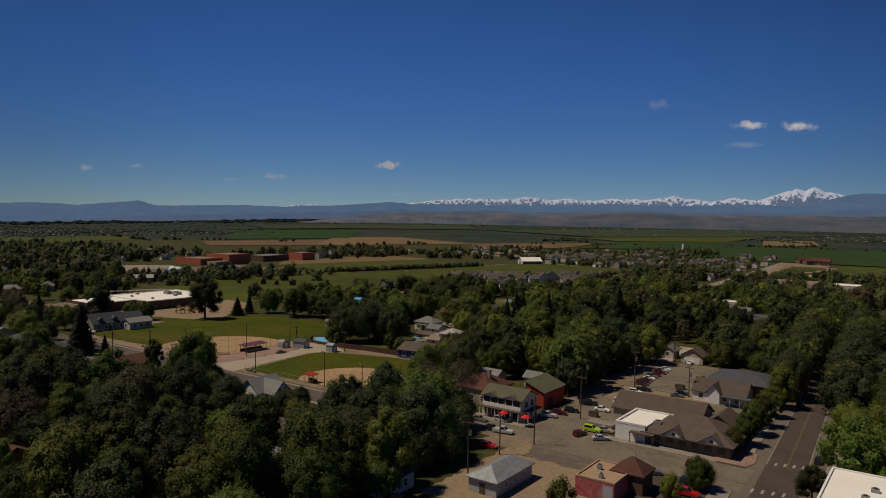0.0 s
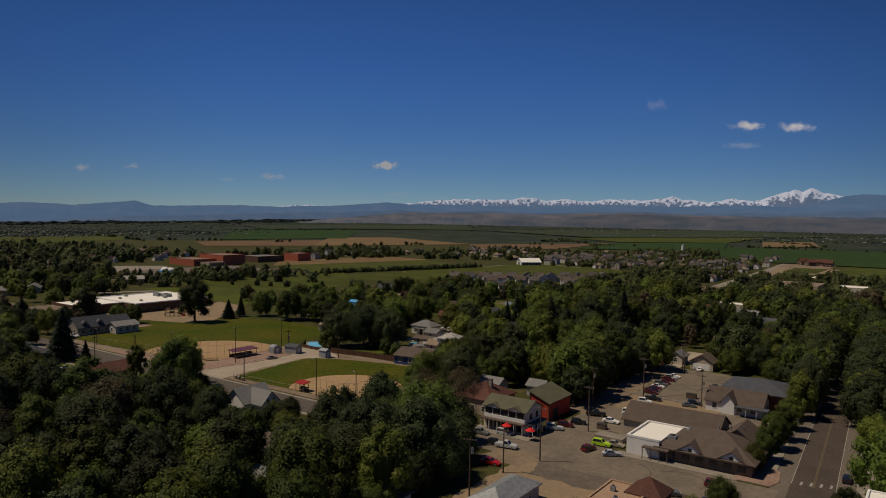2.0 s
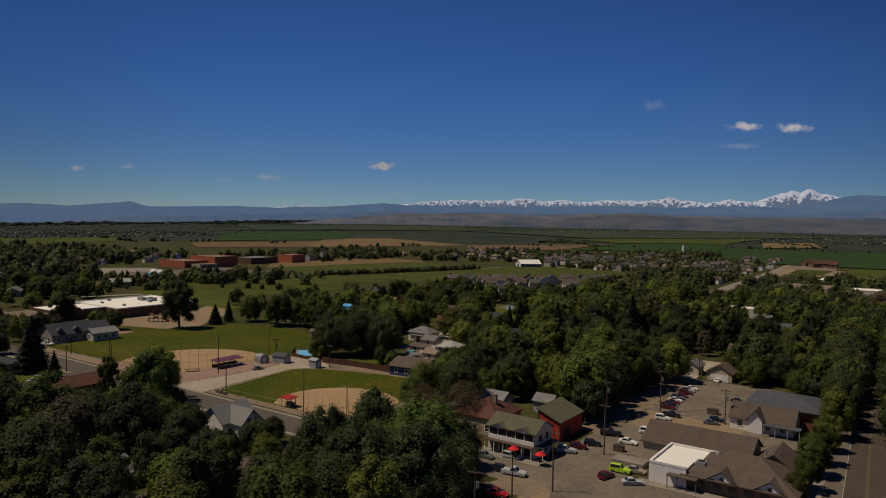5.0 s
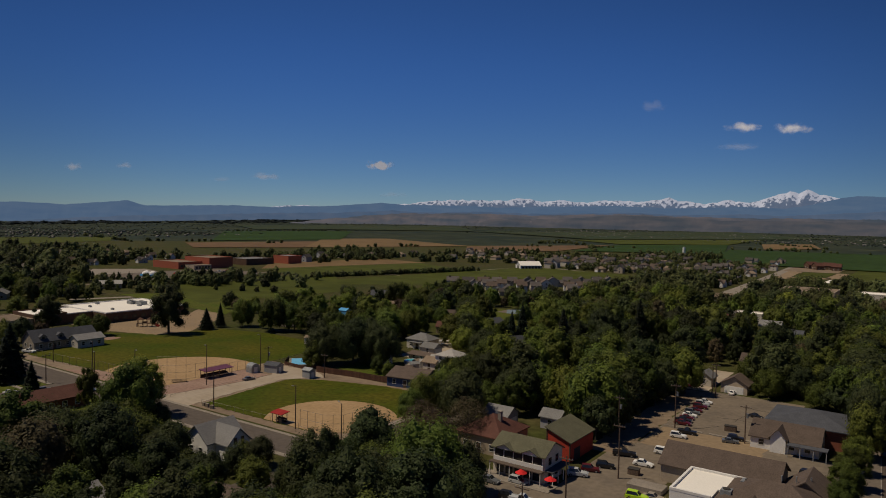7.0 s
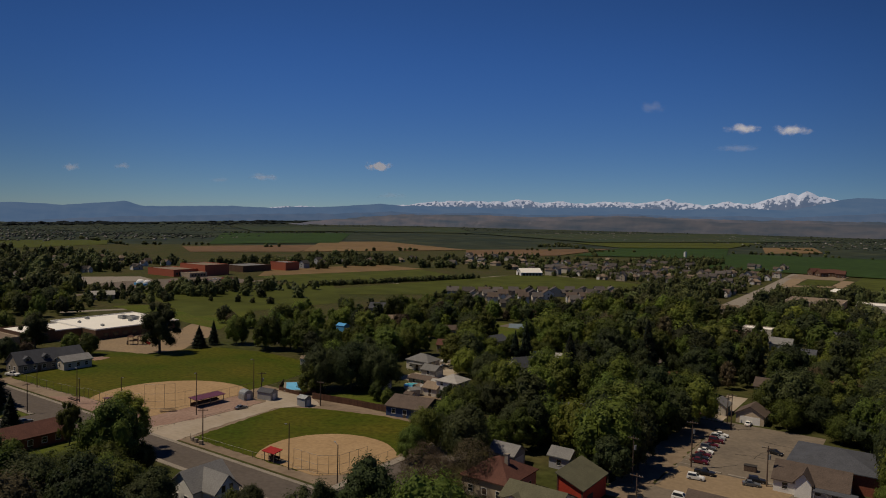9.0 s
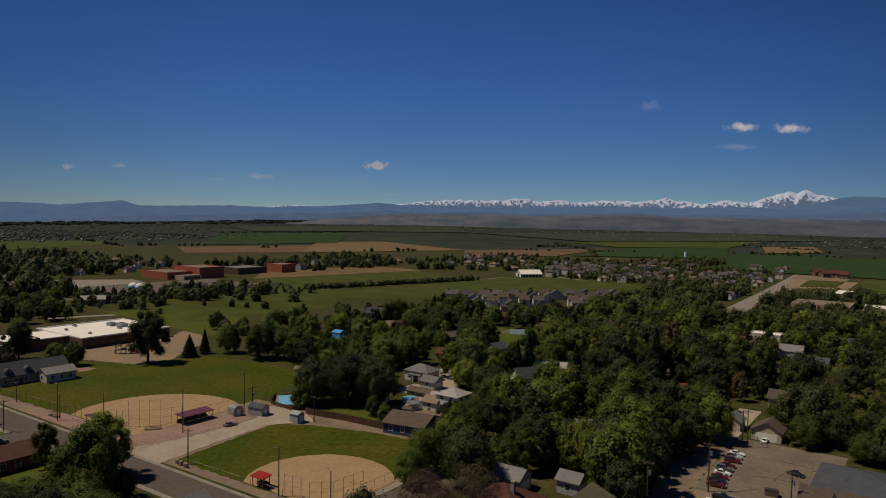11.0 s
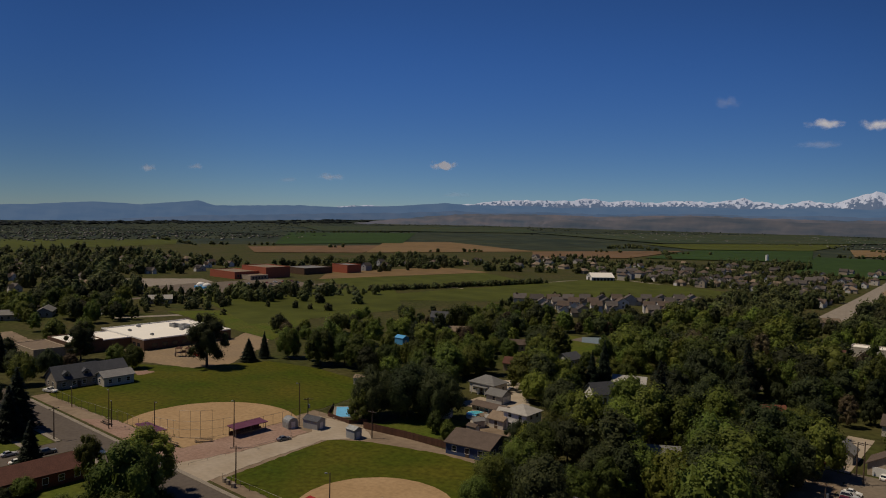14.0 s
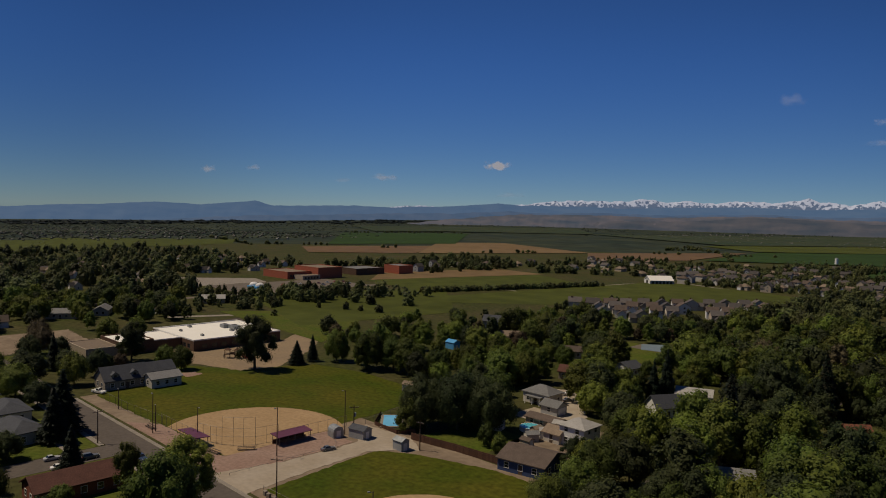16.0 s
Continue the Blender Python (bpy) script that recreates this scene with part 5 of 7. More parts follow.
# metal shed, painted flat-roofed building, white-roofed building
t = thing("metal_shed", pose(-40.4, -57.5, 0), "long white shed with a grey hipped metal roof", "shed")
# white walls toned grey: their shade is put into the siding colour
part("wall", boxes((-3.0, 3.0, -6.6, 6.6, -0.2, 2.7)), GREY_WALL, t)
bm = roof_hip(13.2, 6.0, 2.7, 1.7, 0.5)
bmesh.ops.rotate(bm, cent=(0, 0, 0), matrix=Matrix.Rotation(radians(90), 3, "Z"), verts=bm.verts)
part("roof", bm, METAL_ROOF, t)
part("door", boxes((-0.6, 0.6, -6.66, -6.58, 0, 2.1)), WOOD, t)
wall_windows(t, pose(3.0, 0, 0, 0, 0, -90), 10, 1.2, 3, (1.0, 0.9))
t = flat_block(-27, -19.5, -53.5, -43, 3.5, MURAL_RED, CLAY, "flat-roofed building with a faded red painted wall", parapet=0.3, trim=CLAY)
part("painted_panel", boxes((1.6, 3.5, -5.33, -5.28, 0.8, 3.0)), GREY_WALL, t, "pale worn patch of paint")
bm = roof_hip(6.0, 5.6, 3.6, 2.4, 0.35)
bmesh.ops.transform(bm, matrix=pose(3.6, 4.0, 0), verts=bm.verts)
part("mansard", bm, ROOF_RED, t, "dark red-brown hipped roof")
part("mansard_wall", boxes((0.7, 6.5, 1.3, 6.7, -0.2, 3.6)), BROWN_BRICK, t)
roof_unit(t, -1.5, 0.5, 3.56, 0.8, 0.7, 0.9)
roof_unit(t, 0.5, -3.5, 3.56, 0.7, 0.7, 0.8)
t = flat_block(11.5, 34, -58, -29.2, 6.6, BRICK_WALL, ROOF_WHITE, "brick shop building with a bright white flat roof", parapet=0.35, trim=WHITE)
roof_unit(t, -4, 6, 6.66, 1.2, 1.0, 0.6)
roof_unit(t, -5, 1.5, 6.66, 1.2, 1.0, 0.6)

# garages behind the lot
house(-55.6, 88, 90, 6, 5, 2.7, 1.6, CREAM, ROOF_GREY, "cream single garage with a white door", name="garage", garage=True)
house(-45.5, 84, -90, 7, 7.5, 2.8, 2.2, TAN_WALL, ROOF_BROWN, "tan double garage with a brown gable roof", name="garage", garage=True)

# ---- parked cars ----
PARKED_CARS = [(-13.2, -25.6, 0, "suv", "maroon"), (-11.2, -36, 0, "suv", "black"), (-10.6, -41.4, 0, "pickup", "red"), (-36, -20.6, 35, "sedan", "silver"), (-41.3, -20.5, 75, "suv", "maroon"), (-40.3, -15.8, 5, "suv", "lime"), (-37.8, -14.2, 5, "sedan", "tan"), (-45.6, 2.5, 5, "sedan", "white"), (-44.4, 12.5, 0, "suv", "white"), (-54, -11.5, 20, "suv", "silver"), (-53, -7.5, 20, "suv", "maroon"), (-51.4, -3.6, 20, "suv", "black"), (-51, 6, 20, "pickup", "black"), (-56.2, -30.2, 10, "pickup", "silver"), (-59, -30, 10, "suv", "black"), (-53.6, -41, 10, "sedan", "red"), (-66, -25.2, 0, "sedan", "grey"), (-61.4, -22.4, 0, "suv", "silver"), (6.3, -6.0, 93, "suv", "black"), (-19.4, -34.6, 25, "suv", "grey"), (-17.4, 18, 80, "suv", "black"), (-45.6, 26.6, 8, "suv", "white"), (-44.8, 31, 5, "pickup", "black")]
PARKED_CARS += [(-48, 38.2, 3, "sedan", "maroon"), (-48.6, 41, 3, "sedan", "black"), (-48.6, 43.9, 3, "sedan", "maroon"), (-48.8, 46.9, 3, "sedan", "white"), (-49, 49.9, 3, "suv", "grey"), (-49, 53, 3, "sedan", "maroon"), (-48.8, 57.2, 3, "suv", "maroon"), (-49.2, 60.4, 3, "suv", "silver"), (-49.2, 63.6, 3, "sedan", "white"), (-34.6, 56.8, -20, "sedan", "black"), (-34.8, 30.4, 15, "sedan", "grey"), (-34.2, 33.2, 15, "suv", "black"), (-45.6, 79.4, 90, "sedan", "white"), (-58.5, 82, 90, "sedan", "maroon"), (-167.3, 0.4, 80, "sedan", "grey"), (-190.6, -36.2, 0, "sedan", "blue"), (-203.6, -51.4, 90, "sedan", "silver"), (-199, -44.6, 90, "suv", "grey"), (-196.6, -52, 90, "sedan", "white"), (-257.8, -21.6, 20, "pickup", "white"), (-4.9, 42, 90, "suv", "black"), (-203.4, -66, 90, "suv", "grey"), (-51.5, -76, 80, "sedan", "red"), (-117.5, -77.5, 20, "suv", "white"), (-104, -92, 15, "sedan", "silver"), (-93, -88.5, 15, "suv", "grey")]
PARKED_CARS += [(-150.7, 73.6, 60, "suv", "black"), (-159.5, 92.4, 60, "pickup", "white"), (-155, 86, 60, "sedan", "grey"), (-352, 52, 0, "suv", "black"), (-352, 56, 0, "sedan", "grey"), (-353, 63, 0, "pickup", "black"), (-354, 68, 0, "sedan", "white"), (-355, 75, 0, "suv", "maroon"), (-147.5, 62, 80, "pickup", "grey")]
for x, y, a, kind, paint in PARKED_CARS:
    car(x, y, a, kind, paint)


def sunshade(x, y):
    t = thing("patio_umbrella", pose(x, y, 0.15), "bright red patio umbrella over a table", "umbrella", "patio umbrellas")
    bm = bmesh.new()
    bmesh.ops.create_cone(bm, cap_ends=False, segments=8, radius1=1.2, radius2=0.05, depth=0.7, matrix=pose(0, 0, 2.5))
    bmesh.ops.solidify(bm, geom=bm.faces[:], thickness=0.03)
    part("canopy", bm, RED_CANVAS, t)
    part("pole", rod(bmesh.new(), (0, 0, 0), (0, 0, 2.8), 0.03, None, 6), STEEL, t)
    part("tabletop", rod(bmesh.new(), (0, 0, 0.72), (0, 0, 0.76), 0.6, None, 12), WOOD, t)


for x, y in ((-60.7, -22.6), (-54.6, -22.4)):
    sunshade(x, y)
t = thing("dumpster", pose(-37, 40.2, 0, 0, 0, 5) @ Matrix.Scale(0.85, 4), "brown steel rubbish skip in the lot", "dumpster")
part("bin", boxes((-1.6, 1.6, -0.9, 0.9, 0, 1.5, 0.06)), WOOD, t)
part("lid", boxes((-1.65, 1.65, -0.95, 0.95, 1.5, 1.6)), DARK_TRIM, t)
t = thing("dumpster", pose(-45.4, -3.5, 0, 0, 0, 5) @ Matrix.Scale(0.85, 4), "dark brown rubbish skip in the yard", "dumpster")
part("bin", boxes((-1.3, 1.3, -0.9, 0.9, 0, 1.4, 0.06)), WOOD, t)
part("lid", boxes((-1.35, 1.35, -0.95, 0.95, 1.4, 1.5)), DARK_TRIM, t)
t = thing("loading_dock", pose(-40.6, -9.6, 0), "low concrete platform beside the yard", "platform")
part("deck", boxes((-3.4, 3.4, -1.8, 1.8, -0.1, 0.9, 0.05)), CONCRETE, t)

# ---- school ----
t = flat_block(-340, -301, 31, 72, 4.3, BROWN_BRICK, ROOF_WHITE, "low brick school with a bright white flat roof", "school_building", 0.5, WHITE)
for x, y, w in ((-4, 6, 4), (1, 8, 5), (-14, -6, 2), (6, 4, 2), (10, -12, 1.5), (-6, -14, 1.5), (14, 12, 1.5)):
    roof_unit(t, x, y, 4.36, w, w * 0.7, 1.6 if w > 3 else 0.8)
wall_windows(t, pose(0, -20.5, 0, 0, 0, 180), 34, 1.2, 9, (2.2, 1.4), DARK_TRIM)
wall_windows(t, pose(19.5, 0, 0, 0, 0, -90), 36, 1.2, 8, (2.2, 1.4), DARK_TRIM)
flat_block(-333, -312, 19, 30.9, 4.2, BROWN_BRICK, ROOF_WHITE, "lower brick school wing with a white roof", "school_wing", 0.4, WHITE)
flat_block(-331, -311, 5.2, 18.8, 4.8, BROWN_BRICK, ROOF_WHITE, "dark brick school hall with a narrow white roof", "school_hall", 0.5)
flat_block(-333, -312, -7, 5.1, 3.5, TAN_WALL, ROOF_TAN, "low tan annex beside the school", "school_annex", 0.3)
t = thing("play_frame", pose(-279.5, 38, 0, 0, 0, 48), "brown playground climbing tower with slides and a low bridge", "playground")
for u in (-3.2, 0.6):
    for sx in (-1, 1):
        for sy in (-1, 1):
            part("post", rod(bmesh.new(), (u + sx, sy, -0.1), (u + sx, sy, 3.2), 0.08, None, 6), WOOD_RED, t)
    part("platform", boxes((u - 1.1, u + 1.1, -1.1, 1.1, 1.5, 1.62)), WOOD_RED, t)
    part("roof", roof_hip(2.2, 2.2, 3.2, 0.9, 0.2, 0.06), WOOD_RED, t).matrix_basis = pose(u, 0, 0)
part("bridge", boxes((-2.1, -0.5, -0.6, 0.6, 1.5, 1.58), (-2.1, -0.5, -0.64, -0.58, 1.58, 2.3), (-2.1, -0.5, 0.58, 0.64, 1.58, 2.3)), WOOD, t)
for y0 in (-0.5, 0.5):
    part("slide", rod(bmesh.new(), (1.6, y0, 1.6), (4.6, y0 * 2.4, 0.15), 0.34, None, 8), DUGOUT_RED, t)
part("ladder", boxes((-4.7, -4.55, -0.4, 0.4, 0.0, 1.6), (-4.9, -4.3, -0.45, 0.45, 0.5, 0.56), (-4.9, -4.3, -0.45, 0.45, 1.0, 1.06)), STEEL, t)

# ---- houses round the park ----
t = house(-263, -12.5, 90, 14, 9, 3.2, 3.6, STONE_WALL, ROOF_DARK, "large grey house with dark gables and dormers")
for name, bm, mat in (("rear_wing", body_gable(13, 7, 3.0, 2.4), STONE_WALL), ("rear_wing_roof", roof_gable(13, 7, 3.0, 2.4), ROOF_DARK)):
    bmesh.ops.transform(bm, matrix=pose(12.2, 5.2, 0), verts=bm.verts)
    part(name, bm, mat, t)
for u in (-3.6, 2.6):
    bm = body_gable(2.6, 2.2, 1.1, 0.8)
    bmesh.ops.transform(bm, matrix=pose(u, -2.5, 3.7, 0, 0, 90), verts=bm.verts)
    dormer = part("dormer", bm, STONE_WALL, t)
    bm = roof_gable(2.6, 2.2, 1.1, 0.8, 0.2, 0.1)
    bmesh.ops.transform(bm, matrix=pose(u, -2.5, 3.7, 0, 0, 90), verts=bm.verts)
    part("dormer_roof", bm, ROOF_DARK, dormer)
    part("dormer_window", boxes((u - 0.45, u + 0.45, -3.86, -3.78, 4.0, 4.7)), GLASS, dormer)
house(-256, -2, 90, 10, 6.5, 3.0, 1.5, CREAM, ROOF_GREY, "pale grey outbuilding beside the outfield", name="garage", garage=True)
house(-126, 29, 10, 12, 12, 2.9, 1.9, BLUE_WALL, ROOF_BROWN, "low blue house with a grey-brown roof behind the board fence", hip=False)
house(-128.5, 52.5, 0, 7.6, 7.5, 5.0, 1.9, WHITE, ROOF_PALE, "two-storey white house with a pale hipped roof", hip=True, storeys=2)
house(-134, 50, 0, 5, 5, 2.6, 1.4, CREAM, ROOF_TAN, "cream single-storey wing with a tan roof", name="house")
house(-160, 79, 0, 10, 7.5, 3.3, 2.2, CREAM, ROOF_GREY, "cream house with a pale grey hipped roof", hip=True, porch=True)
house(-150, 71, 0, 6, 5, 2.6, 1.4, GREY_WALL, ROOF_GREY, "grey garage beside the house", name="garage", garage=True)
house(-127, 95, 60, 8, 6.5, 3.2, 3.0, WHITE, ROOF_DARK, "white house with a steep charcoal roof")
house(-127.5, 117.5, 20, 11, 7.5, 3.0, 1.6, WHITE, ROOF_PALE, "white house with a pale roof among trees", porch=True)
house(-78.5, 110, 40, 6.5, 6, 3.0, 2.2, CREAM, ROOF_TERRA, "cream house with a rust-red roof")
house(-75, 104, 20, 6, 5, 2.8, 1.6, CREAM, ROOF_TERRA, "cream house with a red-brown gable roof")
t = house(-121.5, -46.8, 90, 9, 7.5, 3.6, 3.0, WHITE, ROOF_GREY, "white house with a steep grey shingle roof")
bm = body_gable(7, 5.6, 3.6, 2.7)
bmesh.ops.transform(bm, matrix=pose(0.3, -4.2, 0, 0, 0, 90), verts=bm.verts)
part("wing_wall", bm, WHITE, t)
bm = roof_gable(7, 5.6, 3.6, 2.7, 0.4)
bmesh.ops.transform(bm, matrix=pose(0.3, -4.2, 0, 0, 0, 90), verts=bm.verts)
part("wing_roof", bm, ROOF_GREY, t)
for u in (-0.9, 0.9):
    part("window", boxes((0.3 + u - 0.4, 0.3 + u + 0.4, -7.76, -7.68, 3.3, 4.6)), GLASS, t)
house(-173.5, 113.5, 20, 6.5, 6, 3.0, 1.8, TAN_WALL, ROOF_RED, "small tan house with a red-brown roof")
house(-87.8, 51.6, 30, 8, 6, 3.0, 1.8, GREY_WALL, ROOF_GREY, "small grey-roofed house under the trees")
house(-196, 148, 30, 10, 7, 3.0, 1.6, TAN_WALL, ROOF_BROWN, "low tan house with a brown roof")
house(-48, 122, 0, 8, 7, 3.2, 2.2, CREAM, ROOF_BROWN, "cream house with a brown roof by the alley", chimney=True)
house(-28, 128, 0, 14, 9, 3.6, 2.4, BRICK_WALL, ROOF_RED, "brick house with a wide red-brown roof", chimney=True)
house(-50, 192, 0, 14, 9, 3.4, 2.2, GREY_WALL, ROOF_DARK, "grey house with a dark shingle roof")
house(-60, 216, 0, 9, 8, 3.4, 2.2, WHITE, ROOF_GREY, "white house with a grey roof")
house(-86, 226, 0, 9, 8, 3.2, 2.4, CREAM, ROOF_RED, "house with an orange-red roof among trees")
for x, y, a, w, roof, wall in ((-226, -53, 10, 15, ROOF_DARK, GREY_WALL), (-246, -50, 0, 14, ROOF_DARK, CREAM), (-270, -52, 0, 14, ROOF_GREY, TAN_WALL), (-181, -53.5, 90, 18, ROOF_RED, BRICK_WALL),
                               (-216, -90, 0, 13, ROOF_GREY, CREAM), (-184, -92, 0, 13, ROOF_BROWN, WHITE),
                               (-128, -78, 0, 12, ROOF_DARK, WHITE), (-112, -84, 90, 12, ROOF_GREY, CREAM), (-90, -66, 0, 11, ROOF_BROWN, GREY_WALL), (-78, -50, 90, 11, ROOF_GREY, WHITE), (-76, -80, 0, 11, ROOF_GREY, CREAM), (-56.5, -73, 0, 8, ROOF_DARK, GREY_WALL), (-121, -111, 0, 11, ROOF_RED, BRICK_WALL)):
    house(x, y, a, w, 8.5, 3.0, 2.1, wall, roof, "single-storey suburban house half hidden by trees", hip=roof == ROOF_DARK)
t = thing("swimming_pool", pose(-144.5, 52.2, 0), "round above-ground garden pool with bright blue water", "pool")
part("rim", rod(bmesh.new(), (0, 0, -0.1), (0, 0, 1.15), 2.9, None, 20), WHITE, t)
part("water", rod(bmesh.new(), (0, 0, 1.1), (0, 0, 1.165), 2.7, None, 20), POOL_WATER, t)
setting("ground_rubble", ragged([(-268, 8), (-261, 9), (-262, 15), (-267, 15)], 0.6), -0.1, 0.06, RED_DIRT, "reddish rubble patch at the lawn's edge")
setting("ground_yard", rect(-142, -122, 40, 66), -0.1, 0.02, DIRT, "bare tan backyard with clutter")
setting("ground_drive", rect(-158, -140, 60, 72), -0.1, 0.02, GRAVEL, "pale gravel driveway")

for name, r in (("lawn_corner", (-240, -206.6, -62, -40.2)), ("lawn_street", (-196.5, -165, -60, -40.2)), ("lawn_backyard", (-160, -140, 26, 46)), ("lawn_gap", (-205, -160, 160, 200)), ("lawn_house", (-133, -116, 84, 112)), ("lawn_annex", (-335, -300, -40, -12))):
    setting(name, rect(*r), -0.1, 0.02, LAWN, "green mown lawn between houses")
setting("road_school_back", ragged([(-362, 46), (-346, 40), (-346, 84), (-372, 92)], 0.4), -0.1, 0.05, ASPHALT_DARK, "dark asphalt car park behind the school")
field("field_verge", [(-330, 102), (-318, 205), (-420, 300), (-465, 150)], CROP_OLIVE, "rough green common behind the park", 0.04)
field("field_verge_far", [(-404, 262), (-360, 420), (-455, 470), (-500, 285)], CROP_OLIVE, "rough olive common before the high school", 0.045)
setting("road_yard_drive", ragged([(-149, 60), (-140, 74), (-160, 102), (-167, 96), (-156, 78)], 0.4), -0.1, 0.035, GRAVEL, "pale gravel drive through the yards")
setting("pavement_front", rect(-240, -206.4, -47.5, -46.3), -0.1, 0.1, CONCRETE, "narrow concrete front walk")
setting("road_school_drive", rect(-333, -312, -40, -36), -0.1, 0.04, CONCRETE, "pale concrete drive")
setting("road_school_yard", ragged([(-385, -34), (-336, -34), (-342, -8), (-352, 8), (-385, 10)], 0.6), -0.1, 0.03, DIRT, "bare brown yard beside the school annex")
setting("lawn_clearing", ragged(rect(-128, -108, -90, -74), 0.5), -0.1, 0.03, LAWN, "small green lawn in a clearing between trees")
setting("road_clearing", ragged([(-120, -96), (-84, -84), (-80, -89), (-116, -102)], 0.4), -0.1, 0.05, CONCRETE, "pale concrete drive between the trees")
# backyard clutter by the pool
shed(-152, 45.5, 20, 5.5, 3.6, 2.3, GREY_WALL, ROOF_GREY, "grey garden shed with a pale roof")
shed(-138.5, 45, 60, 3.4, 2.6, 2.0, CREAM, ROOF_GREY, "small cream garden shed in the yard")
shed(-136.5, 40.5, 0, 3.0, 2.2, 1.8, TAN_WALL, ROOF_BROWN, "small tan garden hut in the yard")
shed(-137.5, 49.8, 40, 3.2, 2.6, 2.2, WHITE, ROOF_PALE, "small white shed crowded into the yard")
shed(-137.9, 57.5, 10, 3.8, 3.0, 2.4, WHITE, ROOF_PALE, "white garden shed beside the house")
shed(-140.8, 50.2, 80, 2.6, 2.2, 1.9, TAN_WALL, ROOF_TAN, "low tan lean-to among yard clutter")
house(-143.5, 58.5, 0, 11, 5, 2.3, 0.8, TAN_WALL, ROOF_BROWN, "long low tan outbuilding in the yard", name="garage", garage=True)
house(-236, 156, 40, 12, 9, 3.0, 1.8, CREAM, ROOF_TAN, "low house with a sandy tan roof by the park")
house(-266, 180, 30, 11, 9, 4.0, 2.6, GREY_WALL, ROOF_DARK, "grey house with a dark roof behind the park")
shed(-240, 121, 0, 5, 4, 3.0, BLUE_TARP, BLUE_TARP, "light blue play shelter in the park")
setting("road_gap_drive", rect(-192, -176, 188, 202), -0.1, 0.03, ASPHALT, "grey driveway between trees")
setting("road_park_lane", [(-398, 62), (-392, 62), (-352, 164), (-358, 166)], -0.1, 0.07, CONCRETE, "pale lane across the park")
setting("road_meadow_path", [(-362, 351), (-357, 351), (-352, 462), (-329, 520), (-242, 486), (-201, 488), (-201, 491), (-242, 489.5), (-332, 524), (-356, 464)], -0.1, 0.12, CONCRETE, "pale path along the far edge of the meadow")
bend = [(-327.9, 265.6), (-334.0, 278.0), (-342.9, 293.5), (-353.5, 311.5), (-364, 324), (-374, 331), (-384, 329), (-392, 318)]
setting("road_meadow_track", [(x - 1.0, y - 0.7) for x, y in bend] + [(x + 1.0, y + 0.7) for x, y in bend[::-1]], -0.1, 0.12, GRAVEL, "pale winding track in the meadow")
setting("ground_picnic", ragged([(-247, 77), (-232, 79), (-229, 88), (-238, 96), (-248, 88)], 0.6), -0.1, 0.06, CONCRETE, "pale concrete picnic ground under the trees")
t = thing("picnic_shelter", pose(-233.5, 80.5, 0, 0, 0, 35), "low open picnic shelter with a dark gable roof", "shelter")
part("roof", roof_gable(8, 5, 2.5, 1.1, 0.4, 0.15), ROOF_DARK, t)
for u in (-3.6, 0, 3.6):
    for v in (-2.2, 2.2):
        part("post", boxes((u - 0.09, u + 0.09, v - 0.09, v + 0.09, -0.1, 2.6)), WOOD, t)


# ---- trees one by one ----
for x, y, h, w in ((-223, -43, 17, 12), (-217, -47, 14, 9), (-255, 50, 9.5, 7.8), (-256, 58, 11, 5.8), (-135, 113, 17, 8), (-95, 140, 17, 8), (-137, 108, 14, 7), (-300, -48, 15, 8), (-300, -22, 14, 6.5), (-194, -50.3, 10.5, 6.5)):
    spruce(x, y, h, w)
PARK_TREES = [(-257, 33, 20.5, 14, "tall", LEAF_DARK), (-250, 65, 13, 10, "round", LEAF), (-232, 66, 14, 12, "broad", LEAF), (-224, 72, 13, 12, "round", LEAF), (-166, 32, 15, 15, "broad", LEAF_DARK), (-158, 37, 16.5, 14, "round", LEAF_DARK), (-151, 42, 15, 14, "broad", LEAF_DARK), (-161, 44, 15, 13, "round", LEAF_DARK), (-110, -48, 5, 4.5, "small", LEAF), (-107.5, -53, 6, 5.5, "small", LEAF_DARK), (-129, -55, 7, 6, "small", LEAF), (-143, -46, 7, 6, "round", LEAF_DARK), (-166, 27, 9, 8, "small", LEAF), (-157.5, -42, 15, 12, "tall", LEAF_LIGHT), (-172.5, -46.5, 11, 5.5, "tall", LEAF), (-104, 4, 11, 9, "round", LEAF), (-101.5, -4, 9, 7.5, "round", LEAF)]
PARK_TREES += [(-82, -10, 11, 11, "sparse", LEAF_BROWN), (-88, -18, 11, 10, "sparse", LEAF_BROWN), (-82.5, -21, 10.5, 9, "sparse", LEAF_BROWN), (-85, -27, 9, 8, "sparse", LEAF_BROWN), (-8.9, -3.5, 7.5, 5.6, "tall", LEAF), (-9.6, -11, 6, 4.6, "round", LEAF), (-8.9, 6, 8.5, 6.5, "tall", LEAF), (-9, 15, 8, 6, "tall", LEAF), (-9, 25, 8, 6, "tall", LEAF), (9.5, 16, 9, 8, "round", LEAF_LIGHT), (-9.6, -36.8, 6.5, 5.8, "round", LEAF), (8.6, -30.5, 7, 6, "tall", LEAF_DARK), (-12.5, -45, 5, 4, "small", LEAF_LIGHT), (-26, -62, 6, 5, "small", LEAF), (-33, -15.6, 3.4, 1.6, "tall", LEAF_DARK), (-144, 33, 6, 5, "small", LEAF), (-138, 31, 5, 4, "small", LEAF)]
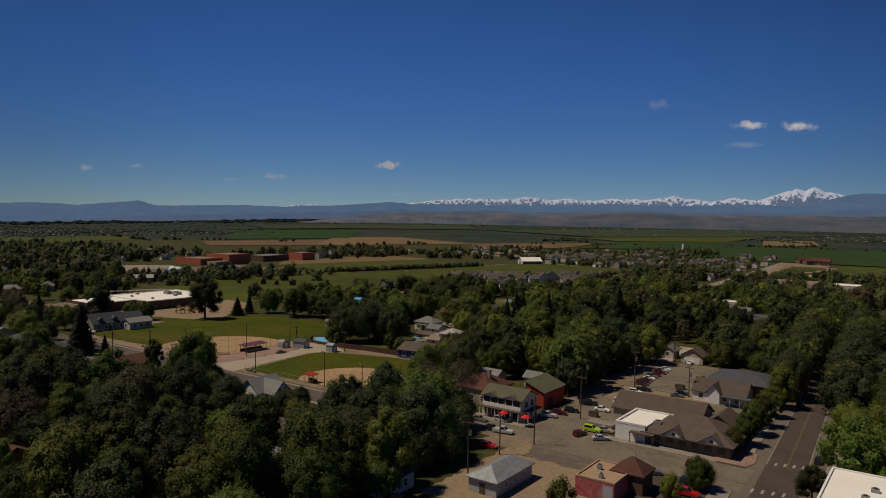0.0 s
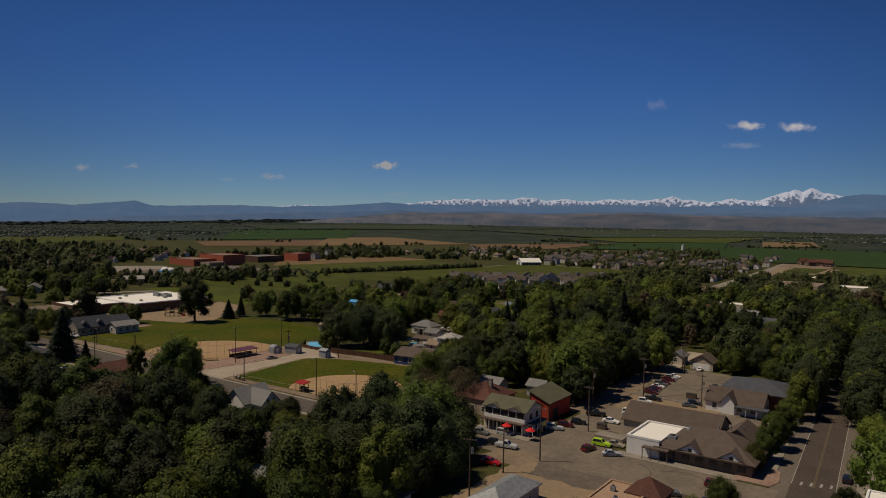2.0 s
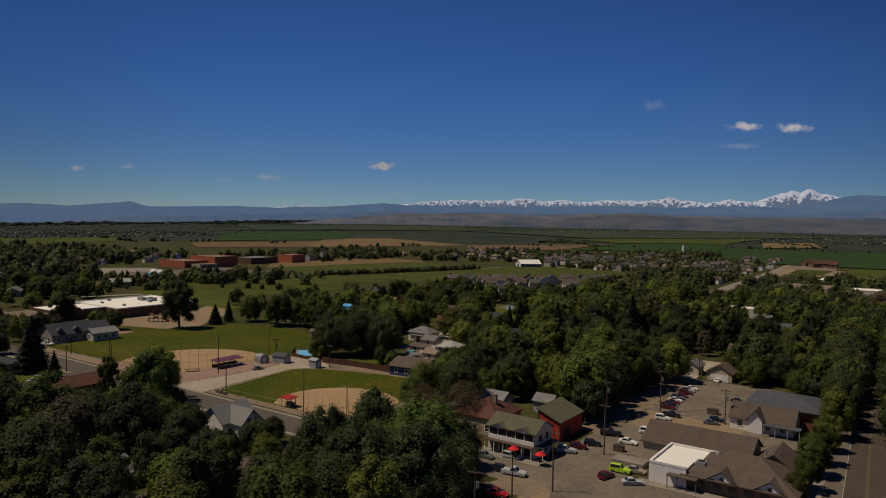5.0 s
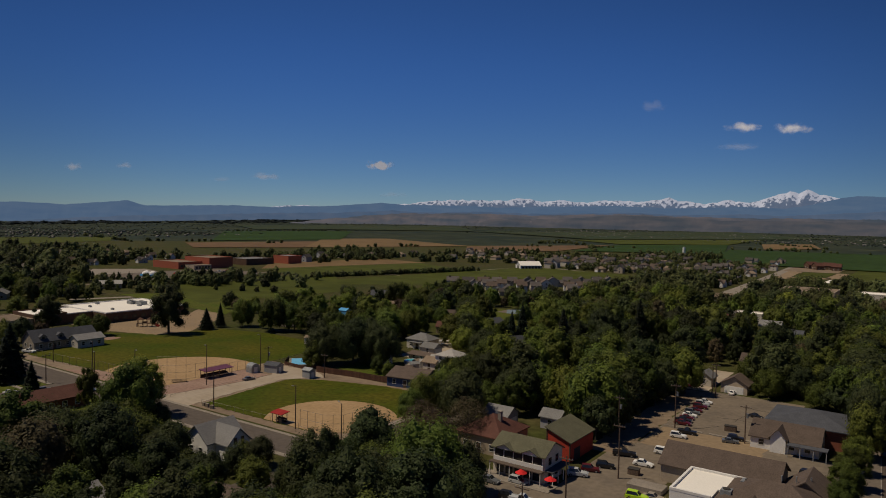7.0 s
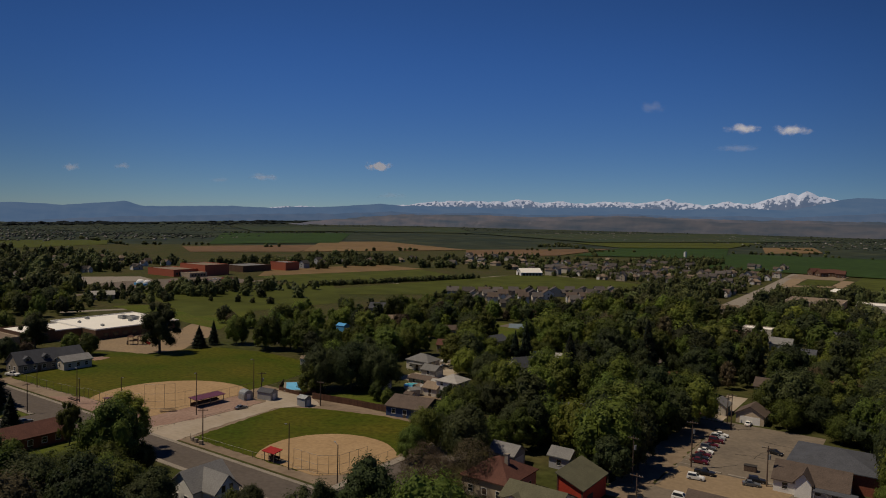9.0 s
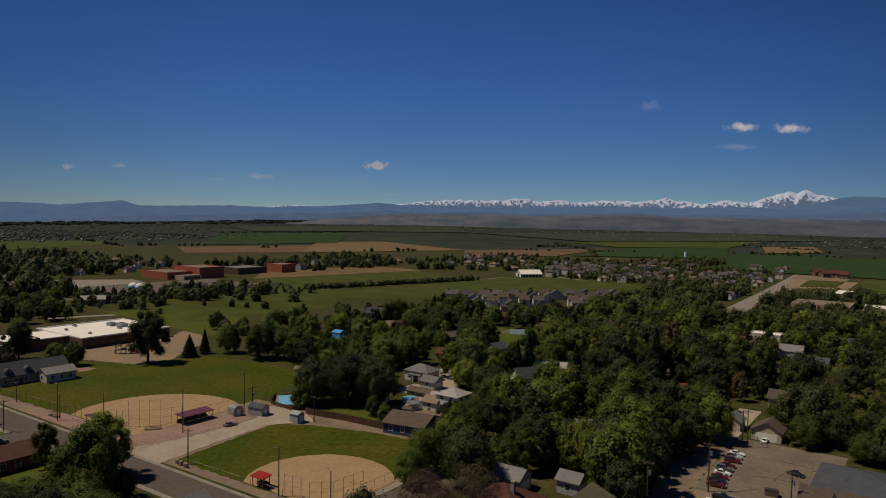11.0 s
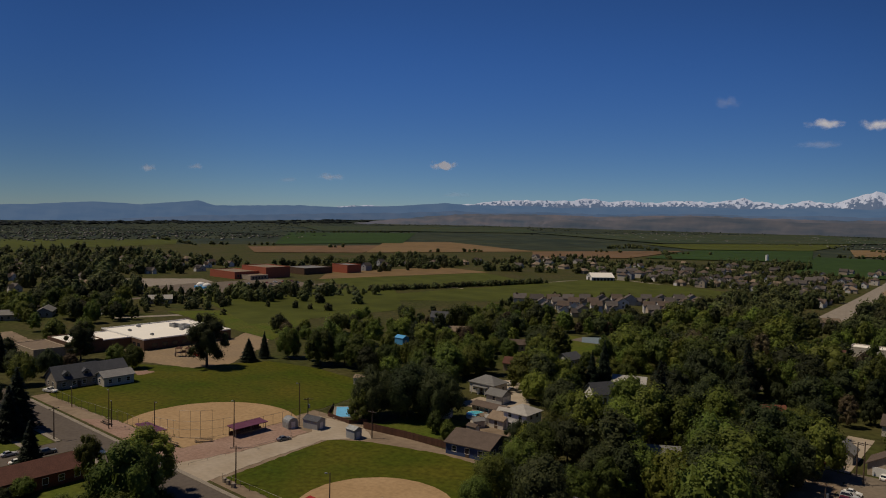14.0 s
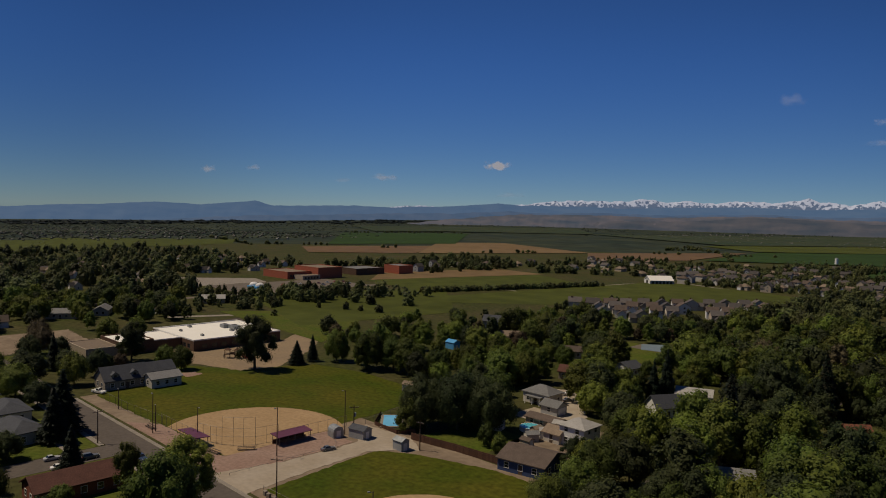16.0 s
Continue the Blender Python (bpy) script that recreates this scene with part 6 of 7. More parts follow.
PARK_TREES += [(-182, 106, 8, 6.5, "round", LEAF), (-166, 108, 9, 7, "tall", LEAF_LIGHT), (-186, 128, 9, 8, "round", LEAF), (-172, 132, 8, 7, "round", LEAF_DARK), (-178, 92, 7, 6, "small", LEAF), (-146, 92, 9, 8, "round", LEAF_LIGHT), (-141, 84, 8, 6, "tall", LEAF), (-112, 84, 10, 8, "round", LEAF_DARK), (-299, 5.0, 15, 10, "tall", LEAF_DARK), (-273, 12.5, 9, 8, "round", LEAF), (-304, -19, 7, 7, "round", LEAF_DARK), (-347, -13, 12, 10, "round", LEAF_BROWN), (-116.5, 33, 9, 7, "tall", LEAF_DARK)]
for x, y, h, w, shape, leaf in PARK_TREES:
    tree(x, y, h, w, shape, leaf, 3)

# ---- canopy of the residential blocks ----
OPEN = [(-8, 8, -230, 300), (-66, -6, -33, -18), (-258, -105, -29, 24), (-292, -176, -24, 62), (-54, -27, -22, 76), (-56, -19, -48, -30), (-47, -19, -68, -48), (-20, -8, -60, -30), (-40, -8, -20, 10), (-70, -52, -24, 6), (-84, -69, -14, 0), (-42, -6, 16, 64), (10, 36, -60, -28), (-59, -51, 76, 114), (-50, -40, 77, 88), (-375, -256, 8, 92), (-278, -252, -22, 10), (-340, -306, -10, 8)]
OPEN += [(-160, -116, 24, 72), (-420, -97, -38, -30), (-206, -197, -160, -38), (-200, -161, -68, -40), (-101, -97.5, 24, 300), (-143, -99, -66, -38), (-242, -206, -62, -38), (-335, -300, -40, 12), (-392, -333, -28, 10), (-300, -256, -30, 30), (-205, -160, 160, 200), (-168, -150, 66, 86), (-134, -120, 90, 101), (-133, -120, 104, 123), (-82, -70, 98, 112), (-36, -20, 118, 134), (-58, -42, 184, 198)]
OPEN += [(-66, -54, 208, 222), (-87, -67, 245, 261), (-90, -74, 116, 128), (-126, -112, -58, -42), (-190, -170, -60, -46), (-234, -216, -60, -47), (-256, -238, -57, -44), (-280, -262, -58, -46), (-165, -155, -48, -40), (-420, -304, 75, 150), (-475, -415, 118, 180), (-12, 12, -60, 30), (-195, -176, 110, 126), (-262, -205, 258, 300), (-102, -95, -70, -46), (-106, -94, -44, 24), (-96, -89, -46, -30)]
OPEN += [(-251, -226, 72, 98), (-119, -111, -84, -78), (-91, -77, -35, -12), (-77, -62, -34, -14), (-66, -40, -49, -24), (-55, -40, -70, -48)]
rnd = random.Random(11)


# open sight between the trees before houses that show: their places
GAPS = [(-84, 9.5, 12), (-72.5, 15.3, 10), (-77, 253, 50), (-158, 77, 30), (-150, 71, 24), (-129, 53, 18), (-127, 95, 44), (-127.5, 117.5, 50), (-78.5, 110, 44), (-28, 128, 22), (-50, 192, 36), (-60, 216, 36),
        (-86, 226, 44), (-240, 160, 46), (-87.8, 51.6, 20), (-173.5, 113.5, 24), (-56, 88, 14), (-45, 84, 12), (-196, 148, 24), (-184, 195, 60), (-170, 176, 40), (-205, 185, 40), (-266, 180, 40), (-86, -21, 16),
        (-328, 0, 24), (-318, -5, 24), (-423, 19, 60), (-425, 40, 60), (-436, 110, 60), (-163, 137, 40), (-240, 121, 40), (-51, 119, 20), (-112, 336, 50), (-44, 256, 36), (-240, 262, 46), (-228, 276, 46), (-215, 290, 46), (-204, 304, 46), (-222, 252, 34)]


def is_open(x, y, margin=2.0, spread=1.0):
    for gx, gy, reach in GAPS:
        ux, uy = -8 - gx, -130 - gy
        ux, uy = ux / math.hypot(ux, uy), uy / math.hypot(ux, uy)
        if -5 < (x - gx) * ux + (y - gy) * uy < (reach if reach < 25 else 10 + reach * 0.56) and abs((x - gx) * uy - (y - gy) * ux) < 3.2 + spread:
            return True
    if 0 < (x + 178) * 0.876 - (y + 56) * 0.48 < 42 and abs((x + 178) * 0.48 + (y + 56) * 0.876) < 6:
        return True
    return any(x0 - margin < x < x1 + margin and y0 - margin < y < y1 + margin for x0, x1, y0, y1 in OPEN)


JOINED = {}


def plant(x0, x1, y0, y1, step, fill, near, tall=(7.5, 17.0), keep=lambda x, y: True, single=False, kinds=(LEAF, LEAF, LEAF, LEAF, LEAF_LIGHT, LEAF_DARK, LEAF_DARK)):
    """Trees over a block; single ones stand as things, the rest join the woodland."""
    n = 0
    x = x0
    while x < x1:
        y = y0
        while y < y1:
            px, py = x + rnd.uniform(-0.45, 0.45) * step, y + rnd.uniform(-0.45, 0.45) * step
            h = rnd.uniform(*tall) * (1.0 if rnd.random() > 0.14 else 0.6)
            if py > 185 and px < -135:  # younger trees before the meadow
                h *= 0.78
            shape = rnd.choice(("round", "round", "tall", "tall", "broad"))
            wide = h * {"round": 0.84, "tall": 0.62, "broad": 1.0}[shape] * rnd.uniform(0.85, 1.15)
            if rnd.random() < fill and not is_open(px, py, 2.0, wide * 0.38) and keep(px, py):
                r = rnd.random()
                if r < 0.02 and single:
                    spruce(px, py, h * 1.25, h * 0.55, 1 if near else 0)
                else:
                    leaf = rnd.choice(kinds) if r > 0.025 else LEAF_BROWN
                    if single:
                        tree(px, py, h, wide, shape, leaf, near, n % 3)
                    else:
                        JOINED.setdefault(leaf.name, []).append((px, py, h, wide, shape, near, n % 3))
                n += 1
            y += step
        x += step
    return n


def join_trees(name, spots, material, label, seed):
    """Many trees in one mesh, each with a tone of its own."""
    r = np.random.default_rng(seed)
    verts, polys, tones, base = [], [], [], 0
    for x, y, h, w, shape, near, k in spots:
        v, f = CROWNS[shape, near, k]
        a = r.uniform(0, 6.28)
        c, s = math.cos(a), math.sin(a)
        sw, sh = w / SHAPES[shape][1], h / SHAPES[shape][0]
        verts.append(np.stack([(v[:, 0] * c - v[:, 1] * s) * sw + x, (v[:, 0] * s + v[:, 1] * c) * sw + y, v[:, 2] * sh - 0.3 + ground_height(x, y)], 1))
        tones.append(np.full(len(v), r.uniform()))
        polys += [[j + base for j in p] for p in f]
        base += len(v)
    return tagged(new(name, mesh_from(name, np.vstack(verts), polys, material, np.concatenate(tones))), label, "trees", kind="stuff")


YARD_TREES = [(-332, -17, 11, 10, LEAF_BROWN), (-321, -24, 10, 9, LEAF_DARK), (-292, -20, 8.5, 8, LEAF_DARK), (-281, -36, 12, 13, LEAF_DARK), (-267, -42.5, 11, 12, LEAF), (-273, -24, 11, 9, LEAF), (-280, -14, 10, 8, LEAF_DARK), (-287, -4, 6, 6, LEAF_BROWN), (-283, 11, 8, 7.5, LEAF), (-308, -17, 5, 5, LEAF), (-253, -40.5, 8, 8, LEAF_DARK), (-292, -44, 12, 12, LEAF), (-306, -47, 12, 12, LEAF_DARK), (-152, -52, 9, 9, LEAF_DARK), (-149, -58, 8, 8.5, LEAF), (-157, -62, 5.5, 6, LEAF)]
YARD_TREES += [(-148, -68, 9.5, 10, LEAF_DARK), (-140, -56, 10, 10, LEAF), (-160, -57, 4.5, 6, LEAF), (-122, -57, 9, 9, LEAF_DARK), (-110, -61, 6.5, 7.5, LEAF), (-128, -60, 10, 10, LEAF), (-103, -62, 8, 8, LEAF_DARK), (-135, -59, 9.5, 9, LEAF), (-117, -64, 9, 9, LEAF_DARK), (-112, -69, 9, 9, LEAF), (-128, -68, 10, 10, LEAF_DARK), (-97, -57, 7, 7, LEAF), (-91, -51, 7, 7, LEAF), (-86.5, -43, 7, 7, LEAF_DARK), (-85, -36, 6.5, 6.5, LEAF), (-140, -64, 10, 10, LEAF), (-60.5, -43.5, 10.5, 10, LEAF_DARK)]
YARD_TREES += [(-55.5, -54, 9, 9, LEAF_DARK), (-57, -63, 8, 8, LEAF_DARK), (-67, -33, 10, 9, LEAF_DARK), (-124, 66, 13, 12, LEAF_DARK), (-116.5, 57, 12, 11, LEAF), (-112.5, 43, 10, 10, LEAF), (-133, 84, 11, 10, LEAF), (-66, 92, 11, 10, LEAF), (-68, 82, 12, 11, LEAF), (-65, 104, 11, 10, LEAF_DARK), (-107, 19, 10, 10, LEAF), (-109, 31, 11, 11, LEAF), (-91, 26, 10, 10, LEAF_DARK), (-90.5, 14, 9, 9, LEAF), (-107, 12, 8, 7.5, LEAF_DARK), (-91, -40, 7, 8, LEAF_DARK), (-106.5, -47, 6.5, 6.5, LEAF_DARK)]
YARD_TREES += [(-36, 81.5, 9, 9, LEAF), (-29, 87, 10, 10, LEAF_DARK), (-38, 96, 11, 10, LEAF), (-28, 100, 12, 11, LEAF), (-40, 107, 10, 9, LEAF_DARK), (-22, 77, 8, 8, LEAF), (-33, 113, 11, 10, LEAF), (-20, 91, 11, 10, LEAF_DARK), (-176, -58, 4, 5, LEAF), (-173, -63, 4, 4, LEAF_DARK), (-210, -59, 7, 7, LEAF_DARK)]
for x, y, h, w, leaf in YARD_TREES:
    tree(x, y, h, w, "round", leaf, 2)
for x, y, h, w in ((-97, 71, 22, 11), (-91.5, 128, 21, 10), (-106, 96, 16, 8)):
    tall = spruce(x, y, h, w)
    tall.children[1].data = BROWN_SPRUCE
# leaf mixes per block: shade and sun put in as darker and lighter leaves
SHADY = (LEAF, LEAF, LEAF_DARK, LEAF_DARK, LEAF_DARK)
SUNNY = (LEAF, LEAF, LEAF, LEAF_LIGHT, LEAF_LIGHT, LEAF_DARK)
for x, y, h, w in ((-318, -14, 9, 8), (-296, -14, 5, 5.5), (-288, -8, 6, 6), (-342, 12, 11, 10), (-345, 26, 10, 9)):
    tree(x, y, h, w, "round", rnd.choice((LEAF, LEAF_DARK)), 1)
plant(-200, -58, -92, -32, 9.8, 0.94, 2, keep=lambda x, y: y > -136 + max(0, -100 - x) * 0.42, single=True, kinds=SHADY)
plant(-150, -52, -136, -92, 10, 0.94, 2, keep=lambda x, y: y > -136 + max(0, -100 - x) * 0.42, kinds=SHADY)
plant(-64, -50, -100, -50, 7.5, 0.95, 2, single=True)
plant(-94, -62, -46, 28, 8.8, 0.92, 2, single=True, kinds=SHADY)
plant(-112, -66, 26, 90, 9.2, 0.96, 1, (9, 17.5), single=True, kinds=(LEAF, LEAF_LIGHT, LEAF_DARK, LEAF_DARK))
plant(-66, -10, 26, 90, 9.2, 0.94, 1, (8, 17.5), single=True, kinds=SHADY)
plant(-67, -54, 6, 78, 6.5, 0.95, 1, single=True)
plant(9.5, 60, -40, 40, 8.5, 0.95, 2, keep=lambda x, y: x < 46 and not (x < 36 and y < -26), single=True)
plant(9.5, 60, 40, 200, 9.0, 0.95, 1, (9, 17), kinds=SHADY)
plant(-112, -10, 90, 150, 9.4, 0.94, 1, (8, 17.5), kinds=SHADY)
plant(-250, -112, 62, 150, 9.0, 0.93, 1, (7, 15), kinds=SUNNY)
plant(-330, -200, -110, -38, 9.5, 0.62, 1, (6, 14), keep=lambda x, y: y > -100)
plant(-250, 6, 150, 300, 8.8, 0.93, 0, (7, 15))
plant(-470, -300, -60, 30, 9.5, 0.7, 0, (6, 15))
plant(-480, -376, 12, 90, 9.5, 0.7, 1, (6, 14))
tree(-488, 64, 10, 8, "round", LEAF_LIGHT, 1)
plant(-470, -400, 90, 180, 12, 0.35, 0, (5, 10))
plant(-330, -250, 92, 250, 9.0, 0.8, 0, (4.5, 12), keep=lambda x, y: y < 100 + (x + 330) * 2.2)
for x in (-9.3, 9.3):
    for i in range(20):
        y = 37 + i * 8.5 + rnd.uniform(-2, 2)
        tree(x * 0.86 + (1.8 if i < 5 and x < 0 else 0.7) - 0.06 * y + rnd.uniform(-0.6, 0.6), y, rnd.uniform(12, 15), rnd.uniform(7.5, 9.5) if x < 0 and i < 5 else rnd.uniform(12, 16), rnd.choice(("round", "broad")), rnd.choice((LEAF, LEAF_DARK, LEAF_DARK)), 1, i % 2)
for i, (key, spots) in enumerate(JOINED.items()):
    base_colour = {"leaf_green": (0.098, 0.115, 0.020), "leaf_light_green": (0.130, 0.148, 0.023), "leaf_dark_green": (0.052, 0.062, 0.021), "leaf_brown": (0.085, 0.062, 0.035)}[key]
    join_trees("woodland", spots, foliage(key + "_joined", base_colour, 0.5, True), "dense crowns of deciduous trees over the residential blocks", 31 + i)


# ---- farther town ----
SCHOOL_BRICK = surface("school_brick", (0.36, 0.105, 0.060), vary=0.1, grain=2.0)
hs = flat_block(-578, -540, 232, 256, 5.5, SCHOOL_BRICK, ROOF_TAN, "red brick high school with a pale roof", "high_school_building", 0.6)
flat_block(-566, -530, 256.4, 282, 9.0, SCHOOL_BRICK, ROOF_TAN, "red brick high school hall with a white roof", "high_school_hall", 0.6)
flat_block(-570, -540, 306, 340, 5.5, BROWN_BRICK, ROOF_GREY, "red brick school annex", "high_school_annex", 0.6)
flat_block(-552, -530, 350, 368, 7.5, SCHOOL_BRICK, ROOF_GREY, "red brick gymnasium with a flat roof", "gymnasium", 0.6)
wall_windows(hs, pose(19, 0, 0, 0, 0, -90), 20, 1.6, 7, (1.9, 1.8), DARK_TRIM)
entry = flat_block(-539.5, -526, 238, 255.6, 3.4, TAN_WALL, ROOF_TAN, "low tan school entrance hall", "school_entrance", 0.4)
wall_windows(entry, pose(6.75, 0, 0, 0, 0, -90), 15, 0.8, 5, (2.0, 1.8), DARK_TRIM)
for k in range(16):
    car(-486 - (k % 2) * 12 + (k * 7 % 5) * 0.2, 196 + k * 4.2, (k % 3) * 180, ("sedan", "suv", "pickup")[k % 3], ("white", "silver", "black", "maroon", "grey", "red")[k * 5 % 6], 0.05)
setting("ground_school_lot", ragged([(-603, 156), (-560, 214), (-529, 206), (-529, 144)], 0.8, 6), -0.1, 0.06, CONCRETE, "pale concrete yard beside the high school")
setting("road_school_lot", rect(-528, -470, 150, 262), -0.1, 0.05, ASPHALT, "grey school car park")
setting("road_school_street", rect(-470, -462, -60, 300), -0.1, 0.05, ASPHALT, "grey street past the school")
t = thing("meadow_hall", pose(-340, 500, 0, 0, 0, 50) @ Matrix.Diagonal((0.74, 0.8, 0.9, 1)), "long hall with a bright white gable roof on the meadow", "building")
# grey long sides beside a white end: shade and sunlight put into the colours
part("wall", body_gable(30, 18, 3.4, 4.2), GREY_WALL, t, "grey metal wall")
part("roof", roof_gable(30, 18, 3.4, 4.2, 0.5, 0.3), ROOF_WHITE, t, "bright white membrane roof")
part("end_wall", boxes((-15.2, -15.02, -8.8, 8.8, 0, 3.6)), WHITE, t)
part("door", boxes((-15.3, -15.18, -2.6, 2.6, 0, 3.2)), DARK_TRIM, t)
for k in range(6):
    part("bay_door", boxes((-12.8 + k * 4.6, -10.0 + k * 4.6, -9.14, -9.0, 0, 2.6)), DARK_TRIM, t)
t = thing("silo", pose(-332, 1005, 0), "tall pale concrete farm silo with a domed top", "silo")
part("shaft", rod(bmesh.new(), (0, 0, -0.5), (0, 0, 9), 2.3, None, 16), WHITE, t)
bm = bmesh.new()
bmesh.ops.create_uvsphere(bm, u_segments=14, v_segments=6, radius=2.3, matrix=Matrix.Translation((0, 0, 9)) @ Matrix.Diagonal((1, 1, 0.6, 1)))
part("dome", bm, METAL_ROOF, t)
t = thing("storage_tank", pose(-495, 176, 0), "blue and white domed storage buildings", "building")
part("wall", boxes((-7, 7, -4, 4, -0.2, 1.6)), BLUE_TARP, t)
for u in (-4.4, 4.0):
    bm = bmesh.new()
    bmesh.ops.create_uvsphere(bm, u_segments=14, v_segments=8, radius=3.3, matrix=Matrix.Translation((u, 0, 1.8)) @ Matrix.Diagonal((1, 1, 0.75, 1)))
    part("dome", bm, WHITE, t)

flat_block(-84, -70, 248, 258, 4.0, CREAM, ROOF_WHITE, "small shop with a pale flat roof among trees", "shop")

# subdivisions: plain houses in rows, copied from six models
def suburb_house(i, x, y, turn, w, d, h, wall, roof, hip, wing):
    """A family house: a main block, a gabled front wing with its garage door, windows on the sides that show."""
    t = thing("house", pose(x, y, 0, 0, 0, turn), "two-storey suburban house with a gabled garage wing" if h > 4 else "single-storey suburban house with a front gable", "house", "houses")
    part("wall", boxes((-w / 2, w / 2, -d / 2, d / 2, -0.2, h)) if hip else body_gable(w, d, h, 2.6), wall, t)
    part("roof", roof_hip(w, d, h, 2.5, 0.5) if hip else roof_gable(w, d, h, 2.6, 0.5), roof, t)
    for name, bm in (("wing_wall", body_gable(5.0, 6.0, min(h, 3.2), 2.2)), ("wing_roof", roof_gable(5.0, 6.0, min(h, 3.2), 2.2, 0.45))):
        bmesh.ops.transform(bm, matrix=pose(wing, -d / 2 - 1.6, 0, 0, 0, 90), verts=bm.verts)
        part(name, bm, wall if name == "wing_wall" else roof, t)
    part("garage_door", boxes((wing - 2.2, wing + 2.2, -d / 2 - 4.18, -d / 2 - 4.08, 0, 2.2)), WHITE, t, "white panelled overhead door")
    part("door", boxes((-wing * 0.4 - 0.5, -wing * 0.4 + 0.5, -d / 2 - 0.06, -d / 2 + 0.02, 0, 2.1)), WOOD, t)
    for s in range(2 if h > 4 else 1):
        wall_windows(t, pose(-wing * 0.5, -d / 2, 0, 0, 0, 180), w * 0.45, 0.9 + 2.7 * s, 1, (1.8, 1.3))
        wall_windows(t, pose(w / 2, 0, 0, 0, 0, -90), d * 0.7, 0.9 + 2.7 * s, 1, (1.5, 1.3))
    if i % 3 == 0:
        part("chimney", boxes((w * 0.2, w * 0.2 + 0.9, 0.2, 1.1, h, h + 3.4)), BROWN_BRICK, t)
    return t


MODELS = [suburb_house(i, x, y, a, w, d, h, wall, roof, hip, wing) for i, (x, y, a, w, d, h, wall, roof, hip, wing) in enumerate((
    (-345, 576, 40, 13, 9, 5.2, TAN_WALL, ROOF_SUBURB, False, 3.4), (-318, 585, 20, 12, 10, 5.0, CREAM, ROOF_BROWN, True, -3.2), (-302, 566, 60, 12, 9, 5.4, GREY_WALL, ROOF_SUBURB, False, -3.0),
    (-690, 92, 100, 13, 9, 3.0, CREAM, ROOF_SUBURB, False, 3.6), (-662, 118, 200, 12, 9, 2.9, TAN_WALL, ROOF_TAN, True, -3.0), (-640, 60, 20, 12, 9, 3.0, WHITE, ROOF_BROWN, False, 3.0)))]
CONDO = [suburb_house(i, x, y, 215, 8, 9, 5.2, wall, roof, False, 1.0) for i, (x, y, wall, roof) in enumerate(((-284, 281, CREAM, ROOF_SUBURB), (-274, 286, TAN_WALL, ROOF_SUBURB), (-266, 294, WHITE, ROOF_BROWN)))]
rnd = random.Random(5)
SPOTS = []
SET_HOUSES = [(-423, 19, 62, 16, ROOF_GREY, TAN_WALL), (-425, 40, 150, 14, ROOF_GREY, GREY_WALL), (-436, 110, 62, 14, ROOF_PALE, TAN_WALL), (-163, 137, 80, 8, ROOF_DARK, WHITE), (-112, 338, 30, 13, ROOF_TAN, CREAM), (-45, 258, 10, 10, ROOF_DARK, WHITE)]


def rows_of_houses(x0, x1, y0, y1, dx, dy, fill, first=0, last=6):
    x = x0
    while x < x1:
        y = y0
        while y < y1:
            if rnd.random() < fill:
                px, py = x + rnd.uniform(-3, 3), y + rnd.uniform(-3, 3)
                s = rnd.uniform(0.6, 0.82)
                model, turn = MODELS[rnd.randrange(first, last)], rnd.choice((0, 90, 180, 270)) + rnd.uniform(-8, 8)
                if not any(math.hypot(px - h[0], py - h[1]) < 19 for h in SET_HOUSES):
                    copy_thing(model, pose(px, py, 0, 0, 0, turn) @ Matrix.Diagonal((s, s, 1, 1)))
                    SPOTS.append((px, py))
            y += dy
        x += dx


for i in range(11):
    for j in range(4):
        px, py = -276 + 7.0 * i + 12 * j + rnd.uniform(-2, 2), 292 + 8.6 * i - 15 * j + rnd.uniform(-2, 2)
        if rnd.random() < (0.95, 0.85, 0.6, 0.4 if 1 < i < 8 else 0.0)[j]:
            copy_thing(CONDO[rnd.randrange(3)], pose(px, py, 0, 0, 0, rnd.choice((-55, 35, 30, 125)) + rnd.uniform(-6, 6)) @ Matrix.Diagonal((0.84, 0.84, 0.92, 1)))
            SPOTS.append((px, py))
rows_of_houses(-345, -142, 516, 700, 20, 21, 0.62, 0, 6)
rows_of_houses(-370, -145, 705, 830, 30, 30, 0.5)
rows_of_houses(-185, -136, 440, 510, 22, 22, 0.6, 3, 6)
rows_of_houses(-470, -330, -60, 10, 30, 24, 0.6, 3, 6)
rows_of_houses(-470, -395, 14, 86, 26, 24, 0.5, 3, 6)
rows_of_houses(-760, -500, -40, 150, 26, 22, 0.62, 3, 6)
rows_of_houses(-780, -600, 150, 330, 30, 26, 0.4, 3, 6)
rows_of_houses(-600, -520, 390, 560, 28, 26, 0.5)
rows_of_houses(-560, -380, 560, 760, 42, 34, 0.5, 3, 6)
flat_block(-90, -55, 408, 440, 4.0, TAN_WALL, ROOF_TAN, "long low commercial building with a pale tan flat roof", "commercial_building")
flat_block(-48, -22, 416, 436, 4.0, CREAM, ROOF_WHITE, "low shop building with a white flat roof", "shop")
for px, py, a, w, roof, wall in SET_HOUSES:
    house(px, py, a, w, 7.5, 3.0, 2.0, wall, roof, "small house with a shingle roof among the trees")
    SPOTS.append((px, py))
setting("ground_building_site", [(-135, 690), (-84, 700), (-84, 800), (-136, 790)], -0.1, 0.1, DIRT, "bare brown graded building site")
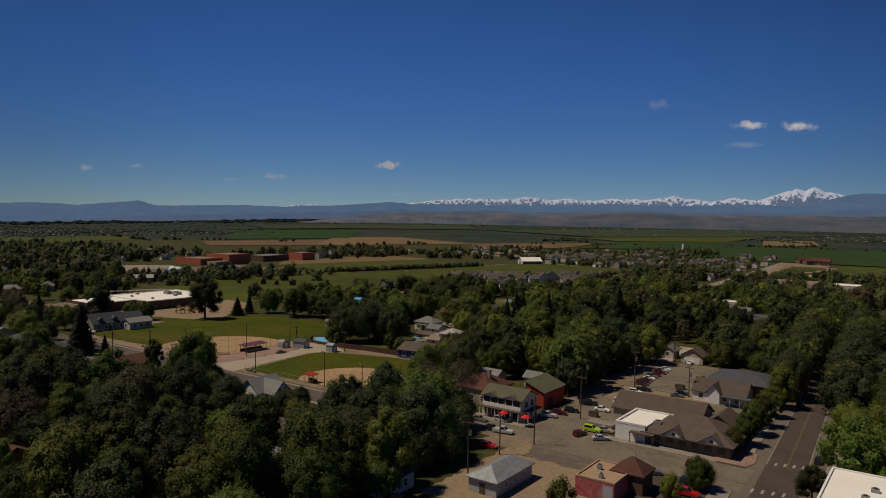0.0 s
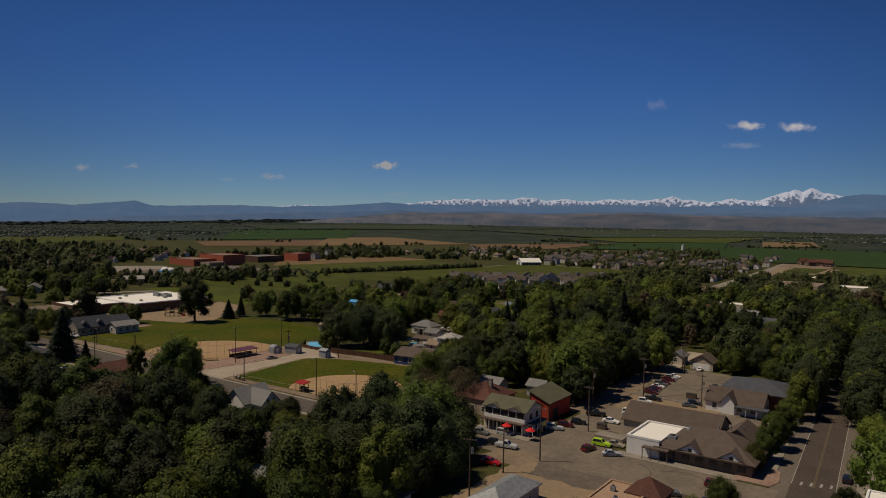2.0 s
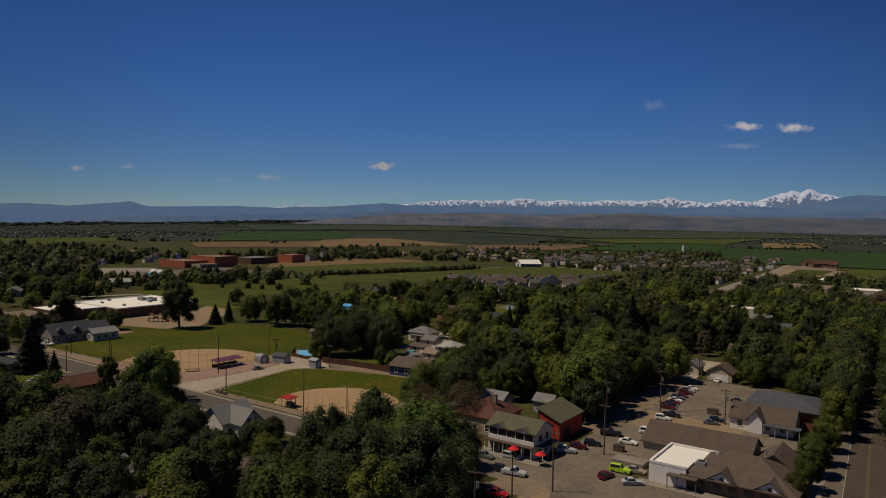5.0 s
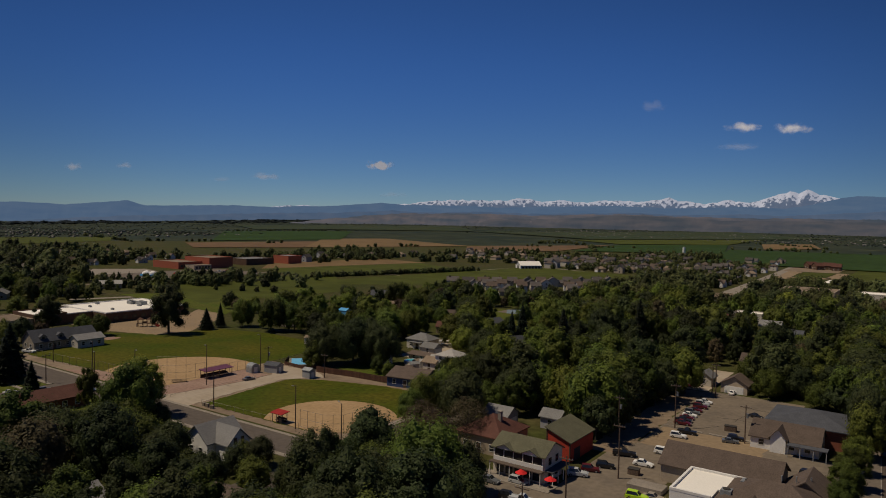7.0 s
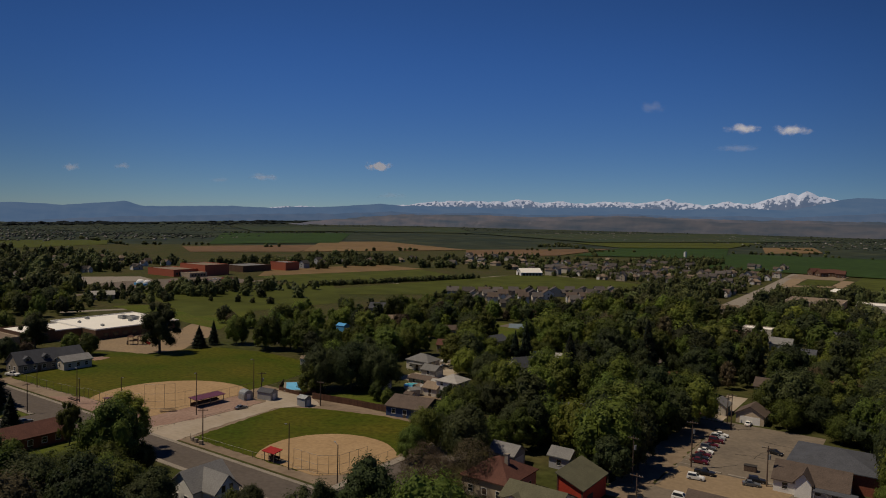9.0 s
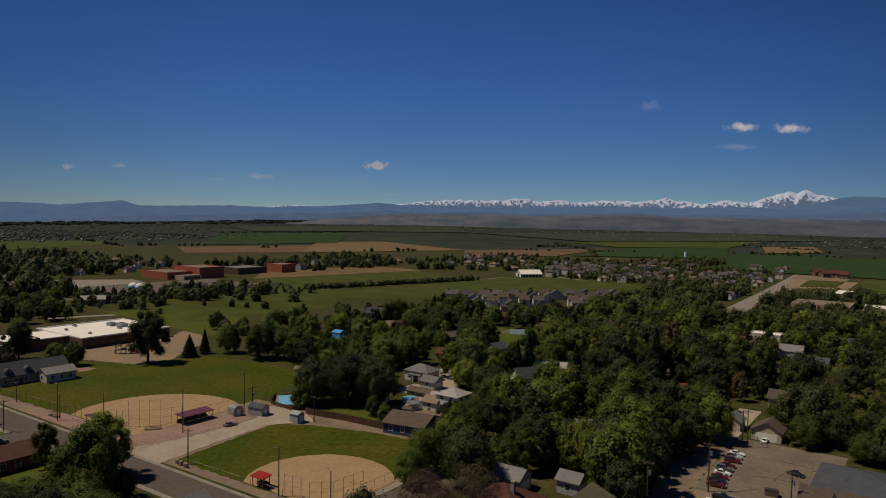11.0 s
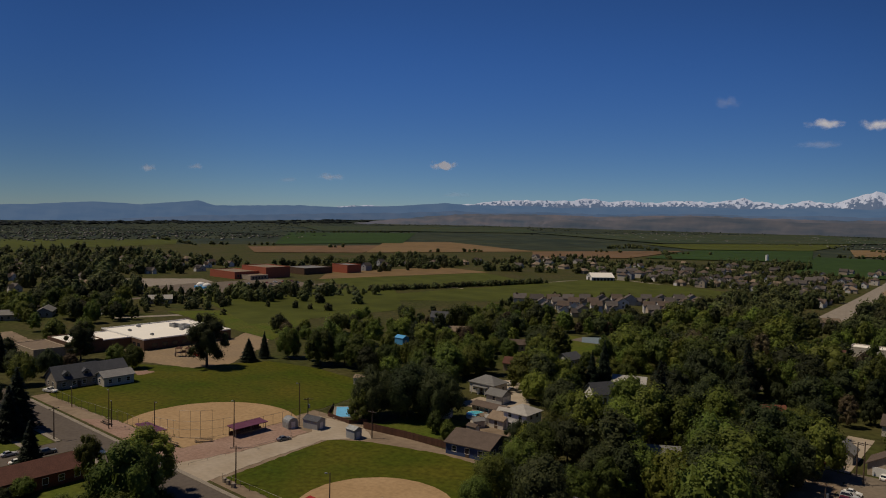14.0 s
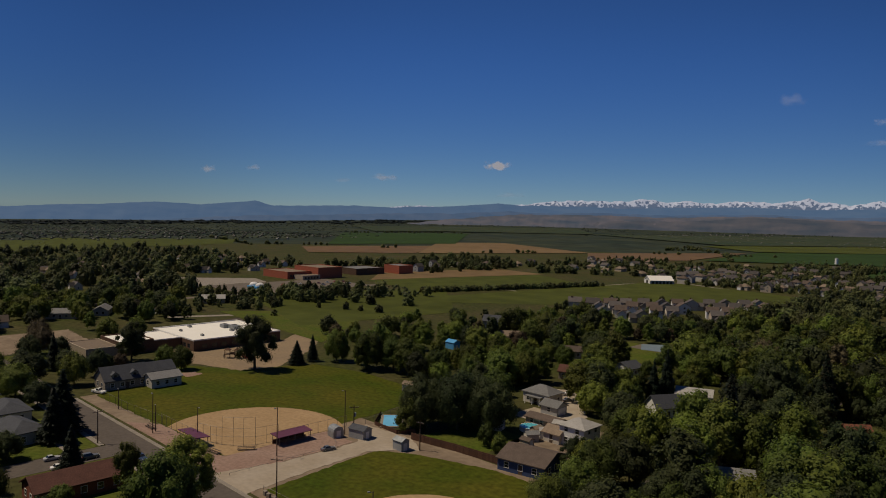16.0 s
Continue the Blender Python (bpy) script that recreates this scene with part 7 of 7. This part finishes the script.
for name, pts in (("ground_site_lane", [(-122, 575), (-112, 575), (-116, 690), (-130, 690)]), ("ground_site_track", [(-84, 605), (-74, 600), (-72, 700), (-84, 700)]), ("ground_site_cross", [(-112, 580), (-80, 602), (-80, 618), (-114, 596)])):
    setting(name, ragged(pts, 0.8, 6), -0.1, 0.09, TAN_GRAVEL, "pale dirt lane across the building site")
setting("lawn_building_site", [(-111, 606), (-86, 622), (-86, 700), (-114, 690)], -0.1, 0.08, CROP_OLIVE, "green square in the building site")
setting("lawn_site_east", [(-71, 560), (10, 560), (10, 800), (-71, 800)], -0.1, 0.05, CROP_OLIVE, "rough green plot beside the building site")
setting("ground_site_pad", [(-80, 556), (-62, 552), (-62, 590), (-79, 592)], -0.1, 0.12, ROOF_WHITE, "bright white concrete pad at the building site")
setting("ground_games_court", [(-192, 200), (-183, 207), (-174, 190), (-185, 187)], -0.1, 0.07, COURT, "pale blue-grey hard games court among the trees")
setting("road_right", [(-124, 330), (-108, 330), (-112, 540), (-128, 800), (-143, 800), (-131, 540)], -0.1, 0.06, CONCRETE, "wide pale concrete road beyond the trees")
for bx, bw, by in ((-118, 11, 766), (-109, 9, 750), (-99, 12, 762), (-90, 9, 748)):
    house(bx, by, 20 * (bx % 3), bw, 10, 4.4, 3.4, BROWN_BRICK, ROOF_RED, "maroon-roofed brick house at the edge of the site")


# ---- far woods and farm trees ----
def woods(name, label, spots, seed, lobes=7, count=40, leaf=None, size=0.85):
    """Many far trees joined in one: each a few leafy clumps with a ragged skin."""
    r = np.random.default_rng(seed)
    verts, polys, tones, base = [], [], [], 0
    models = [crown_data(seed + k, 9.0, 8.5, count, size, lobes, 1, -0.1) for k in range(4)]
    for i, (x, y, h, w) in enumerate(spots):
        v, f = models[i % 4]
        a = r.uniform(0, 6.28)
        c, s = math.cos(a), math.sin(a)
        verts.append(np.stack([(v[:, 0] * c - v[:, 1] * s) * w / 8.5 + x, (v[:, 0] * s + v[:, 1] * c) * w / 8.5 + y, v[:, 2] * h / 9.0 - 0.3 + ground_height(x, y)], 1))
        tones.append(np.full(len(v), r.uniform()))
        polys += [[j + base for j in p] for p in f]
        base += len(v)
    return tagged(new(name, mesh_from(name, np.vstack(verts), polys, leaf or FAR_LEAF, np.concatenate(tones))), label, "trees", kind="stuff")


# bluish tints of the next two: distance haze put into the leaf colour
DISTANT_LEAF = foliage("distant_leaf_hazed", (0.040, 0.052, 0.040), 0.3, True)
HORIZON_LEAF = foliage("horizon_leaf_hazed", (0.016, 0.024, 0.022), 0.3, True)
ORCHARD_LEAF = foliage("orchard_leaf", (0.13, 0.145, 0.070), 0.35, True)
FAR_LEAF = foliage("far_leaf", (0.092, 0.100, 0.034), 0.55, True)
rnd = random.Random(21)


FAR_OPEN = [(-612, -470, 138, 226), (-545, -462, 140, 300), (-512, -462, 145, 192), (-600, -520, 225, 290), (-145, 8, 552, 800), (-136, -104, 320, 620), (-94, -18, 372, 444)]


def scatter(n, x0, x1, y0, y1, h=(4, 12), wide=1.0, keep=lambda x, y: True):
    out = []
    for _ in range(n):
        x, y = rnd.uniform(x0, x1), rnd.uniform(y0, y1)
        if keep(x, y) and not any(x0 < x < x1 and y0 < y < y1 for x0, x1, y0, y1 in FAR_OPEN) and not any(abs(x - a) < 5.5 and abs(y - b) < 5.5 for a, b in SPOTS):
            t = h[0] + (h[1] - h[0]) * rnd.random() ** 1.5
            out.append((x, y, t, t * rnd.uniform(0.45, 1.1) * wide))
    return out


def rowed(x0, y0, x1, y1, step, h=(6, 10)):
    n = int(math.hypot(x1 - x0, y1 - y0) / step)
    out = []
    for i in range(n):
        t = rnd.uniform(*h)
        if rnd.random() < 0.9 and (step < 5 or noise.noise((i * 0.31, x0 * 0.013, y0 * 0.017)) > -0.12):
            out.append((x0 + (x1 - x0) * i / n + rnd.uniform(-3, 3), y0 + (y1 - y0) * i / n + rnd.uniform(-3, 3), t, t * rnd.uniform(0.9, 1.4)))
    return out


meadow = lambda x, y: not (-470 < x < -215 and 230 < y < 520 and y > 240 + (x + 433) * 0.2)
woods("woodland_near", "leafy trees between suburban houses", scatter(900, -190, 10, 300, 480, (4, 13)) + scatter(900, -355, -140, 508, 740, (3, 8.5)) + scatter(160, -60, 10, 480, 760), 60, 7, count=120, size=0.7)
woods("woodland_south", "leafy trees round the school quarter", scatter(430, -760, -470, -60, 230, (6, 16)) + scatter(60, -285, -200, 270, 370, (3, 6.5)) + scatter(30, -290, -190, 250, 330, (4, 8)) + scatter(60, -450, -400, 160, 230) + scatter(80, -475, -392, 40, 170, (5, 9)) + scatter(34, -460, -335, 110, 250, (4, 9)) + scatter(150, -650, -520, 380, 560), 70, 9, count=150, size=0.62)
woods("hedgerow", "long hedge of trees across the meadow", rowed(-405, 262, -356, 428, 1.5, (3.5, 5.5)) + rowed(-560, 440, -340, 580, 6) + rowed(-700, 250, -560, 470, 7, (7, 11)), 80)
woods("woodland_middle", "belts of trees before the farm fields", scatter(520, -560, -250, 560, 800, (3, 8)) + scatter(160, -330, -240, 700, 900) + scatter(500, -1000, -640, 60, 330), 90, 7, count=60, size=0.85)
orchard = []
for i in range(9):
    orchard += rowed(-428 - i * 5.5, 158 + i * 6.5, -388 - i * 6.5, 246 + i * 4, 4.2, (1.4, 3.0))
woods("orchard", "rows of young pale green trees on the common", orchard, 85, 5, 60, ORCHARD_LEAF, 0.7)
far = []
for x0, y0, x1, y1 in ((-1100, 500, -1000, 620), (-740, 690, -690, 830), (-905, 640, -890, 700), (-620, 960, -440, 1100), (-440, 900, -520, 1080), (-310, 1230, -60, 1260), (-668, 1105, -620, 1225), (-674, 1112, -626, 1232), (-680, 1118, -632, 1238), (-400, 1700, -180, 1500),
                       (-1400, 600, -1050, 500), (-1650, 1150, -1400, 1450), (-700, 1300, -480, 1030), (-250, 1240, -180, 1450)):
    far += rowed(x0, y0, x1, y1, 9, (4, 8))
woods("farm_trees", "lines of trees between farm fields", far, 100, 5, count=24)
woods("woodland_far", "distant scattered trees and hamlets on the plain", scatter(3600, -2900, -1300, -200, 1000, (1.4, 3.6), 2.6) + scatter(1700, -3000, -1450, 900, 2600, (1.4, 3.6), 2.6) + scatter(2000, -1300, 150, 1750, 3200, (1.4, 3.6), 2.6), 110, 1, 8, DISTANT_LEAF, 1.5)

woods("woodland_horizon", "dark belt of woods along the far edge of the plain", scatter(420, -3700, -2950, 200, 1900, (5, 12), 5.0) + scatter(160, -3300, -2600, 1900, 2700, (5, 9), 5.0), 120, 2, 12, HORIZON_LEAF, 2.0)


def hamlet(n, x0, x1, y0, y1):
    bm = bmesh.new()
    for _ in range(n):
        x, y = rnd.uniform(x0, x1), rnd.uniform(y0, y1)
        z = ground_height(x, y)
        w, d, h = rnd.uniform(3.0, 6.0), rnd.uniform(3.0, 4.5), rnd.uniform(1.0, 2.0)
        v0 = len(bm.verts)
        box(bm, x - w / 2, x + w / 2, y - d / 2, y + d / 2, z - 0.5, z + h)
        p = [bm.verts.new(q) for q in ((x - w / 2, y, z + h + 1.3), (x + w / 2, y, z + h + 1.3), (x + w / 2, y - d / 2 - 0.5, z + h - 0.2), (x - w / 2, y - d / 2 - 0.5, z + h - 0.2), (x + w / 2, y + d / 2 + 0.5, z + h - 0.2), (x - w / 2, y + d / 2 + 0.5, z + h - 0.2))]
        bm.faces.new((p[0], p[1], p[2], p[3]))
        bm.faces.new((p[1], p[0], p[5], p[4]))
    return tagged(part("distant_houses", bm, FAR_HOUSE), "tiny distant houses scattered over the plain", "houses", kind="stuff")


FAR_HOUSE = surface("far_house", (0.24, 0.225, 0.21), blotch=0.05, grain=0.09, vary=0.6, second=(0.05, 0.048, 0.046), ground=True, bump=0)
hamlet(520, -2400, -1250, -60, 900)
hamlet(280, -1200, 0, 1750, 2700)
